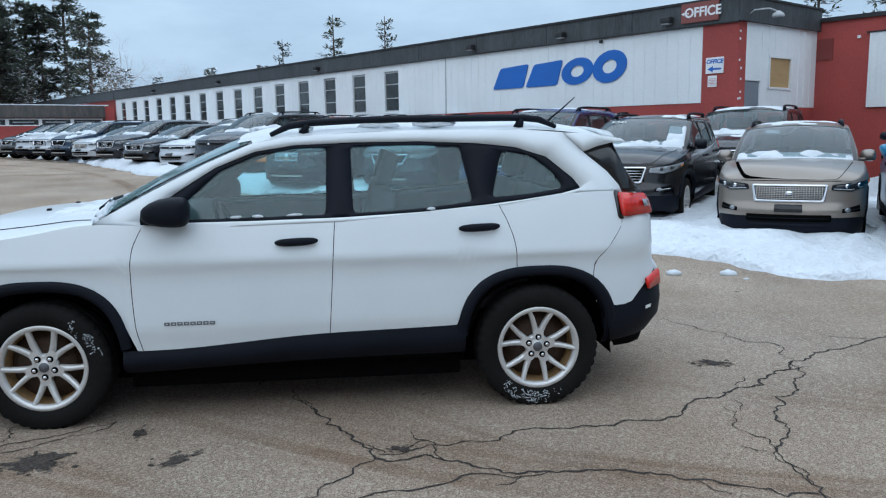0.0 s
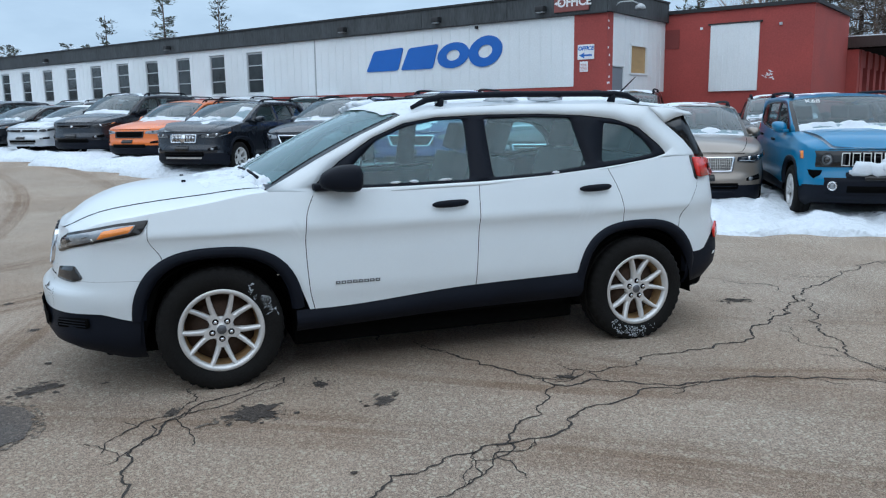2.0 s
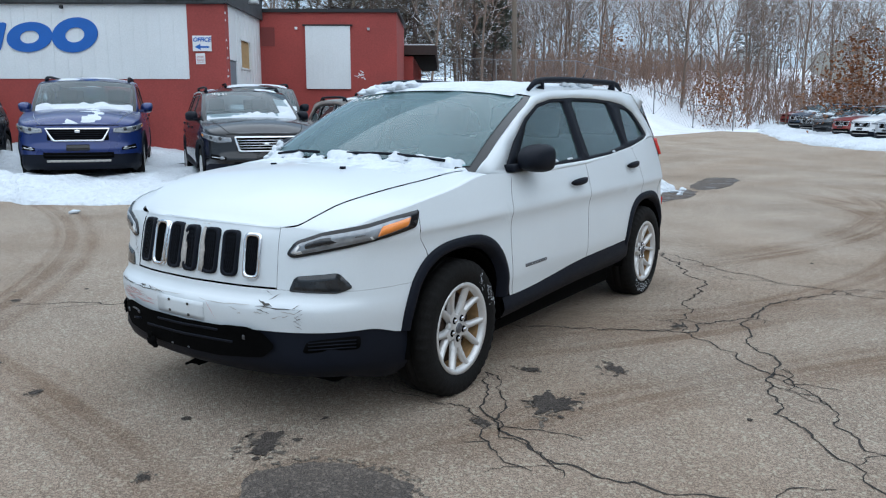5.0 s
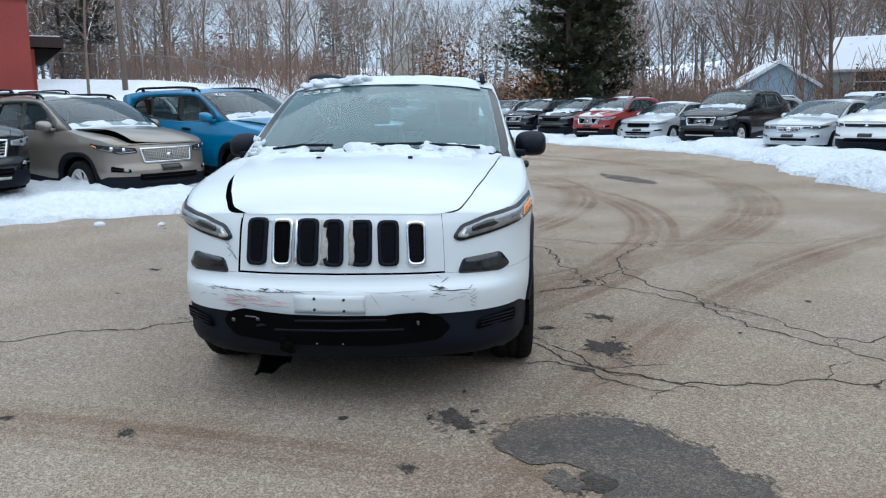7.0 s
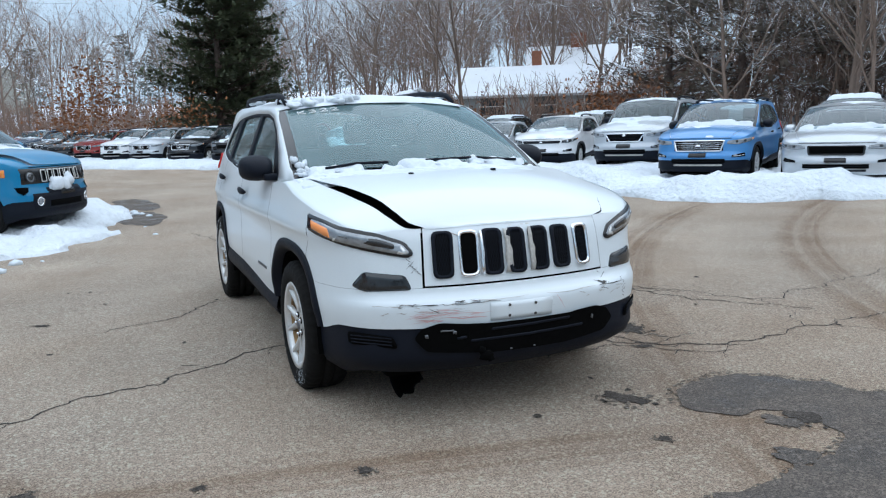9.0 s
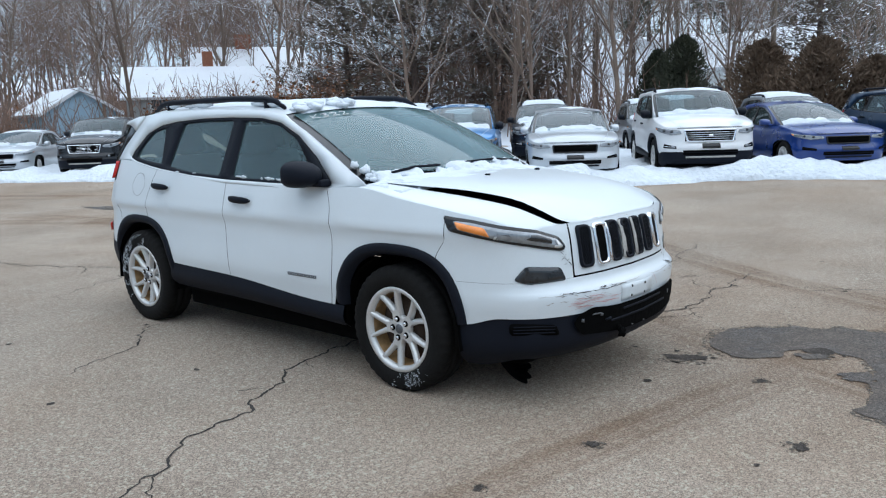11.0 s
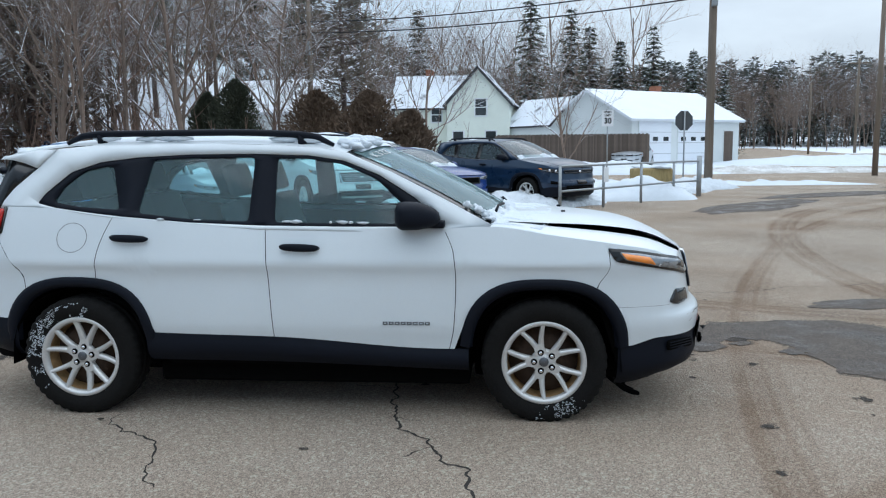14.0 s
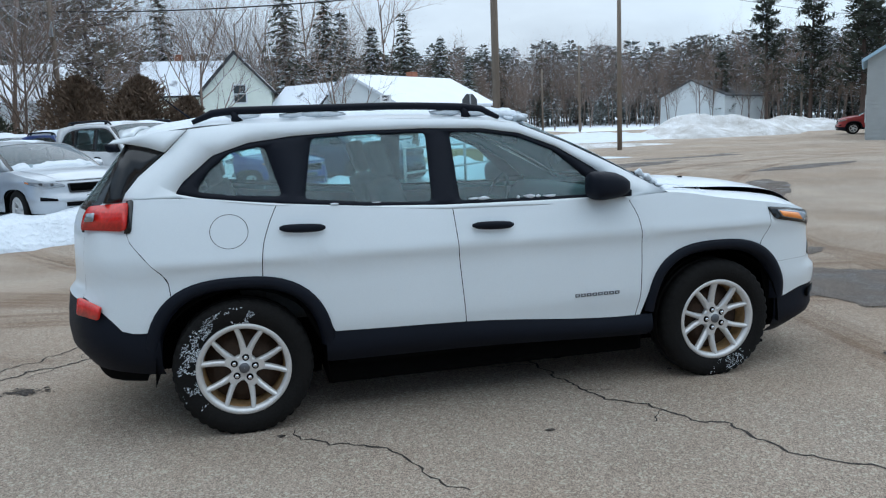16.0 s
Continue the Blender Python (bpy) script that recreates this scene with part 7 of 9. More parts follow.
parked((-2.4, 15.8), HN, "orange", "orange compact crossover with black cladding", dict(WAGON, hub=0.36), "open", snow=(0.7, 0.2, 0.1), mirrors="orange")
parked((-3.9, 18.3), HN, "charcoal", "charcoal large suv with slim black grille", BIG, "slim", snow=(0.4, 0.1, 0.0))
parked((-5.4, 20.2), HN, "silver", "silver sedan with snow on its hood", SEDAN, "slim", False, False, (1, 1, 1))
parked((-7.0, 22.0), HN, "black", "black sedan with open-ring badge grille", SEDAN, "bars", False, False, (0.6, 0.2, 0.1))
for i, (pt, kd, st, lb) in enumerate((("charcoal", WAGON, "bars", "dark grey hatchback"), ("silver", SEDAN, "mesh", "silver sedan with dark oval grille"), ("navy", SUV, "vee", "dark blue suv"), ("silver", SUV, "bars", "silver suv"),
                                      ("silver", SUV, "slim", "silver crossover"), ("black", SUV, "bars", "black suv"), ("grey", SEDAN, "slim", "grey sedan"))):
    k = 2.7 * (i + 1)
    parked((-7.0 - 0.58 * k, 22.0 + 0.81 * k), HN, pt, lb + " parked in the snow", kd, st, kd is SUV, kd is SUV, (1, 0.6, 0.6))
# second row by the wall
for i, (x, y, pt, kd, lb) in enumerate(((7.2, 9.2, "charcoal", BIG, "dark suv with snow on its hood and roof"), (10.6, 7.9, "black", SUV, "black suv with a snowy roof rack"), (5.0, 13.0, "black", SUV, "black suv with a snowy windscreen"), (3.2, 15.5, "grey", SUV, "grey suv with roof rails"),
                                        (1.4, 18.2, "charcoal", SUV, "dark grey suv behind the front row"), (-0.6, 20.6, "silver", SUV, "silver suv with snow on its roof"), (-2.6, 23.0, "red", SUV, "dark red suv behind the front row"), (-4.4, 25.4, "grey", SUV, "grey suv behind the front row"), (-6.2, 27.6, "silver", SUV, "silver suv behind the front row"))):
    parked((x, y), HN, pt, lb, kd, "bars", snow=(1.2, 1.2, 0.8))
parked((13.7, 5.7), (-0.6, -0.8), "white", "white suv with a dark grille and snowy hood", SUV, "vee", snow=(1, 0.8, 0.6))
parked((16.3, 6.1), (-0.6, -0.8), "navy", "dark blue suv with amber side marker", BIG, "bars", snow=(0.6, 0.3, 0.2))
parked((21.0, 7.4), (-0.7, -0.7), "black", "black suv at the end of the row", SUV, "bars", snow=(0.6, 0.6, 0.2))
parked((18.6, 10.2), (-0.6, -0.8), "red", "red sedan at the end of the row", SEDAN, "slim", False, False, (0.6, 0.6, 0.2))
parked((24.6, 8.8), (-0.7, -0.7), "charcoal", "charcoal suv in the back row", SUV, "bars", snow=(0.6, 0.6, 0.2))

HE = (-0.58, 0.81)
EK = dict(target=lot_snow_e, group="parked cars on the far side")
parked((-2.77, -13.75), (-0.74, 0.67), "navy", "navy blue suv with black lower grille", dict(SUV, roof=1.63), "slim", snow=(0.5, 0.1, 0.0), **EK)
parked((-0.15, -12.6), (-0.66, 0.75), "dark_blue", "blue sedan with its front bumper torn off", SEDAN, "open", False, False, (0.6, 0.1, 0.1), **EK)
parked((1.97, -11.2), HE, "white", "white boxy large suv with a smashed headlamp", BIG, "bars", snow=(1.3, 1.2, 0.6), **EK)
parked((3.6, -8.9), HE, "silver", "silver sedan with broken grille and snow on it", SEDAN, "open", False, False, (0.8, 0.3, 0.2), **EK)
parked((6.2, -8.4), (-0.58, 0.815), "sky", "mid blue wagon with silver grille", WAGON, "bars", snow=(0.8, 0.3, 0.1), **EK)
parked((10.4, -9.8), HE, "silver", "pale silver large suv with dark grille and snow", BIG, "vee", snow=(1, 1, 1), **EK)
parked((13.3, -9.2), (-0.7, 0.71), "white", "white wagon with dark grille opening", dict(WAGON, roof=1.5), "slim", snow=(1, 0.6, 0.8), **EK)
parked((15.7, -8.3), (-0.72, 0.69), "silver", "silver sedan with crumpled hood", SEDAN, "kidney", False, False, (1, 0.3, 0.4), **EK)
parked((19.3, -6.9), (-0.75, 0.66), "black", "black pickup truck with snow on its hood", PICKUP, "bars", rails=False, snow=(1, 0.4, 0.1), **EK)
HF = (-0.78, 0.63)
for x, y, pt, kd, st, lb in ((22.0, -5.5, "silver", SEDAN, "open", "pale grey car with its nose stripped"), (24.7, -4.1, "red", SUV, "bars", "dark red crossover"), (27.8, -2.9, "black", SUV, "open", "black suv with missing grille"),
                             (30.9, -1.4, "black", SUV, "bars", "black suv with fog lamps"), (33.8, 0.07, "silver", SUV, "bars", "silver suv"), (36.3, 1.3, "white", SUV, "bars", "pale silver crossover"),
                             (40.2, 2.6, "red", SUV, "bars", "red suv"), (43.2, 4.0, "black", SEDAN, "slim", "black sedan"), (46.4, 5.2, "black", SUV, "bars", "black suv"), (49.5, 6.4, "navy", SUV, "bars", "dark blue suv"), (52.6, 7.5, "red", SEDAN, "slim", "red sedan")):
    parked((x, y), HF, pt, lb + " in the far row", kd, st, kd is not SEDAN, kd is SUV, (1, 0.8, 0.5), **EK)
# snow-covered cars behind the far side row
for x, y, pt, kd, lb in ((7.4, -13.6, "charcoal", SUV, "dark suv under snow"), (8.6, -11.0, "black", SEDAN, "black sedan behind the blue wagon"), (13.4, -14.2, "white", BIG, "white van-like suv under thick snow"), (16.8, -14.0, "black", SUV, "dark suv under thick snow"),
                         (20.2, -14.4, "charcoal", SUV, "dark car under thick snow"), (24.5, -12.6, "charcoal", SUV, "dark suv under snow"), (28.0, -10.0, "silver", WAGON, "silver wagon under snow"), (4.0, -15.6, "dark_blue", SUV, "blue suv with a snowy hood"),
                         (6.0, -17.4, "grey", SUV, "grey suv under snow"), (1.6, -16.6, "grey", SUV, "grey suv under snow")):
    parked((x, y), HE, pt, lb, kd, "bars", snow=(3, 6, 2), **EK)
tagged(part("car_snow", lot_snow_n, snow_mat), "patches of snow on the parked cars", "snow", kind="stuff")
tagged(part("car_snow", lot_snow_e, snow_mat), "patches of snow on the parked cars", "snow", kind="stuff")

# ---- trees ----
bark = snow_topped(surface("grey_brown_bark", (0.225, 0.165, 0.13), 0.9, var=0.35, fine=18, coarse=3, bump=0.6, stretch=(1, 1, 0.3), random=0.25), 0.40, scale=2.0)
snowy_bark = snow_topped(surface("snow_lined_twigs", (0.26, 0.19, 0.15), 0.9, var=0.35, fine=18, coarse=3, random=0.2), 0.62, scale=2.0)
red_bark = snow_topped(surface("reddish_twig_bark", (0.30, 0.18, 0.13), 0.9, var=0.35, fine=18, coarse=3, random=0.25), 0.33, scale=2.0)
needle = snow_topped(surface("pine_needles", (0.085, 0.098, 0.066), 0.85, var=0.45, fine=9, coarse=1.2, random=0.25), 0.12, scale=2.5)
green_needle = surface("green_pine_needles", (0.10, 0.118, 0.062), 0.85, var=0.5, fine=4, coarse=0.8, tint=(0.052, 0.06, 0.034))
hemlock_needle = snow_topped(surface("brown_green_hemlock", (0.2, 0.165, 0.125), 0.9, var=0.45, fine=5, coarse=0.7, tint=(0.13, 0.108, 0.084)), 0.42, scale=2.0)
cedar = snow_topped(surface("brown_cedar_foliage", (0.13, 0.085, 0.055), 0.9, var=0.4, fine=12, coarse=2), 0.08, scale=5)
cedar_green = snow_topped(surface("green_cedar_foliage", (0.06, 0.066, 0.042), 0.9, var=0.4, fine=12, coarse=2), 0.08, scale=5)
dry_leaf = surface("dry_oak_leaves", (0.26, 0.1, 0.035), 0.85, var=0.4, fine=10, coarse=2, random=0.2)
trunk_brown = surface("pine_bark", (0.12, 0.085, 0.07), 0.95, var=0.4, fine=14, coarse=3, bump=0.6)


class Soup:
    """Vertices and faces gathered for one mesh."""
    def __init__(self):
        self.v, self.f = [], []

    def limb(self, pts, radii, sides):
        base = len(self.v)
        n = len(pts)
        for i, p in enumerate(pts):
            d = (pts[min(i + 1, n - 1)] - pts[max(i - 1, 0)]).normalized()
            a = d.orthogonal().normalized()
            b = d.cross(a)
            for k in range(sides):
                t = 2 * math.pi * k / sides
                self.v.append(p + radii[i] * (math.cos(t) * a + math.sin(t) * b))
        for i in range(n - 1):
            for k in range(sides):
                p, q = base + i * sides, base + (i + 1) * sides
                self.f.append((p + k, p + (k + 1) % sides, q + (k + 1) % sides, q + k))

    def blade(self, p, d, length, width, up):
        s = d.cross(up)
        s = s.normalized() * width if s.length > 1e-4 else Vector((width, 0, 0))
        b = len(self.v)
        self.v += [p - s * 0.5, p + d * length * 0.5 - s, p + d * length, p + d * length * 0.5 + s]
        self.f.append((b, b + 1, b + 2, b + 3))

    def mesh(self, name, mt, smooth=True):
        me = bpy.data.meshes.new(name)
        me.from_pydata([tuple(v) for v in self.v], [], self.f)
        if smooth:
            me.polygons.foreach_set("use_smooth", [True] * len(me.polygons))
        me.materials.append(mt)
        me.update()
        return me


def turned(d, angle, around, rg):
    side = d.orthogonal().normalized()
    side.rotate(Matrix.Rotation(around, 3, d))
    e = d.copy()
    e.rotate(Matrix.Rotation(angle, 3, side))
    return e.normalized()


def bare_tree(seed, height, spread=0.55, levels=5, trunk=0.14, first=0.35, upright=0.25):
    """Trunk and limbs of a leafless tree, as two meshes."""
    rg = random.Random(seed)
    wood, twigs = Soup(), Soup()

    def grow(p, d, length, r, level):
        pts, rad, q = [p], [r], p
        n = 4 if level < 2 else 1 if level == levels else 2
        dd = d
        for i in range(n):
            dd = (dd + Vector((rg.uniform(-1, 1), rg.uniform(-1, 1), rg.uniform(-0.5, 0.9))) * (0.09 if level == 0 else 0.2) + Vector((0, 0, upright * 0.15 * level))).normalized()
            q = q + dd * length / n
            pts.append(q)
            rad.append(r * lerp(1, 0.45, (i + 1) / n))
        (wood if level < 2 else twigs).limb(pts, rad, 6 if level == 0 else 4 if level < 2 else 3)
        if level >= levels:
            return
        kids = {0: 10, 1: 5, 2: 4, 3: 3}[level]
        for k in range(kids):
            t = lerp(first, 1.0, (k + rg.random()) / kids) if level == 0 else lerp(0.25, 1.0, (k + rg.random()) / kids)
            i = min(int(t * n), n - 1)
            at = pts[i].lerp(pts[i + 1], t * n - i)
            grow(at, turned(dd if level else Vector((0, 0, 1)), rg.uniform(0.45, 1.0) * (1.15 if level == 0 else 1.0), rg.uniform(0, 6.283), rg), length * rg.uniform(0.42, 0.66) * (spread / 0.55 if level == 0 else 1), r * lerp(0.55, 0.35, t), level + 1)
    grow(Vector((0, 0, -0.3)), Vector((0, 0, 1)), height * 0.82, trunk, 0)
    return wood, twigs


def pine(seed, height, bare=0.3, reach=2.2, whorls=16, boughs=6, tufts=11, size=1.0):
    """A ragged white pine: trunk and layered boughs of needle tufts."""
    rg = random.Random(seed)
    wood, leaf = Soup(), Soup()
    top = Vector((rg.uniform(-0.3, 0.3), rg.uniform(-0.3, 0.3), height))
    wood.limb([Vector((0, 0, -0.3)), top * 0.5, top], [0.2, 0.13, 0.03], 7)
    for i in range(whorls):
        t = lerp(bare, 0.99, (i + rg.uniform(-0.3, 0.3)) / whorls)
        base = top * max(0.05, t)
        for k in range(rg.randint(boughs - 2, boughs)):
            a = rg.uniform(0, 6.283)
            ln = reach * (1.08 - t) ** 0.6 * rg.uniform(0.45, 1.15)
            d = Vector((math.cos(a), math.sin(a), rg.uniform(-0.1, 0.35)))
            tip = base + d * ln + Vector((0, 0, 0.12 * ln))
            mid = base.lerp(tip, 0.5) + Vector((0, 0, -0.08 * ln))
            wood.limb([base, mid, tip], [0.03, 0.02, 0.008], 3)
            for j in range(tufts):
                u = lerp(0.3, 1.05, rg.random())
                c = base.lerp(tip, u) + Vector((rg.gauss(0, 0.16), rg.gauss(0, 0.16), rg.gauss(0.02, 0.08)))
                for b in range(2):
                    leaf.blade(c, Vector((rg.uniform(-1, 1) + d.x, rg.uniform(-1, 1) + d.y, rg.uniform(-0.3, 0.6))).normalized(), rg.uniform(0.3, 0.58) * size, rg.uniform(0.07, 0.14) * size, Vector((0, 0, 1)))
    return wood, leaf


def spruce(seed, height, reach=1.6, whorls=24):
    """A dark narrow spruce with drooping boughs."""
    rg = random.Random(seed)
    wood, leaf = Soup(), Soup()
    wood.limb([Vector((0, 0, -0.3)), Vector((0, 0, height))], [0.16, 0.02], 6)
    for i in range(whorls):
        t = lerp(0.06, 0.985, i / (whorls - 1))
        ln0 = reach * (1 - t) ** 0.85 + 0.12
        for k in range(11):
            a = 6.283 * (k + rg.random()) / 11
            ln = ln0 * rg.uniform(0.7, 1.15)
            d = Vector((math.cos(a), math.sin(a), -0.22)).normalized()
            base = Vector((0, 0, t * height + rg.uniform(-0.1, 0.1)))
            for j in range(max(3, int(ln * 11))):
                c = base + d * ln * (j + rg.random()) / max(3, int(ln * 11)) + Vector((0, 0, -0.05))
                side = Vector((-d.y, d.x, 0)) * rg.choice((-1, 1))
                leaf.blade(c, (d * 0.7 + side * rg.uniform(0.1, 0.9) + Vector((0, 0, rg.uniform(-0.4, 0.1)))).normalized(), rg.uniform(0.28, 0.5), rg.uniform(0.09, 0.16), Vector((0, 0, 1)))
    return wood, leaf


def cedar_shrub(seed, height, reach):
    rg = random.Random(seed)
    wood, leaf = Soup(), Soup()
    wood.limb([Vector((0, 0, -0.2)), Vector((0, 0, height * 0.9))], [0.1, 0.02], 5)
    for i in range(11000):
        t = rg.random() ** 0.8
        a = rg.uniform(0, 6.283)
        rim = reach * (1 - t) ** 0.6 * (0.85 + 0.95 * noise.noise(Vector((math.cos(a) * 1.5, math.sin(a) * 1.5, t * 4 + seed))))
        r = rim * rg.uniform(0.3, 1.3)
        p = Vector((r * math.cos(a), r * math.sin(a), t * height))
        leaf.blade(p, Vector((math.cos(a) * 0.5 + rg.gauss(0, 0.4), math.sin(a) * 0.5 + rg.gauss(0, 0.4), rg.uniform(0.2, 1))).normalized(), rg.uniform(0.1, 0.3), rg.uniform(0.02, 0.045), Vector((rg.uniform(-1, 1), rg.uniform(-1, 1), 0.2)))
    return wood, leaf


def tree_kind(name, pair, mats, label, parts=("trunk", "crown")):
    return name, [(p, s.mesh(name + "_" + p, m)) for p, s, m in zip(parts, pair, mats)], label


BARE = [tree_kind("bare_tree", bare_tree(i, h, sp, 4, tr, fi), (bark, (bark, snowy_bark, snowy_bark, red_bark, snowy_bark)[i]), lb) for i, (h, sp, tr, fi, lb) in enumerate((
    (11, 0.46, 0.085, 0.2, "tall leafless tree with thin grey branches"), (12, 0.55, 0.12, 0.2, "leafless tree with snow on its boughs"), (9, 0.65, 0.08, 0.15, "leafless spreading tree with reddish twigs"), (13, 0.45, 0.095, 0.25, "tall slender leafless tree"), (7, 0.7, 0.10, 0.15, "small leafless tree with dense twigs")))]
PINES = [tree_kind("pine_tree", pine(20 + i, h, b, r, w, 7, 20, 1.05), (trunk_brown, needle), "dark ragged pine dusted with snow") for i, (h, b, r, w) in enumerate(((12, 0.22, 2.4, 20), (14, 0.3, 2.3, 20), (11, 0.1, 2.7, 22)))]
THIN_PINES = [tree_kind("pine_tree", pine(25 + i, h, 0.3, r, 15, 6, 9, 0.95), (trunk_brown, needle), "thin ragged pine with gaps between its boughs") for i, (h, r) in enumerate(((12, 2.2), (14, 2.1)))]
SPRUCE = [tree_kind("spruce_tree", spruce(40 + i, h, r, 28), (trunk_brown, needle), "narrow dark spruce with drooping snowy boughs") for i, (h, r) in enumerate(((11, 2.5), (9, 2.2)))]


def plant(kind, x, y, scale, turn, group, z=None):
    name, meshes, label = kind
    m = pose(x, y, ground_z(x, y) if z is None else z, 0, 0, turn) @ Matrix.Scale(scale, 4)
    root = empty(name, m, label=label, category="tree", group=group)
    for p, me in meshes:
        share(p, me, root)
    return root


rng = random.Random(77)
EAST, SOUTH, NORTH = "woods behind the far row", "woods beyond the road", "trees behind the workshop"
# woods to the east and south-east
for i in range(120):
    t = rng.random()
    a = radians(lerp(-58, 32, t))
    r = rng.uniform(0, 1) ** 0.8 * 42 + (54 if a > radians(-12) else 36 if a > radians(-40) else 28)
    x, y = -3 + r * math.cos(a), r * math.sin(a)
    if x < 12 and y > -27:
        continue
    k = rng.random()
    kind = BARE[rng.randrange(4)] if k < 0.9 else PINES[rng.randrange(2)]
    if math.hypot(x - 42, y + 5) < 5:
        continue
    if kind in PINES:
        kind = BARE[1]
    plant(kind, x, y, rng.uniform(0.75, 1.15), rng.uniform(0, 360), EAST)
# dense stand right of the ranch house, with dark pines and reddish brush
for i in range(34):
    t = rng.random()
    x, y = lerp(30, 8, t) + rng.gauss(0, 3), lerp(-30, -40, t) + rng.gauss(0, 4)
    plant(rng.choice((BARE[2], BARE[1], BARE[4], BARE[2], BARE[4], BARE[0], BARE[1])), x, y, rng.uniform(0.7, 1.1), rng.uniform(0, 360), SOUTH)
BIG_PINE = tree_kind("pine_tree", pine(91, 13, 0.05, 3.9, 30, 10, 54, 0.8), (trunk_brown, green_needle), "broad dense dark green pine behind the parked cars")
plant(BIG_PINE, 42.0, -4.7, 1.08, 20, EAST)
plant(BIG_PINE, 44.5, -6.6, 0.9, 150, EAST)
HEMLOCK = tree_kind("hemlock_tree", pine(93, 13, 0.04, 4.2, 28, 8, 22, 0.8), (trunk_brown, hemlock_needle), "broad brown-green hemlock with snow on its boughs")
for x, y, k, a in ((24.0, -26.5, 1.05, 10), (28.0, -25.5, 0.95, 80), (21.0, -30.0, 1.1, 200), (8.5, -40.5, 1.0, 40)):
    plant(HEMLOCK, x, y, k, a, SOUTH)
for x, y, s in ((38.0, 27.5, 0.85), (44, 25, 0.9), (42, 30, 1.0), (48, 29, 0.95), (39, 33, 1.0), (34, 31, 1.0), (46, 34, 1.0)):
    plant(rng.choice((HEMLOCK, HEMLOCK, PINES[0])), x, y, s * rng.uniform(0.85, 1.1), rng.uniform(0, 360), EAST)
for i in range(26):
    plant(BARE[rng.randrange(4)], rng.uniform(30, 62), rng.uniform(20, 42), rng.uniform(0.8, 1.1), rng.uniform(0, 360), EAST)
# trees over the workshop roof
for x, y, k, s in ((-4.5, 52, 1, 0.54), (-0.9, 50, 0, 0.74), (2.5, 51, 1, 0.64), (-12, 66, 0, 0.56), (14, 44, 0, 0.6), (20, 36, 1, 0.7), (24, 34, 0, 0.8), (27, 33, 1, 0.75), (30, 30, 0, 0.85)):
    plant(THIN_PINES[k], x, y, s, rng.uniform(0, 360), NORTH)
for i in range(24):
    plant(rng.choice(PINES), rng.uniform(-42, -21), rng.uniform(60, 80), rng.uniform(0.95, 1.3), rng.uniform(0, 360), NORTH)
for i in range(14):
    plant(BARE[rng.randrange(4)], rng.uniform(-46, -14), rng.uniform(64, 80), rng.uniform(0.5, 0.8), rng.uniform(0, 360), NORTH)
# south: spruces behind the garage, wooded hill, pines to the south-west
for x, y, k, s in ((-2.5, -57, 0, 1.15), (-5.6, -57.5, 0, 1.05), (-9.7, -60.6, 1, 1.05), (-12.3, -60.5, 0, 0.95), (-15.4, -60.4, 1, 0.95), (-18.5, -63, 1, 0.8), (-7.4, -62, 1, 1.2), (6.5, -60, 0, 1.1)):
    plant(SPRUCE[k], x, y, s, rng.uniform(0, 360), SOUTH)
for i in range(44):
    t = rng.random()
    x, y = lerp(30, -10, t) + rng.gauss(0, 3), -52 - 18 * rng.random()
    plant(rng.choice((BARE[0], BARE[2], BARE[3], BARE[2])), x, y, rng.uniform(0.8, 1.15), rng.uniform(0, 360), SOUTH)
for i in range(9):
    plant(rng.choice(PINES[:2]), rng.uniform(10, 36), rng.uniform(-66, -48), rng.uniform(0.9, 1.2), rng.uniform(0, 360), SOUTH)
for i in range(70):
    t = i / 70
    x, y = lerp(-16, -74, t) + rng.gauss(0, 3), lerp(-104, -66, t) - 16 * rng.random()
    plant(rng.choice((BARE[0], BARE[3], BARE[1], BARE[2], PINES[2])), x, y, rng.uniform(0.6, 0.95), rng.uniform(0, 360), SOUTH)
for i in range(15):
    plant(rng.choice(PINES[:2]), rng.uniform(-86, -46), rng.uniform(-72, -52), rng.uniform(1.0, 1.4), rng.uniform(0, 360), SOUTH)
# single trees
plant(BARE[1], 16.5, -24.5, 1.05, 40, SOUTH)
plant(BARE[2], 18.5, -27.5, 1.2, 75, SOUTH)
plant(BARE[2], 13.5, -28.5, 1.15, 160, SOUTH)
plant(BARE[4], 20.5, -22.5, 1.1, 220, SOUTH)
plant(BARE[1], 12.0, -26.0, 1.05, 200, SOUTH)
plant(BARE[4], 2.9, -30.5, 0.85, 10, SOUTH)
plant(BARE[4], -3.9, -36.0, 0.75, 120, SOUTH)
for x, y, h, r, mt, sd in ((11.8, -31.5, 4.6, 1.6, cedar_green, 3), (13.6, -32.5, 3.9, 1.4, cedar_green, 4), (7.2, -28.6, 3.9, 2.0, cedar, 5), (4.9, -28.2, 3.8, 2.1, cedar, 6), (3.2, -28.8, 3.0, 1.6, cedar, 7)):
    kind = tree_kind("cedar_shrub", cedar_shrub(sd, h, r), (trunk_brown, mt), "dense brown-green cedar shrub by the road")
    plant(kind, x, y, 1.0, sd * 50, "cedars by the road")

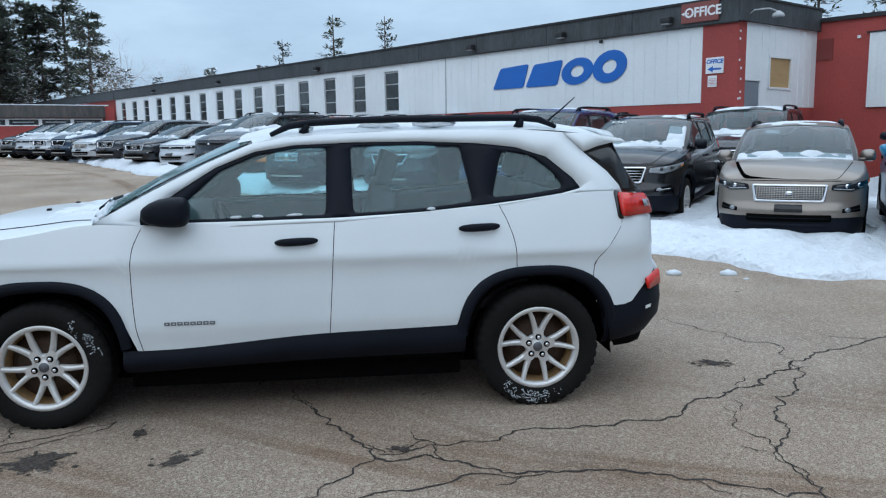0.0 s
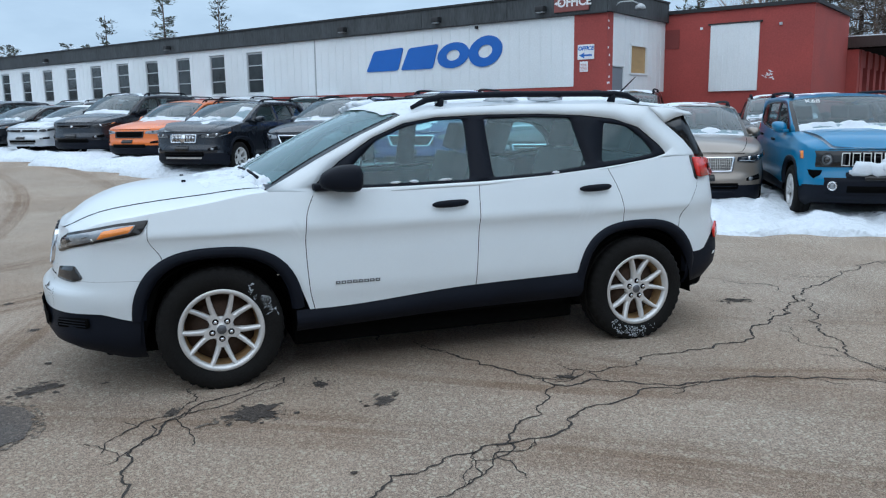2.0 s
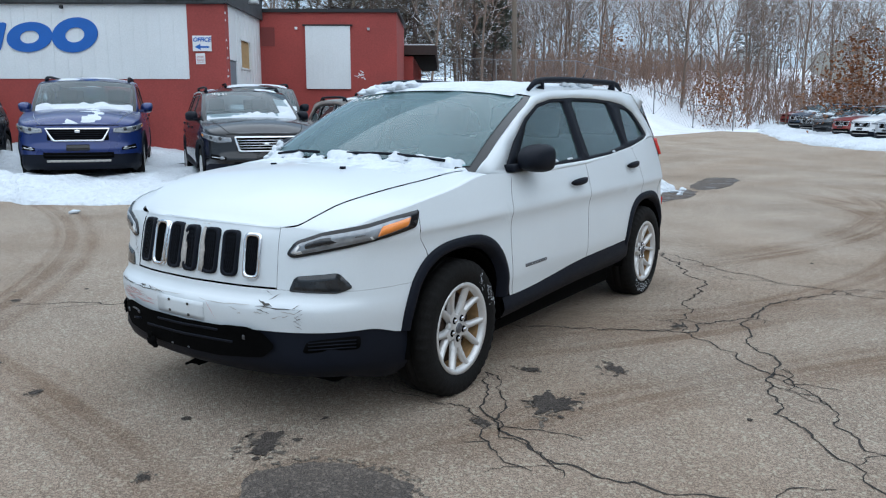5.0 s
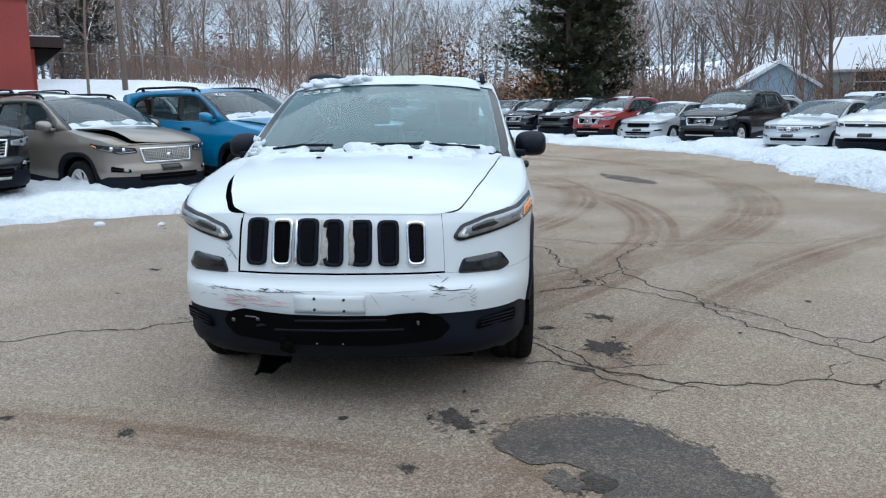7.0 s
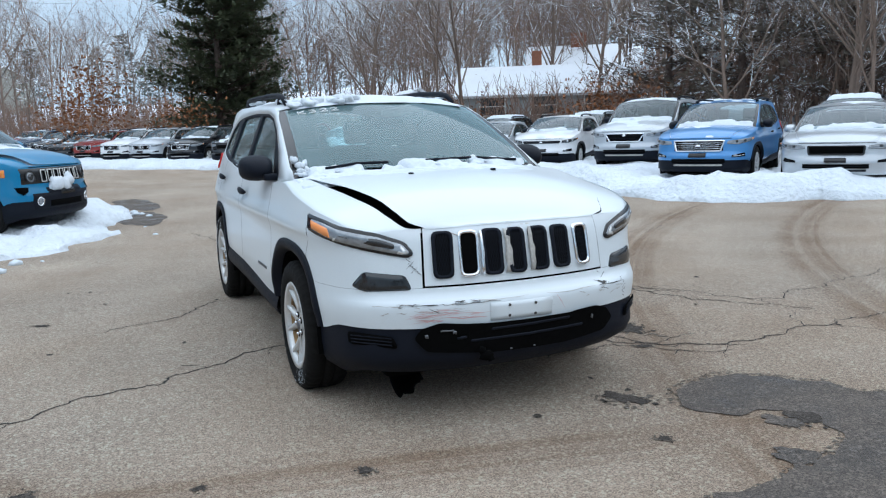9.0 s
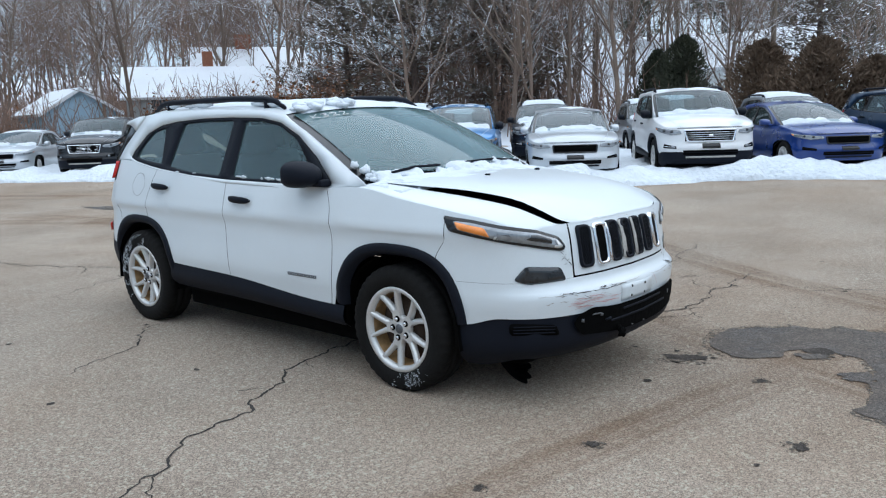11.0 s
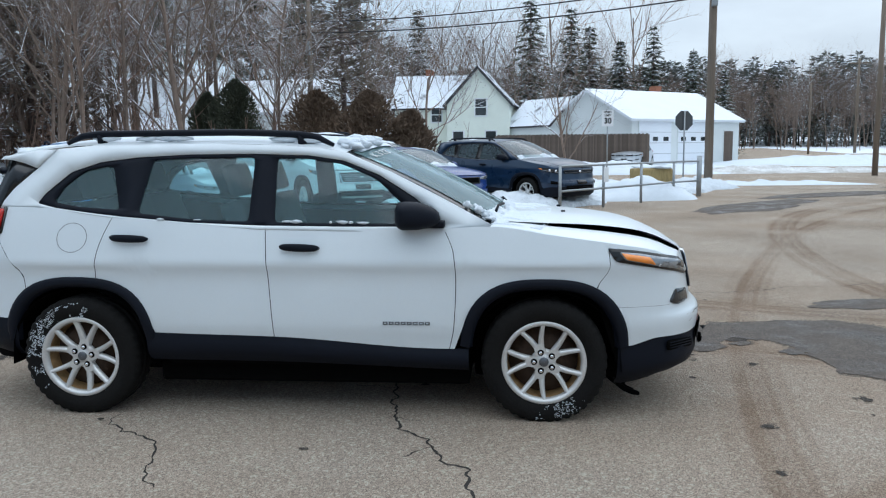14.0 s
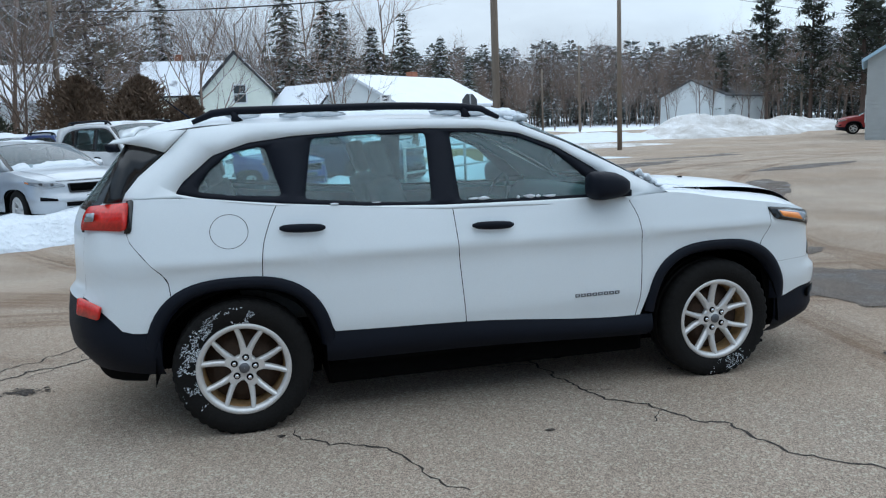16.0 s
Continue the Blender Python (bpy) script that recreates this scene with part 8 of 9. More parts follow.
# brush and saplings at the wood's edge
brush = Soup()
for i in range(8000):
    t = rng.random()
    if rng.random() < 0.93:
        a = radians(lerp(-55, 30, t))
        r = rng.uniform(0, 40) + (54 if a > radians(-12) else 38)
        x, y = -3 + r * math.cos(a), r * math.sin(a)
    else:
        x, y = lerp(30, 7, t) + rng.gauss(0, 2.5), lerp(-27, -38, t) + rng.gauss(0, 3)
    p = Vector((x, y, ground_z(x, y)))
    h = rng.uniform(0.6, 3.6)
    q = p + Vector((rng.gauss(0, 0.3) * h, rng.gauss(0, 0.3) * h, h))
    m = p.lerp(q, 0.5) + Vector((rng.gauss(0, 0.1), rng.gauss(0, 0.1), 0))
    brush.limb([p, m, q], [0.03, 0.022, 0.01], 3)
    for j in range(4):
        b = p.lerp(q, rng.uniform(0.3, 0.9))
        brush.limb([b, b + Vector((rng.gauss(0, 0.4), rng.gauss(0, 0.4), rng.uniform(0.2, 0.8)))], [0.015, 0.006], 3)
tagged(new("undergrowth", brush.mesh("undergrowth", surface("red_brown_brush", (0.25, 0.15, 0.105), 0.9, var=0.4, fine=3, coarse=0.3, tint=(0.17, 0.125, 0.105)))), "leafless reddish-brown brush at the edge of the woods", "brush", kind="stuff")
oak = Soup()
for cx, cy, h0, n in ((50, 11, 2.0, 500), (53, 12.5, 1.5, 400), (36, -19, 1.0, 500), (38, -21.5, 0.8, 400), (43, -14, 1.2, 300), (58, 22, 3, 500), (31, -27, 1.2, 400), (33.5, -25, 0.9, 500), (46, -1, 1.4, 400), (52, 3, 1.6, 400), (60, -3, 2.0, 400), (42.3, 1.9, 3.6, 900), (41.0, 2.8, 2.4, 600), (36.6, -2.2, 1.6, 600), (25.3, -20.6, 1.3, 700), (26.6, -19.4, 1.0, 600)):
    for i in range(n):
        p = Vector((cx + rng.gauss(0, 1.0), cy + rng.gauss(0, 1.0), ground_z(cx, cy) + h0 + rng.gauss(0, 0.9)))
        if p.z > ground_z(cx, cy):
            oak.blade(p, Vector((rng.uniform(-1, 1), rng.uniform(-1, 1), rng.uniform(-1, 0.3))).normalized(), 0.2, 0.07, Vector((0.2, 0.3, 1)))
tagged(new("dry_leaves", oak.mesh("dry_leaves", dry_leaf)), "clinging orange-brown dry leaves on young oaks", "leaves", kind="stuff")
# far woods: leafless stands to the east, a pine-topped ridge to the south-west
far_bark = surface("far_grey_twigs", (0.21, 0.16, 0.13), 0.95, var=0.35, fine=0.9, coarse=0.1)
far_red = surface("far_red_brown_twigs", (0.22, 0.14, 0.11), 0.95, var=0.35, fine=0.9, coarse=0.1)
# distance haze is put into the pines' paler, greyer colour, under some snow
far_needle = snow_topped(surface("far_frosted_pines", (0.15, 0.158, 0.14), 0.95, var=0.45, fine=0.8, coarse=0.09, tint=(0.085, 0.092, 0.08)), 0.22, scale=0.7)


def far_bare(seed, height):
    rg = random.Random(seed)
    s = Soup()

    def grow(p, d, length, r, level):
        q = p + (d + Vector((rg.gauss(0, 0.08), rg.gauss(0, 0.08), 0.1))).normalized() * length * 0.5
        e = q + (d + Vector((rg.gauss(0, 0.15), rg.gauss(0, 0.15), 0.15))).normalized() * length * 0.5
        s.limb([p, q, e] if level < 3 else [p, e], [r, r * 0.75, r * 0.4] if level < 3 else [r, r * 0.5], 3)
        if level == 3:
            return
        n = (10, 5, 4)[level]
        for k in range(n):
            t = lerp(0.3 if level == 0 else 0.2, 1.0, (k + rg.random()) / n)
            at = p.lerp(q, t * 2) if t < 0.5 else q.lerp(e, t * 2 - 1)
            grow(at, turned(d, rg.uniform(0.4, 0.85), rg.uniform(0, 6.283), rg), length * rg.uniform(0.32, 0.52), max(0.014, r * 0.4), level + 1)
    grow(Vector((0, 0, -0.3)), Vector((0, 0, 1)), height * 0.8, 0.085, 0)
    return s


def far_pine(seed, height, reach):
    rg = random.Random(seed)
    s = Soup()
    s.limb([Vector((0, 0, -0.3)), Vector((0, 0, height))], [0.16, 0.03], 3)
    for i in range(380):
        t = rg.random() ** 0.75
        a = rg.uniform(0, 6.283)
        r = reach * (1.02 - t) ** 0.6 * rg.uniform(0.15, 1.05) * (0.75 + 0.5 * noise.noise(Vector((math.cos(a), math.sin(a), t * 6 + seed))))
        z = height * lerp(0.06, 1.0, t)
        s.blade(Vector((r * math.cos(a), r * math.sin(a), z)), Vector((math.cos(a) + rg.gauss(0, 0.5), math.sin(a) + rg.gauss(0, 0.5), rg.uniform(-0.3, 0.5))).normalized(), rg.uniform(0.5, 1.0), rg.uniform(0.12, 0.26), Vector((rg.gauss(0, 0.5), rg.gauss(0, 0.5), 1)))
    return s


def thicket(name, kinds, places, mt, label):
    """Many far trees gathered in one mesh."""
    arrays = [(np.array([tuple(v) for v in k.v]), np.array(k.f)) for k in kinds]
    vs, fs, base = [], [], 0
    for x, y, sc in places:
        v, f = arrays[rng.randrange(len(arrays))]
        a = rng.uniform(0, 6.283)
        c, sn = math.cos(a) * sc, math.sin(a) * sc
        vs.append(np.stack([v[:, 0] * c - v[:, 1] * sn + x, v[:, 0] * sn + v[:, 1] * c + y, v[:, 2] * sc + ground_z(x, y)], 1))
        fs.append(f + base)
        base += len(v)
    vs, fs = np.concatenate(vs), np.concatenate(fs)
    me = bpy.data.meshes.new(name)
    me.vertices.add(len(vs))
    me.vertices.foreach_set("co", vs.astype(np.float32).ravel())
    me.loops.add(fs.size)
    me.loops.foreach_set("vertex_index", fs.astype(np.int32).ravel())
    me.polygons.add(len(fs))
    me.polygons.foreach_set("loop_start", np.arange(0, fs.size, 4, dtype=np.int32))
    me.materials.append(mt)
    me.update(calc_edges=True)
    return tagged(new(name, me), label, "woods", kind="stuff")


def fan(n, a0, a1, r0, r1, s0, s1):
    out = []
    for i in range(n):
        a, r = radians(rng.uniform(a0, a1)), rng.uniform(r0, r1)
        out.append((r * math.cos(a), r * math.sin(a), rng.uniform(s0, s1)))
    return out


FB = [far_bare(i, 11) for i in range(4)]
thicket("far_leafless_woods", FB, fan(150, -40, 34, 70, 125, 0.8, 1.25), far_bark, "grey leafless woods on the snowy slope")
thicket("far_leafless_woods", FB, fan(130, -75, -14, 56, 105, 0.6, 1.2), far_red, "reddish-brown leafless woods on the slope")
FP = [far_pine(60 + i, 10, r) for i, r in enumerate((3.0, 3.6, 2.6))]
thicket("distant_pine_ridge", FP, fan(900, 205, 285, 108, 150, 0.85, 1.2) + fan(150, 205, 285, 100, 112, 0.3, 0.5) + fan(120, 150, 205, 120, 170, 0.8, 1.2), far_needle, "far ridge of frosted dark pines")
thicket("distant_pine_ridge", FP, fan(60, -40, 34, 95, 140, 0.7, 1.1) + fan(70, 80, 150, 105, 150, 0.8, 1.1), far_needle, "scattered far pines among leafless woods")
thicket("distant_leafless_ridge", FB, fan(330, 205, 285, 80, 110, 0.5, 0.85), far_bark, "grey leafless trees at the foot of the far ridge")

# ---- houses ----
clapboard = surface("white_clapboard", (0.72, 0.75, 0.74), 0.6, var=0.07, fine=20, coarse=1)
green_clap = surface("pale_green_clapboard", (0.78, 0.82, 0.73), 0.6, var=0.07)
blue_clap = surface("pale_blue_siding", (0.36, 0.52, 0.64), 0.6, var=0.1)
grey_clap = surface("grey_siding", (0.36, 0.38, 0.38), 0.6, var=0.12)
beige_clap = surface("beige_siding", (0.38, 0.37, 0.32), 0.6, var=0.12)
shingle = snow_topped(surface("dark_shingle", (0.05, 0.05, 0.055), 0.85, var=0.3, fine=6, coarse=0.8), 0.42, scale=0.7)
dark_roofing = surface("dark_grey_roofing", (0.075, 0.08, 0.085), 0.8, var=0.25, fine=5, coarse=0.6)
brick_red = surface("chimney_brick", (0.3, 0.12, 0.07), 0.85, var=0.25, fine=12, coarse=4)
fence_wood = surface("dark_fence_boards", (0.13, 0.098, 0.078), 0.9, var=0.3, fine=12, coarse=2, stretch=(4, 4, 0.4), random=0.25)


def house(label, x, y, turn, length, depth, eave, rise, wall, roof, chimneys=(), doors=(), windows=(), base=0.0, siding=0.22, name="house"):
    """A gabled house: its long front faces -y of its own frame, ridge along x. Openings: (face, along, z0, width, height)."""
    root = empty(name, pose(x, y, ground_z(x, y) + base, 0, 0, turn), label=label, category="house")
    hx, hy = length / 2, depth / 2
    bm = bmesh.new()
    prof = [(-hy, -1), (hy, -1), (hy, eave), (0, eave + rise), (-hy, eave)]
    a, b = [bm.verts.new((-hx, p[0], p[1])) for p in prof], [bm.verts.new((hx, p[0], p[1])) for p in prof]
    bm.faces.new(a)
    bm.faces.new(b[::-1])
    for i in (0, 1, 4):
        bm.faces.new((a[i], b[i], b[(i + 1) % 5], a[(i + 1) % 5]))
    part("wall", bm, wall, root, smooth=False)
    course = mesh_of(box_bm(-hx - 0.012, hx + 0.012, -hy - 0.012, hy + 0.012, 0, 0.02), "siding_course", wall, False)
    z = 0.1
    while z < eave:
        share("siding_course", course, root, Matrix.Translation((0, 0, z)))
        z += siding
    sl = math.hypot(hy, rise)
    for sg in (-1, 1):
        t = bmesh.new()
        o = 0.3
        p = [(-hx - o, sg * (hy + o), eave - rise * o / hy), (hx + o, sg * (hy + o), eave - rise * o / hy), (hx + o, 0, eave + rise + 0.02), (-hx - o, 0, eave + rise + 0.02)]
        t.faces.new([t.verts.new(q) for q in p])
        bmesh.ops.subdivide_edges(t, edges=t.edges[:], cuts=5, use_grid_fill=True)
        bmesh.ops.recalc_face_normals(t, faces=t.faces[:])
        if sum(f.normal.z for f in t.faces) < 0:
            bmesh.ops.reverse_faces(t, faces=t.faces[:])
        part("roof", thicken(t, 0.16), roof, root, smooth=False)
    for cx, cy, h in chimneys:
        part("chimney", box_bm(cx - 0.3, cx + 0.3, cy - 0.3, cy + 0.3, eave, eave + rise + h, 0.02), brick_red, root, smooth=False)

    def opening(face, al, z0, w, h, grow, out):
        if face == "front":
            return box_bm(al - w / 2 - grow, al + w / 2 + grow, -hy - out, -hy + 0.02, z0 - grow, z0 + h + grow)
        if face == "back":
            return box_bm(al - w / 2 - grow, al + w / 2 + grow, hy - 0.02, hy + out, z0 - grow, z0 + h + grow)
        k = -1 if face == "left" else 1
        return box_bm(min(k * hx, k * (hx + out)), max(k * hx, k * (hx + out)), al - w / 2 - grow, al + w / 2 + grow, z0 - grow, z0 + h + grow)
    for q in windows:
        w = part("window", opening(*q, 0.09, 0.05), clapboard, root, smooth=False)
        part("pane", opening(*q, 0.0, 0.06), window_dark, w, smooth=False)
        part("meeting_rail", opening(q[0], q[1], q[2] + q[4] / 2 - 0.03, q[3], 0.06, 0, 0.07), clapboard, w, smooth=False)
    for q in doors:
        w = part("door", opening(*q, 0.06, 0.04), clapboard, root, smooth=False)
        part("door_leaf", opening(*q, 0.0, 0.05), roof_snow_mat if q[3] > 1.5 else fence_wood, w, smooth=False)
        if q[3] > 1.5:
            for k in range(1, 4):
                part("door_panel_line", opening(q[0], q[1], q[2] + q[4] * k / 4, q[3], 0.03, 0, 0.055), frame_grey, w, smooth=False)
            for k in range(3):
                part("door_light", opening(q[0], q[1] - q[3] / 3 + k * q[3] / 3, q[2] + q[4] * 0.55, 0.45, 0.25, 0, 0.06), window_dark, w, smooth=False)
    return root


house("white two-door garage with snow on its roof", -9.85, -49.3, 217.9, 10.0, 7.5, 2.9, 1.85, clapboard, roof_snow_mat, chimneys=((2.6, 1.4, 0.5),), doors=(("front", -3.0, 0.0, 2.8, 2.6), ("front", 0.45, 0.0, 2.8, 2.6), ("front", 3.9, 0.0, 0.9, 2.05)), windows=(("left", 1.6, 1.0, 0.6, 0.9),), name="garage")
house("pale green two-storey wooden house with snowy dark roof", 4.1, -55.0, 180, 6.4, 6.0, 4.1, 2.3, green_clap, shingle, chimneys=((-1.0, 0.5, 0.5),), windows=(("front", -1.8, 0.9, 0.8, 1.3), ("front", -0.2, 2.9, 0.7, 1.0), ("right", 1.5, 0.9, 0.8, 1.3), ("left", 0, 3.1, 0.7, 1.1)))
house("pale green gabled wing facing the yard", 1.0, -52.9, 84, 5.0, 4.4, 4.3, 2.35, green_clap, shingle, windows=(("right", 0.9, 1.0, 0.7, 1.2), ("right", -1.4, 1.0, 0.7, 1.2), ("right", 0.2, 3.3, 0.75, 1.1), ("front", 0, 3.0, 0.7, 1.1), ("front", 0.8, 0.9, 0.7, 1.1)))
house("small white cottage with an attic window", -3.6, -50.2, 128, 4.4, 3.6, 2.8, 1.6, clapboard, shingle, windows=(("right", 0, 2.4, 0.6, 0.8), ("right", -0.8, 0.8, 0.6, 1.0), ("left", 0, 2.4, 0.6, 0.8)))
house("low grey ranch house with snowy roof and brick chimney", 38.2, -24.0, 239.5, 10.0, 6.5, 2.2, 1.7, grey_clap, roof_snow_mat, chimneys=((-0.4, 0.3, 0.9),), windows=(("front", -3, 0.9, 1.4, 1.0), ("front", 0, 0.9, 1.4, 1.0), ("front", 3, 0.9, 1.2, 1.0), ("right", 0.8, 0.9, 1.0, 1.0)), base=-0.1)
house("house behind the trees with a broad brick chimney", 47.5, -33.0, 239, 8.0, 6.5, 2.6, 2.0, beige_clap, roof_snow_mat, chimneys=((-0.6, 0, 0.9), (0.0, 0, 0.9)), windows=(("front", -2, 0.9, 1.2, 1.0), ("front", 2, 0.9, 1.2, 1.0)))
house("small pale blue outbuilding with a snowy roof", 40.6, -15.9, 172, 5, 3.8, 2.4, 1.15, blue_clap, roof_snow_mat, windows=(("left", -0.7, 0.9, 0.7, 0.8), ("left", 0.8, 0.9, 0.7, 0.8), ("back", 0, 0.8, 0.8, 0.8)))
house("pale house with snowy roof far up the slope", 123, 13.9, 195, 10, 7, 3.6, 1.9, beige_clap, roof_snow_mat, windows=(("left", 0, 0.9, 1.2, 1.2), ("back", -2, 0.9, 1.2, 1.2), ("back", 2, 0.9, 1.2, 1.2)))
house("low white house with snowy roof among the trees", 103, 22.0, 205, 8, 6, 2.0, 1.5, clapboard, roof_snow_mat, windows=(("left", 0, 0.9, 1.0, 1.0), ("back", 0, 0.9, 1.0, 1.0)))
house("pale house among the trees on the slope", 104, -13.0, 200, 9, 6, 2.4, 1.7, clapboard, roof_snow_mat, windows=(("left", 0, 0.9, 1.0, 1.0), ("back", 0, 0.9, 1.0, 1.0)))
house("white barn with dark roof behind the snow pile", -56.5, -84, 215, 14, 8, 2.7, 1.8, clapboard, dark_roofing, windows=(("back", -2, 1.2, 1, 1.2), ("back", 2, 1.2, 1, 1.2)), doors=(("back", 5, 0, 1, 2.1),), base=0.6, name="barn")
house("pale grey sided house with blue tarp on its roof", -36.4, -31.6, 228, 8, 7, 4.4, 2.2, grey_clap, blue_clap, windows=(("right", 0, 1.0, 1.0, 1.3), ("back", -2, 1.0, 1.0, 1.3)), base=0.0)
house("white clapboard house glimpsed through the trees", 15.5, -50.0, 170, 9, 7, 2.8, 2.2, clapboard, roof_snow_mat, windows=(("back", 0, 1, 1, 1.2), ("right", 0, 1, 1, 1.2)))

# board fence
fence = empty("board_fence", pose(0, 0, 0), label="dark weathered wooden board fence with snow at its foot", category="fence")
bd = mesh_of(box_bm(-0.07, 0.07, -0.015, 0.015, 0, 1.7, 0.006), "board", fence_wood, False)
for i in range(118):
    t = i / 117
    x, y = lerp(-0.2, -8.8, t), lerp(-41.5, -40.9, t)
    share("board", bd, fence, pose(x, y, ground_z(x, y) + 0.25 + 0.03 * (i % 3), 0, 0, 3))

# chain-link fence along the top of the snow bank
link_mat = surface("grey_fence_wire", (0.22, 0.225, 0.23), 0.6, metal=0.3, var=0.2)
link = empty("chain_link_fence", label="grey chain-link fence on the snowy bank", category="fence")
FP0, FP1 = Vector((47, 9.5)), Vector((33.5, 33.0))
for i in range(12):
    p = FP0.lerp(FP1, i / 11)
    part("fence_post", tube([(p.x, p.y, ground_z(p.x, p.y) - 0.2), (p.x, p.y, ground_z(p.x, p.y) + 1.5)], 0.035, 6), link_mat, link)
wires = bmesh.new()
for i in range(11):
    p, q = FP0.lerp(FP1, i / 11), FP0.lerp(FP1, (i + 1) / 11)
    zp, zq = ground_z(p.x, p.y), ground_z(q.x, q.y)
    part("top_rail", tube([(p.x, p.y, zp + 1.48), (q.x, q.y, zq + 1.48)], 0.025, 5), link_mat, link)
    for k in range(12):
        for sg in (0, 1):
            u0, u1 = k / 12, (k + 5) / 12
            h0, h1 = (0.0, 1.45) if sg else (1.45, 0.0)
            if u1 <= 1:
                a, b = p.lerp(q, u0), p.lerp(q, u1)
                join(wires, tube([(a.x, a.y, lerp(zp, zq, u0) + h0), (b.x, b.y, lerp(zp, zq, u1) + h1)], 0.007, 3, False))
part("wire_mesh", wires, link_mat, link)

# ---- poles, wires, signs, railing ----
pole_wood = surface("grey_pole_wood", (0.2, 0.16, 0.125), 0.9, var=0.3, fine=14, coarse=2, stretch=(3, 3, 0.2), bump=0.5)
galv = surface("galvanised_steel", (0.34, 0.36, 0.37), 0.45, metal=0.6, var=0.2, fine=30, coarse=3)
wire_mat = surface("black_wire", (0.015, 0.015, 0.016), 0.6)


def pole(x, y, h, r=0.15, lean=0.0, kit=True, arm=False):
    root = empty("utility_pole", pose(x, y, ground_z(x, y), 0, lean, 0), label="weathered wooden utility pole carrying wires", category="pole", group="utility poles")
    part("shaft", tube([(0, 0, -0.3), (0, 0, h * 0.5), (0, 0, h)], [r, r * 0.88, r * 0.72], 12), pole_wood, root)
    if kit:
        part("transformer_box", box_bm(-0.08, 0.1, r * 0.9, r + 0.16, 6.2, 6.9, 0.02), galv, root)
        part("insulator", lathe([(0.02, 0.0), (0.05, 0.04), (0.03, 0.1), (0.05, 0.14), (0.02, 0.2)], 10, "z"), frame_grey, root).location = (0, 0, h)
        ring = lathe([(0.16 + 0.02 * math.cos(a), 0.02 * math.sin(a)) for a in np.linspace(0, 6.283, 7)], 16)
        part("cable_coil", ring, wire_mat, root).location = (0.28, 0, 7.1)
    if arm:
        part("cross_arm", box_bm(-0.9, 0.9, -0.05, 0.05, h - 0.5, h - 0.38, 0.01), pole_wood, root)
    return root


pole(-8.0, -23.4, 11.0, 0.15)
pole(9.3, -35.8, 10.5, 0.14)
pole(15.2, -38.0, 9.5, 0.12, kit=False)
pole(21.5, -40.0, 9.5, 0.13, kit=False)
pole(35.9, 19.0, 11.0, 0.15, lean=-1.5, kit=False)
pole(-17.6, -32.6, 9.0, 0.13, kit=False, arm=False)
pole(-31.2, -68.1, 8.2, 0.13, kit=False, arm=True)
pole(-26.5, -66.0, 6.0, 0.1, kit=False)
pole(-58.0, -70.0, 9.0, 0.13, kit=False, arm=True)


def wire(a, b, sag, r=0.018):
    a, b = Vector(a), Vector(b)
    return tagged(part("overhead_wire", tube([a.lerp(b, i / 16) - Vector((0, 0, sag * 4 * (i / 16) * (1 - i / 16))) for i in range(17)], r, 5), wire_mat), "black overhead cable strung between poles", "cable", "overhead cables", "")


A7, B7 = (-8.0, -23.4), (9.3, -35.8)
for za, zb, r, sag in ((7.15, 8.1, 0.028, 0.3), (6.65, 7.55, 0.028, 0.3), (8.1, 9.3, 0.014, 0.4)):
    wire((*A7, za), (*B7, zb), sag, r)
    wire((*A7, za), (-34.0, -9.0, za + 1.0), 0.5, r)
    wire((*B7, zb), (34.0, -52.0, zb + 0.6), 0.5, r)
wire((*A7, 8.9), (-17.6, -32.6, 8.8), 0.25, 0.01)
wire((-17.6, -32.6, 8.8), (-60, -50, 9.5), 1.0, 0.012)
wire((-31.2, -68.1, 8.2), (-58.0, -70.0, 8.6), 0.6, 0.012)
wire((35.9, 19.0, 10.0), (80, 2, 14), 1.0, 0.012)
tagged(part("cable_splice", tube([(-11.4, -21.6, 7.35), (-12.3, -21.1, 7.4)], 0.09, 8), wire_mat), "thick black splice case on the cable", "cable")

# pipe railing along the entrance
rail = empty("pipe_railing", label="galvanised pipe railing half buried in snow", category="railing")
RP = [(-2.2, -12.3), (-3.3, -13.75), (-4.4, -15.2), (-5.5, -16.7), (-6.45, -17.95)]
for i, (x, y) in enumerate(RP):
    part("post", tube([(x, y, ground_z(x, y) - 0.1), (x, y, ground_z(x, y) + (1.0 if i < 4 else 1.15))], 0.035 if i < 4 else 0.07, 10), galv, rail)
for z in (1.0, 0.45):
    part("rail", tube([(x, y, ground_z(x, y) + z) for x, y in RP], 0.026, 8), galv, rail)
part("tag", box_bm(-0.07, 0.07, -0.005, 0.005, 0.6, 0.95, 0.004, pose(-3.36, -13.75, 0.12, 0, 0, 35)), sign_white, rail)


scrape_dark = surface("dark_sign_back", (0.07, 0.075, 0.08), 0.6, var=0.2)


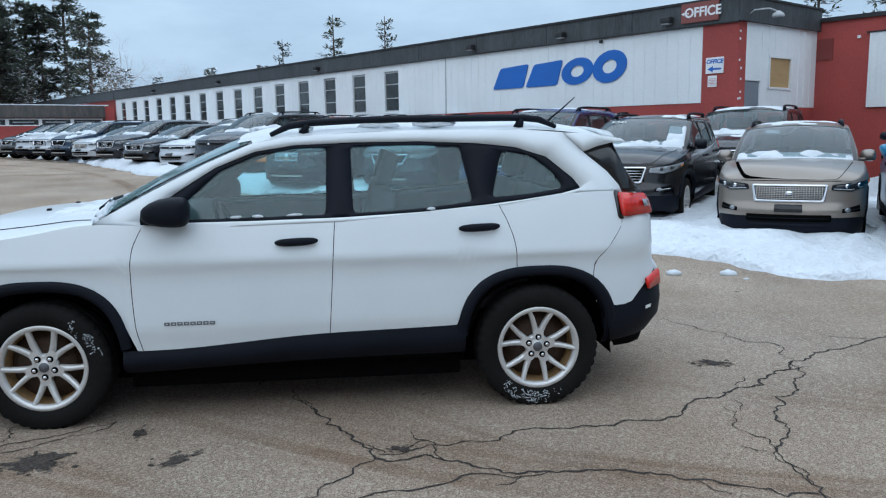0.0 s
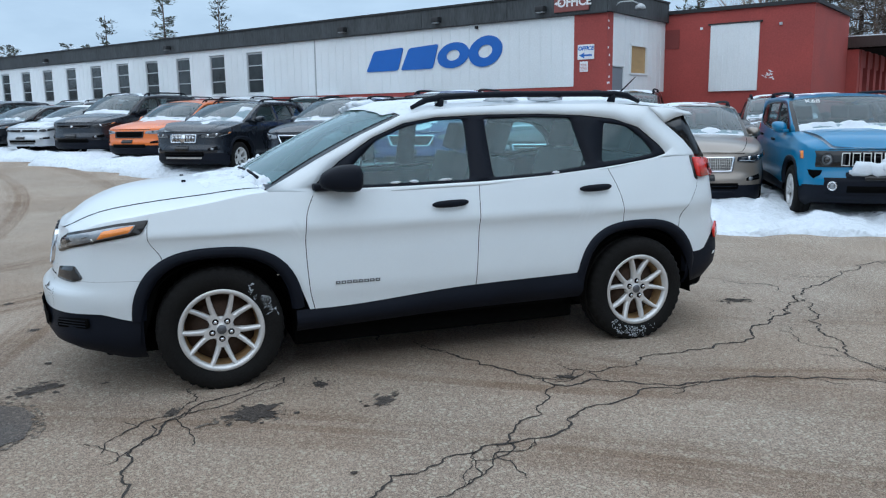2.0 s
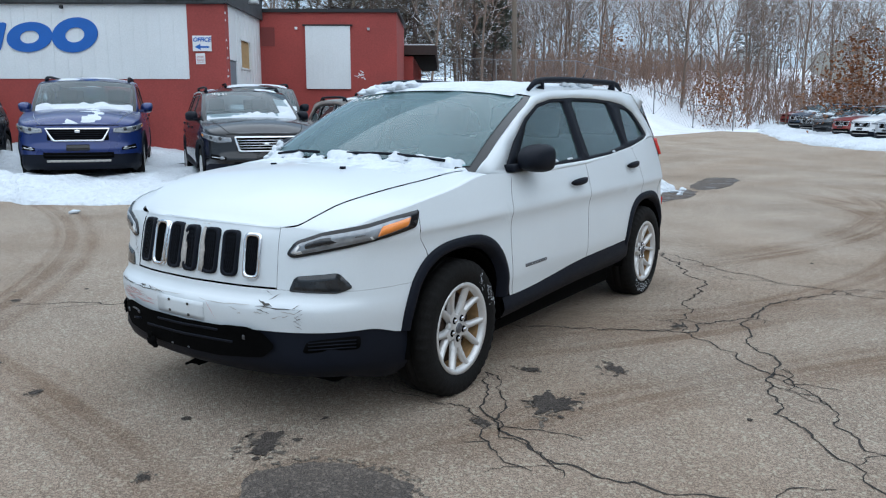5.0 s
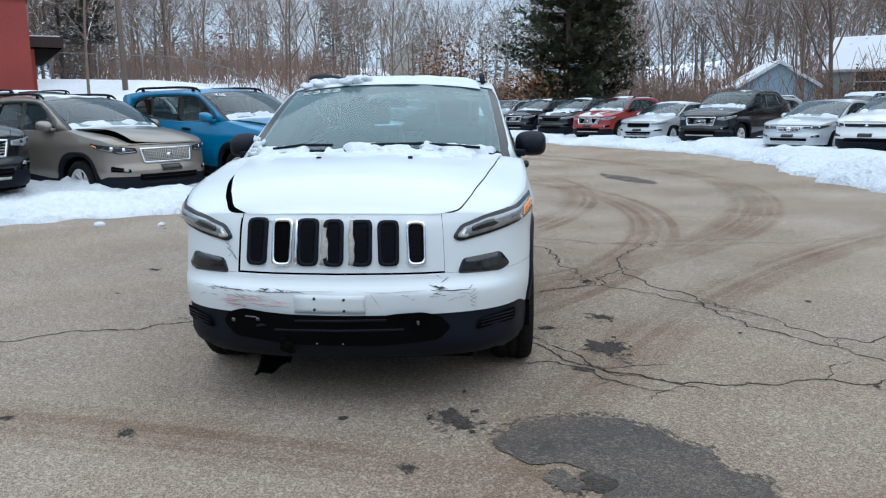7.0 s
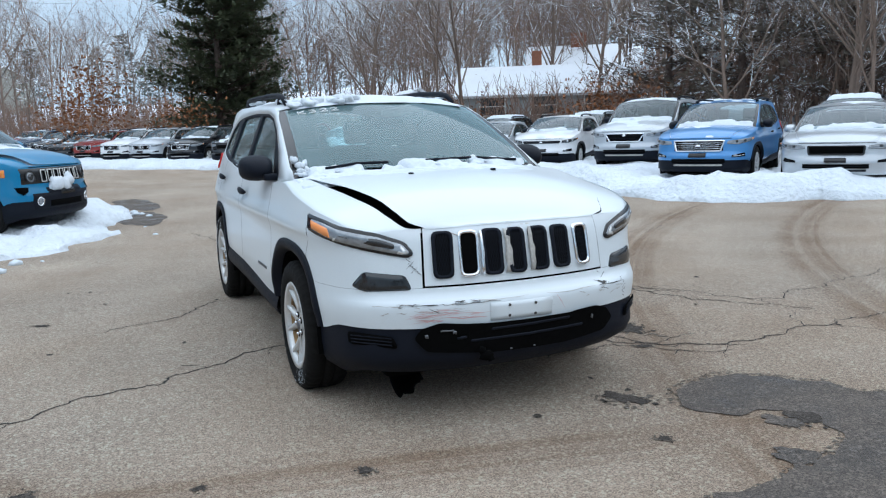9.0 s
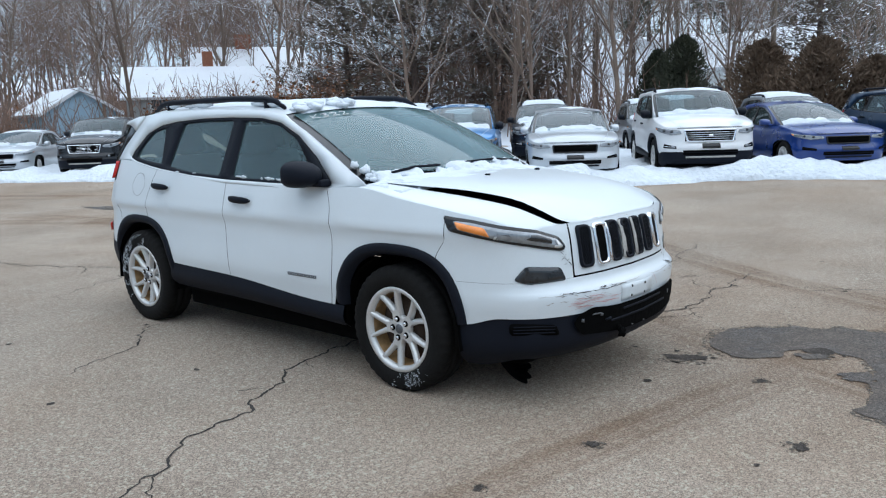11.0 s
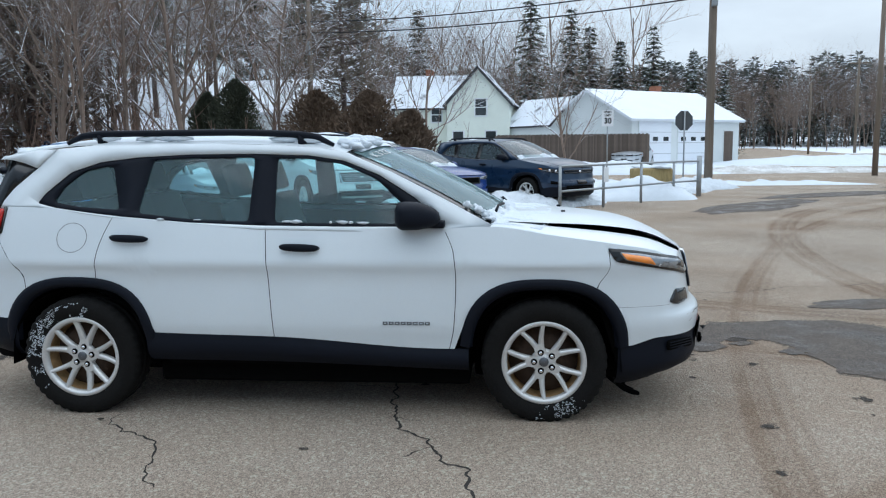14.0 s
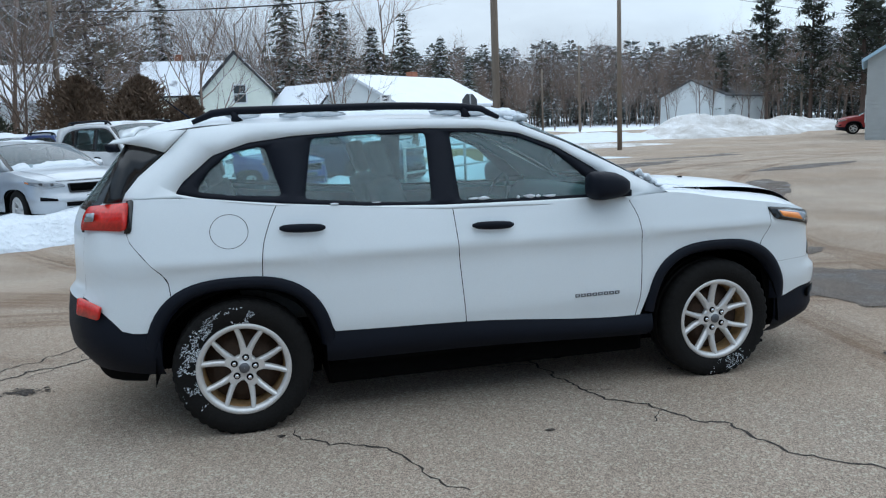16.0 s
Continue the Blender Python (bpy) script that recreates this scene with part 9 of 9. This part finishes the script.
def road_sign(x, y, h, w, tall, label, face, turn, lines=(), octagon=False):
    root = empty("road_sign", pose(x, y, ground_z(x, y), 0, 0, turn), label=label, category="sign")
    part("post", tube([(0, 0.03, -0.2), (0, 0.03, h + tall / 2)], 0.03, 8), galv, root)
    if octagon:
        p = [(w / 2 * 1.08 * math.cos(radians(22.5 + 45 * i)), h + w / 2 * 1.08 * math.sin(radians(22.5 + 45 * i))) for i in range(8)]
        part("sign_face", plate(p, [], lambda a, b, d: (a, -0.01 + d, b), 0.006), face, root, smooth=False)
    else:
        part("sign_face", box_bm(-w / 2, w / 2, -0.01, 0.01, h - tall / 2, h + tall / 2, 0.004), face, root, smooth=False)
    for text, z, size in lines:
        words("lettering", text, size, Matrix.Translation((0, -0.014, z)) @ Matrix.Rotation(radians(90), 4, "X"), gloss_black, root)
    return root


road_sign(-5.6, -33.0, 2.75, 0.55, 0.75, "white speed limit sign on a steel post", sign_white, 188, (("SPEED", 3.03, 0.13), ("LIMIT", 2.88, 0.13), ("30", 2.62, 0.36)))
road_sign(-7.5, -25.2, 2.45, 0.72, 0.72, "dark grey back of an octagonal stop sign on its post", scrape_dark, 20, (), True)
# hay bale behind the railing
hay = surface("straw", (0.36, 0.27, 0.12), 0.9, var=0.4, fine=40, coarse=5, bump=1.0, stretch=(1, 6, 1))
tagged(part("straw_bale", box_bm(-0.55, 0.55, -0.28, 0.28, 0, 0.5, 0.07, pose(-5.05, -17.6, ground_z(-5.05, -17.6) + 0.32, 0, 0, 30)), hay), "straw bale topped with snow behind the railing", "straw bale")
tagged(part("bale_snow", lump(-5.05, -17.6, ground_z(-5.05, -17.6) + 0.83, 0.5, 0.3, 0.06, 5), snow_mat), "snow on the straw bale", "snow", kind="stuff")

# ploughed heaps beyond the road
def heap_of(cx, cy, rx, ry, h, seed, mt, label):
    bm = bmesh.new()
    rows = []
    for i in range(15):
        t = i / 14
        row = []
        for k in range(56):
            a = 2 * math.pi * k / 56
            q = 1 + 0.25 * noise.noise(Vector((math.cos(a) * 1.6, math.sin(a) * 1.6, seed)))
            x, y = cx + rx * t * q * math.cos(a), cy + ry * t * q * math.sin(a)
            z = h * (1 - t ** 1.6) * (0.8 + 0.5 * noise.noise(Vector((x * 0.4, y * 0.4, seed)))) + 0.16 * noise.noise(Vector((x * 1.6, y * 1.6, seed))) * (1 - t) + 0.1 * noise.noise(Vector((x * 4, y * 4, seed))) * (1 - t * t)
            row.append(bm.verts.new((x, y, ground_z(x, y) + max(z, 0) - (0.08 if i == 14 else 0))))
        rows.append(row)
    for p, q in zip(rows, rows[1:]):
        for k in range(56):
            bm.faces.new((p[k], q[k], q[(k + 1) % 56], p[(k + 1) % 56]))
    bmesh.ops.recalc_face_normals(bm, faces=bm.faces[:])
    if sum(f.normal.z for f in bm.faces) < 0:
        bmesh.ops.reverse_faces(bm, faces=bm.faces[:])
    return tagged(part("snow_heap", bm, mt), label, "snow heap", "", "structure")


heap_of(-31.5, -45.5, 7.0, 4.0, 1.75, 1.0, dirty_snow, "dirty ploughed snow heap beside the road")
heap_of(-40.5, -49.5, 7.0, 3.5, 1.2, 2.0, dirty_snow, "low dirty snow heap beside the road")
heap_of(-22, -46.5, 10.0, 4.5, 0.55, 3.0, snow_mat, "low white snow bank beyond the road")
heap_of(-4.3, -16.9, 2.0, 1.3, 0.72, 4.0, snow_mat, "white snow pile behind the railing")
heap_of(-6.5, -37.5, 9.0, 3.0, 0.6, 5.0, snow_mat, "white snow bank along the fence")
heap_of(-14, -36.5, 9.0, 1.6, 0.28, 6.0, dirty_snow, "thin dirty snow strip along the road")
heap_of(-10.5, -26.5, 4.5, 1.0, 0.16, 7.0, snow_mat, "thin white snow patch by the pole")
parked((-36.3, -39.2), (0.8, -0.6), "red", "dark red suv by the grey house", dict(SUV, roof=1.7), "bars", snow=(0, 0, 0), group="cars across the road", target=bmesh.new())
parked((-7.4, -40.4), (0.35, 0.94), "silver", "silver sedan parked beside the white garage", SEDAN, "slim", False, False, (0, 0, 0), group="cars across the road", target=bmesh.new())
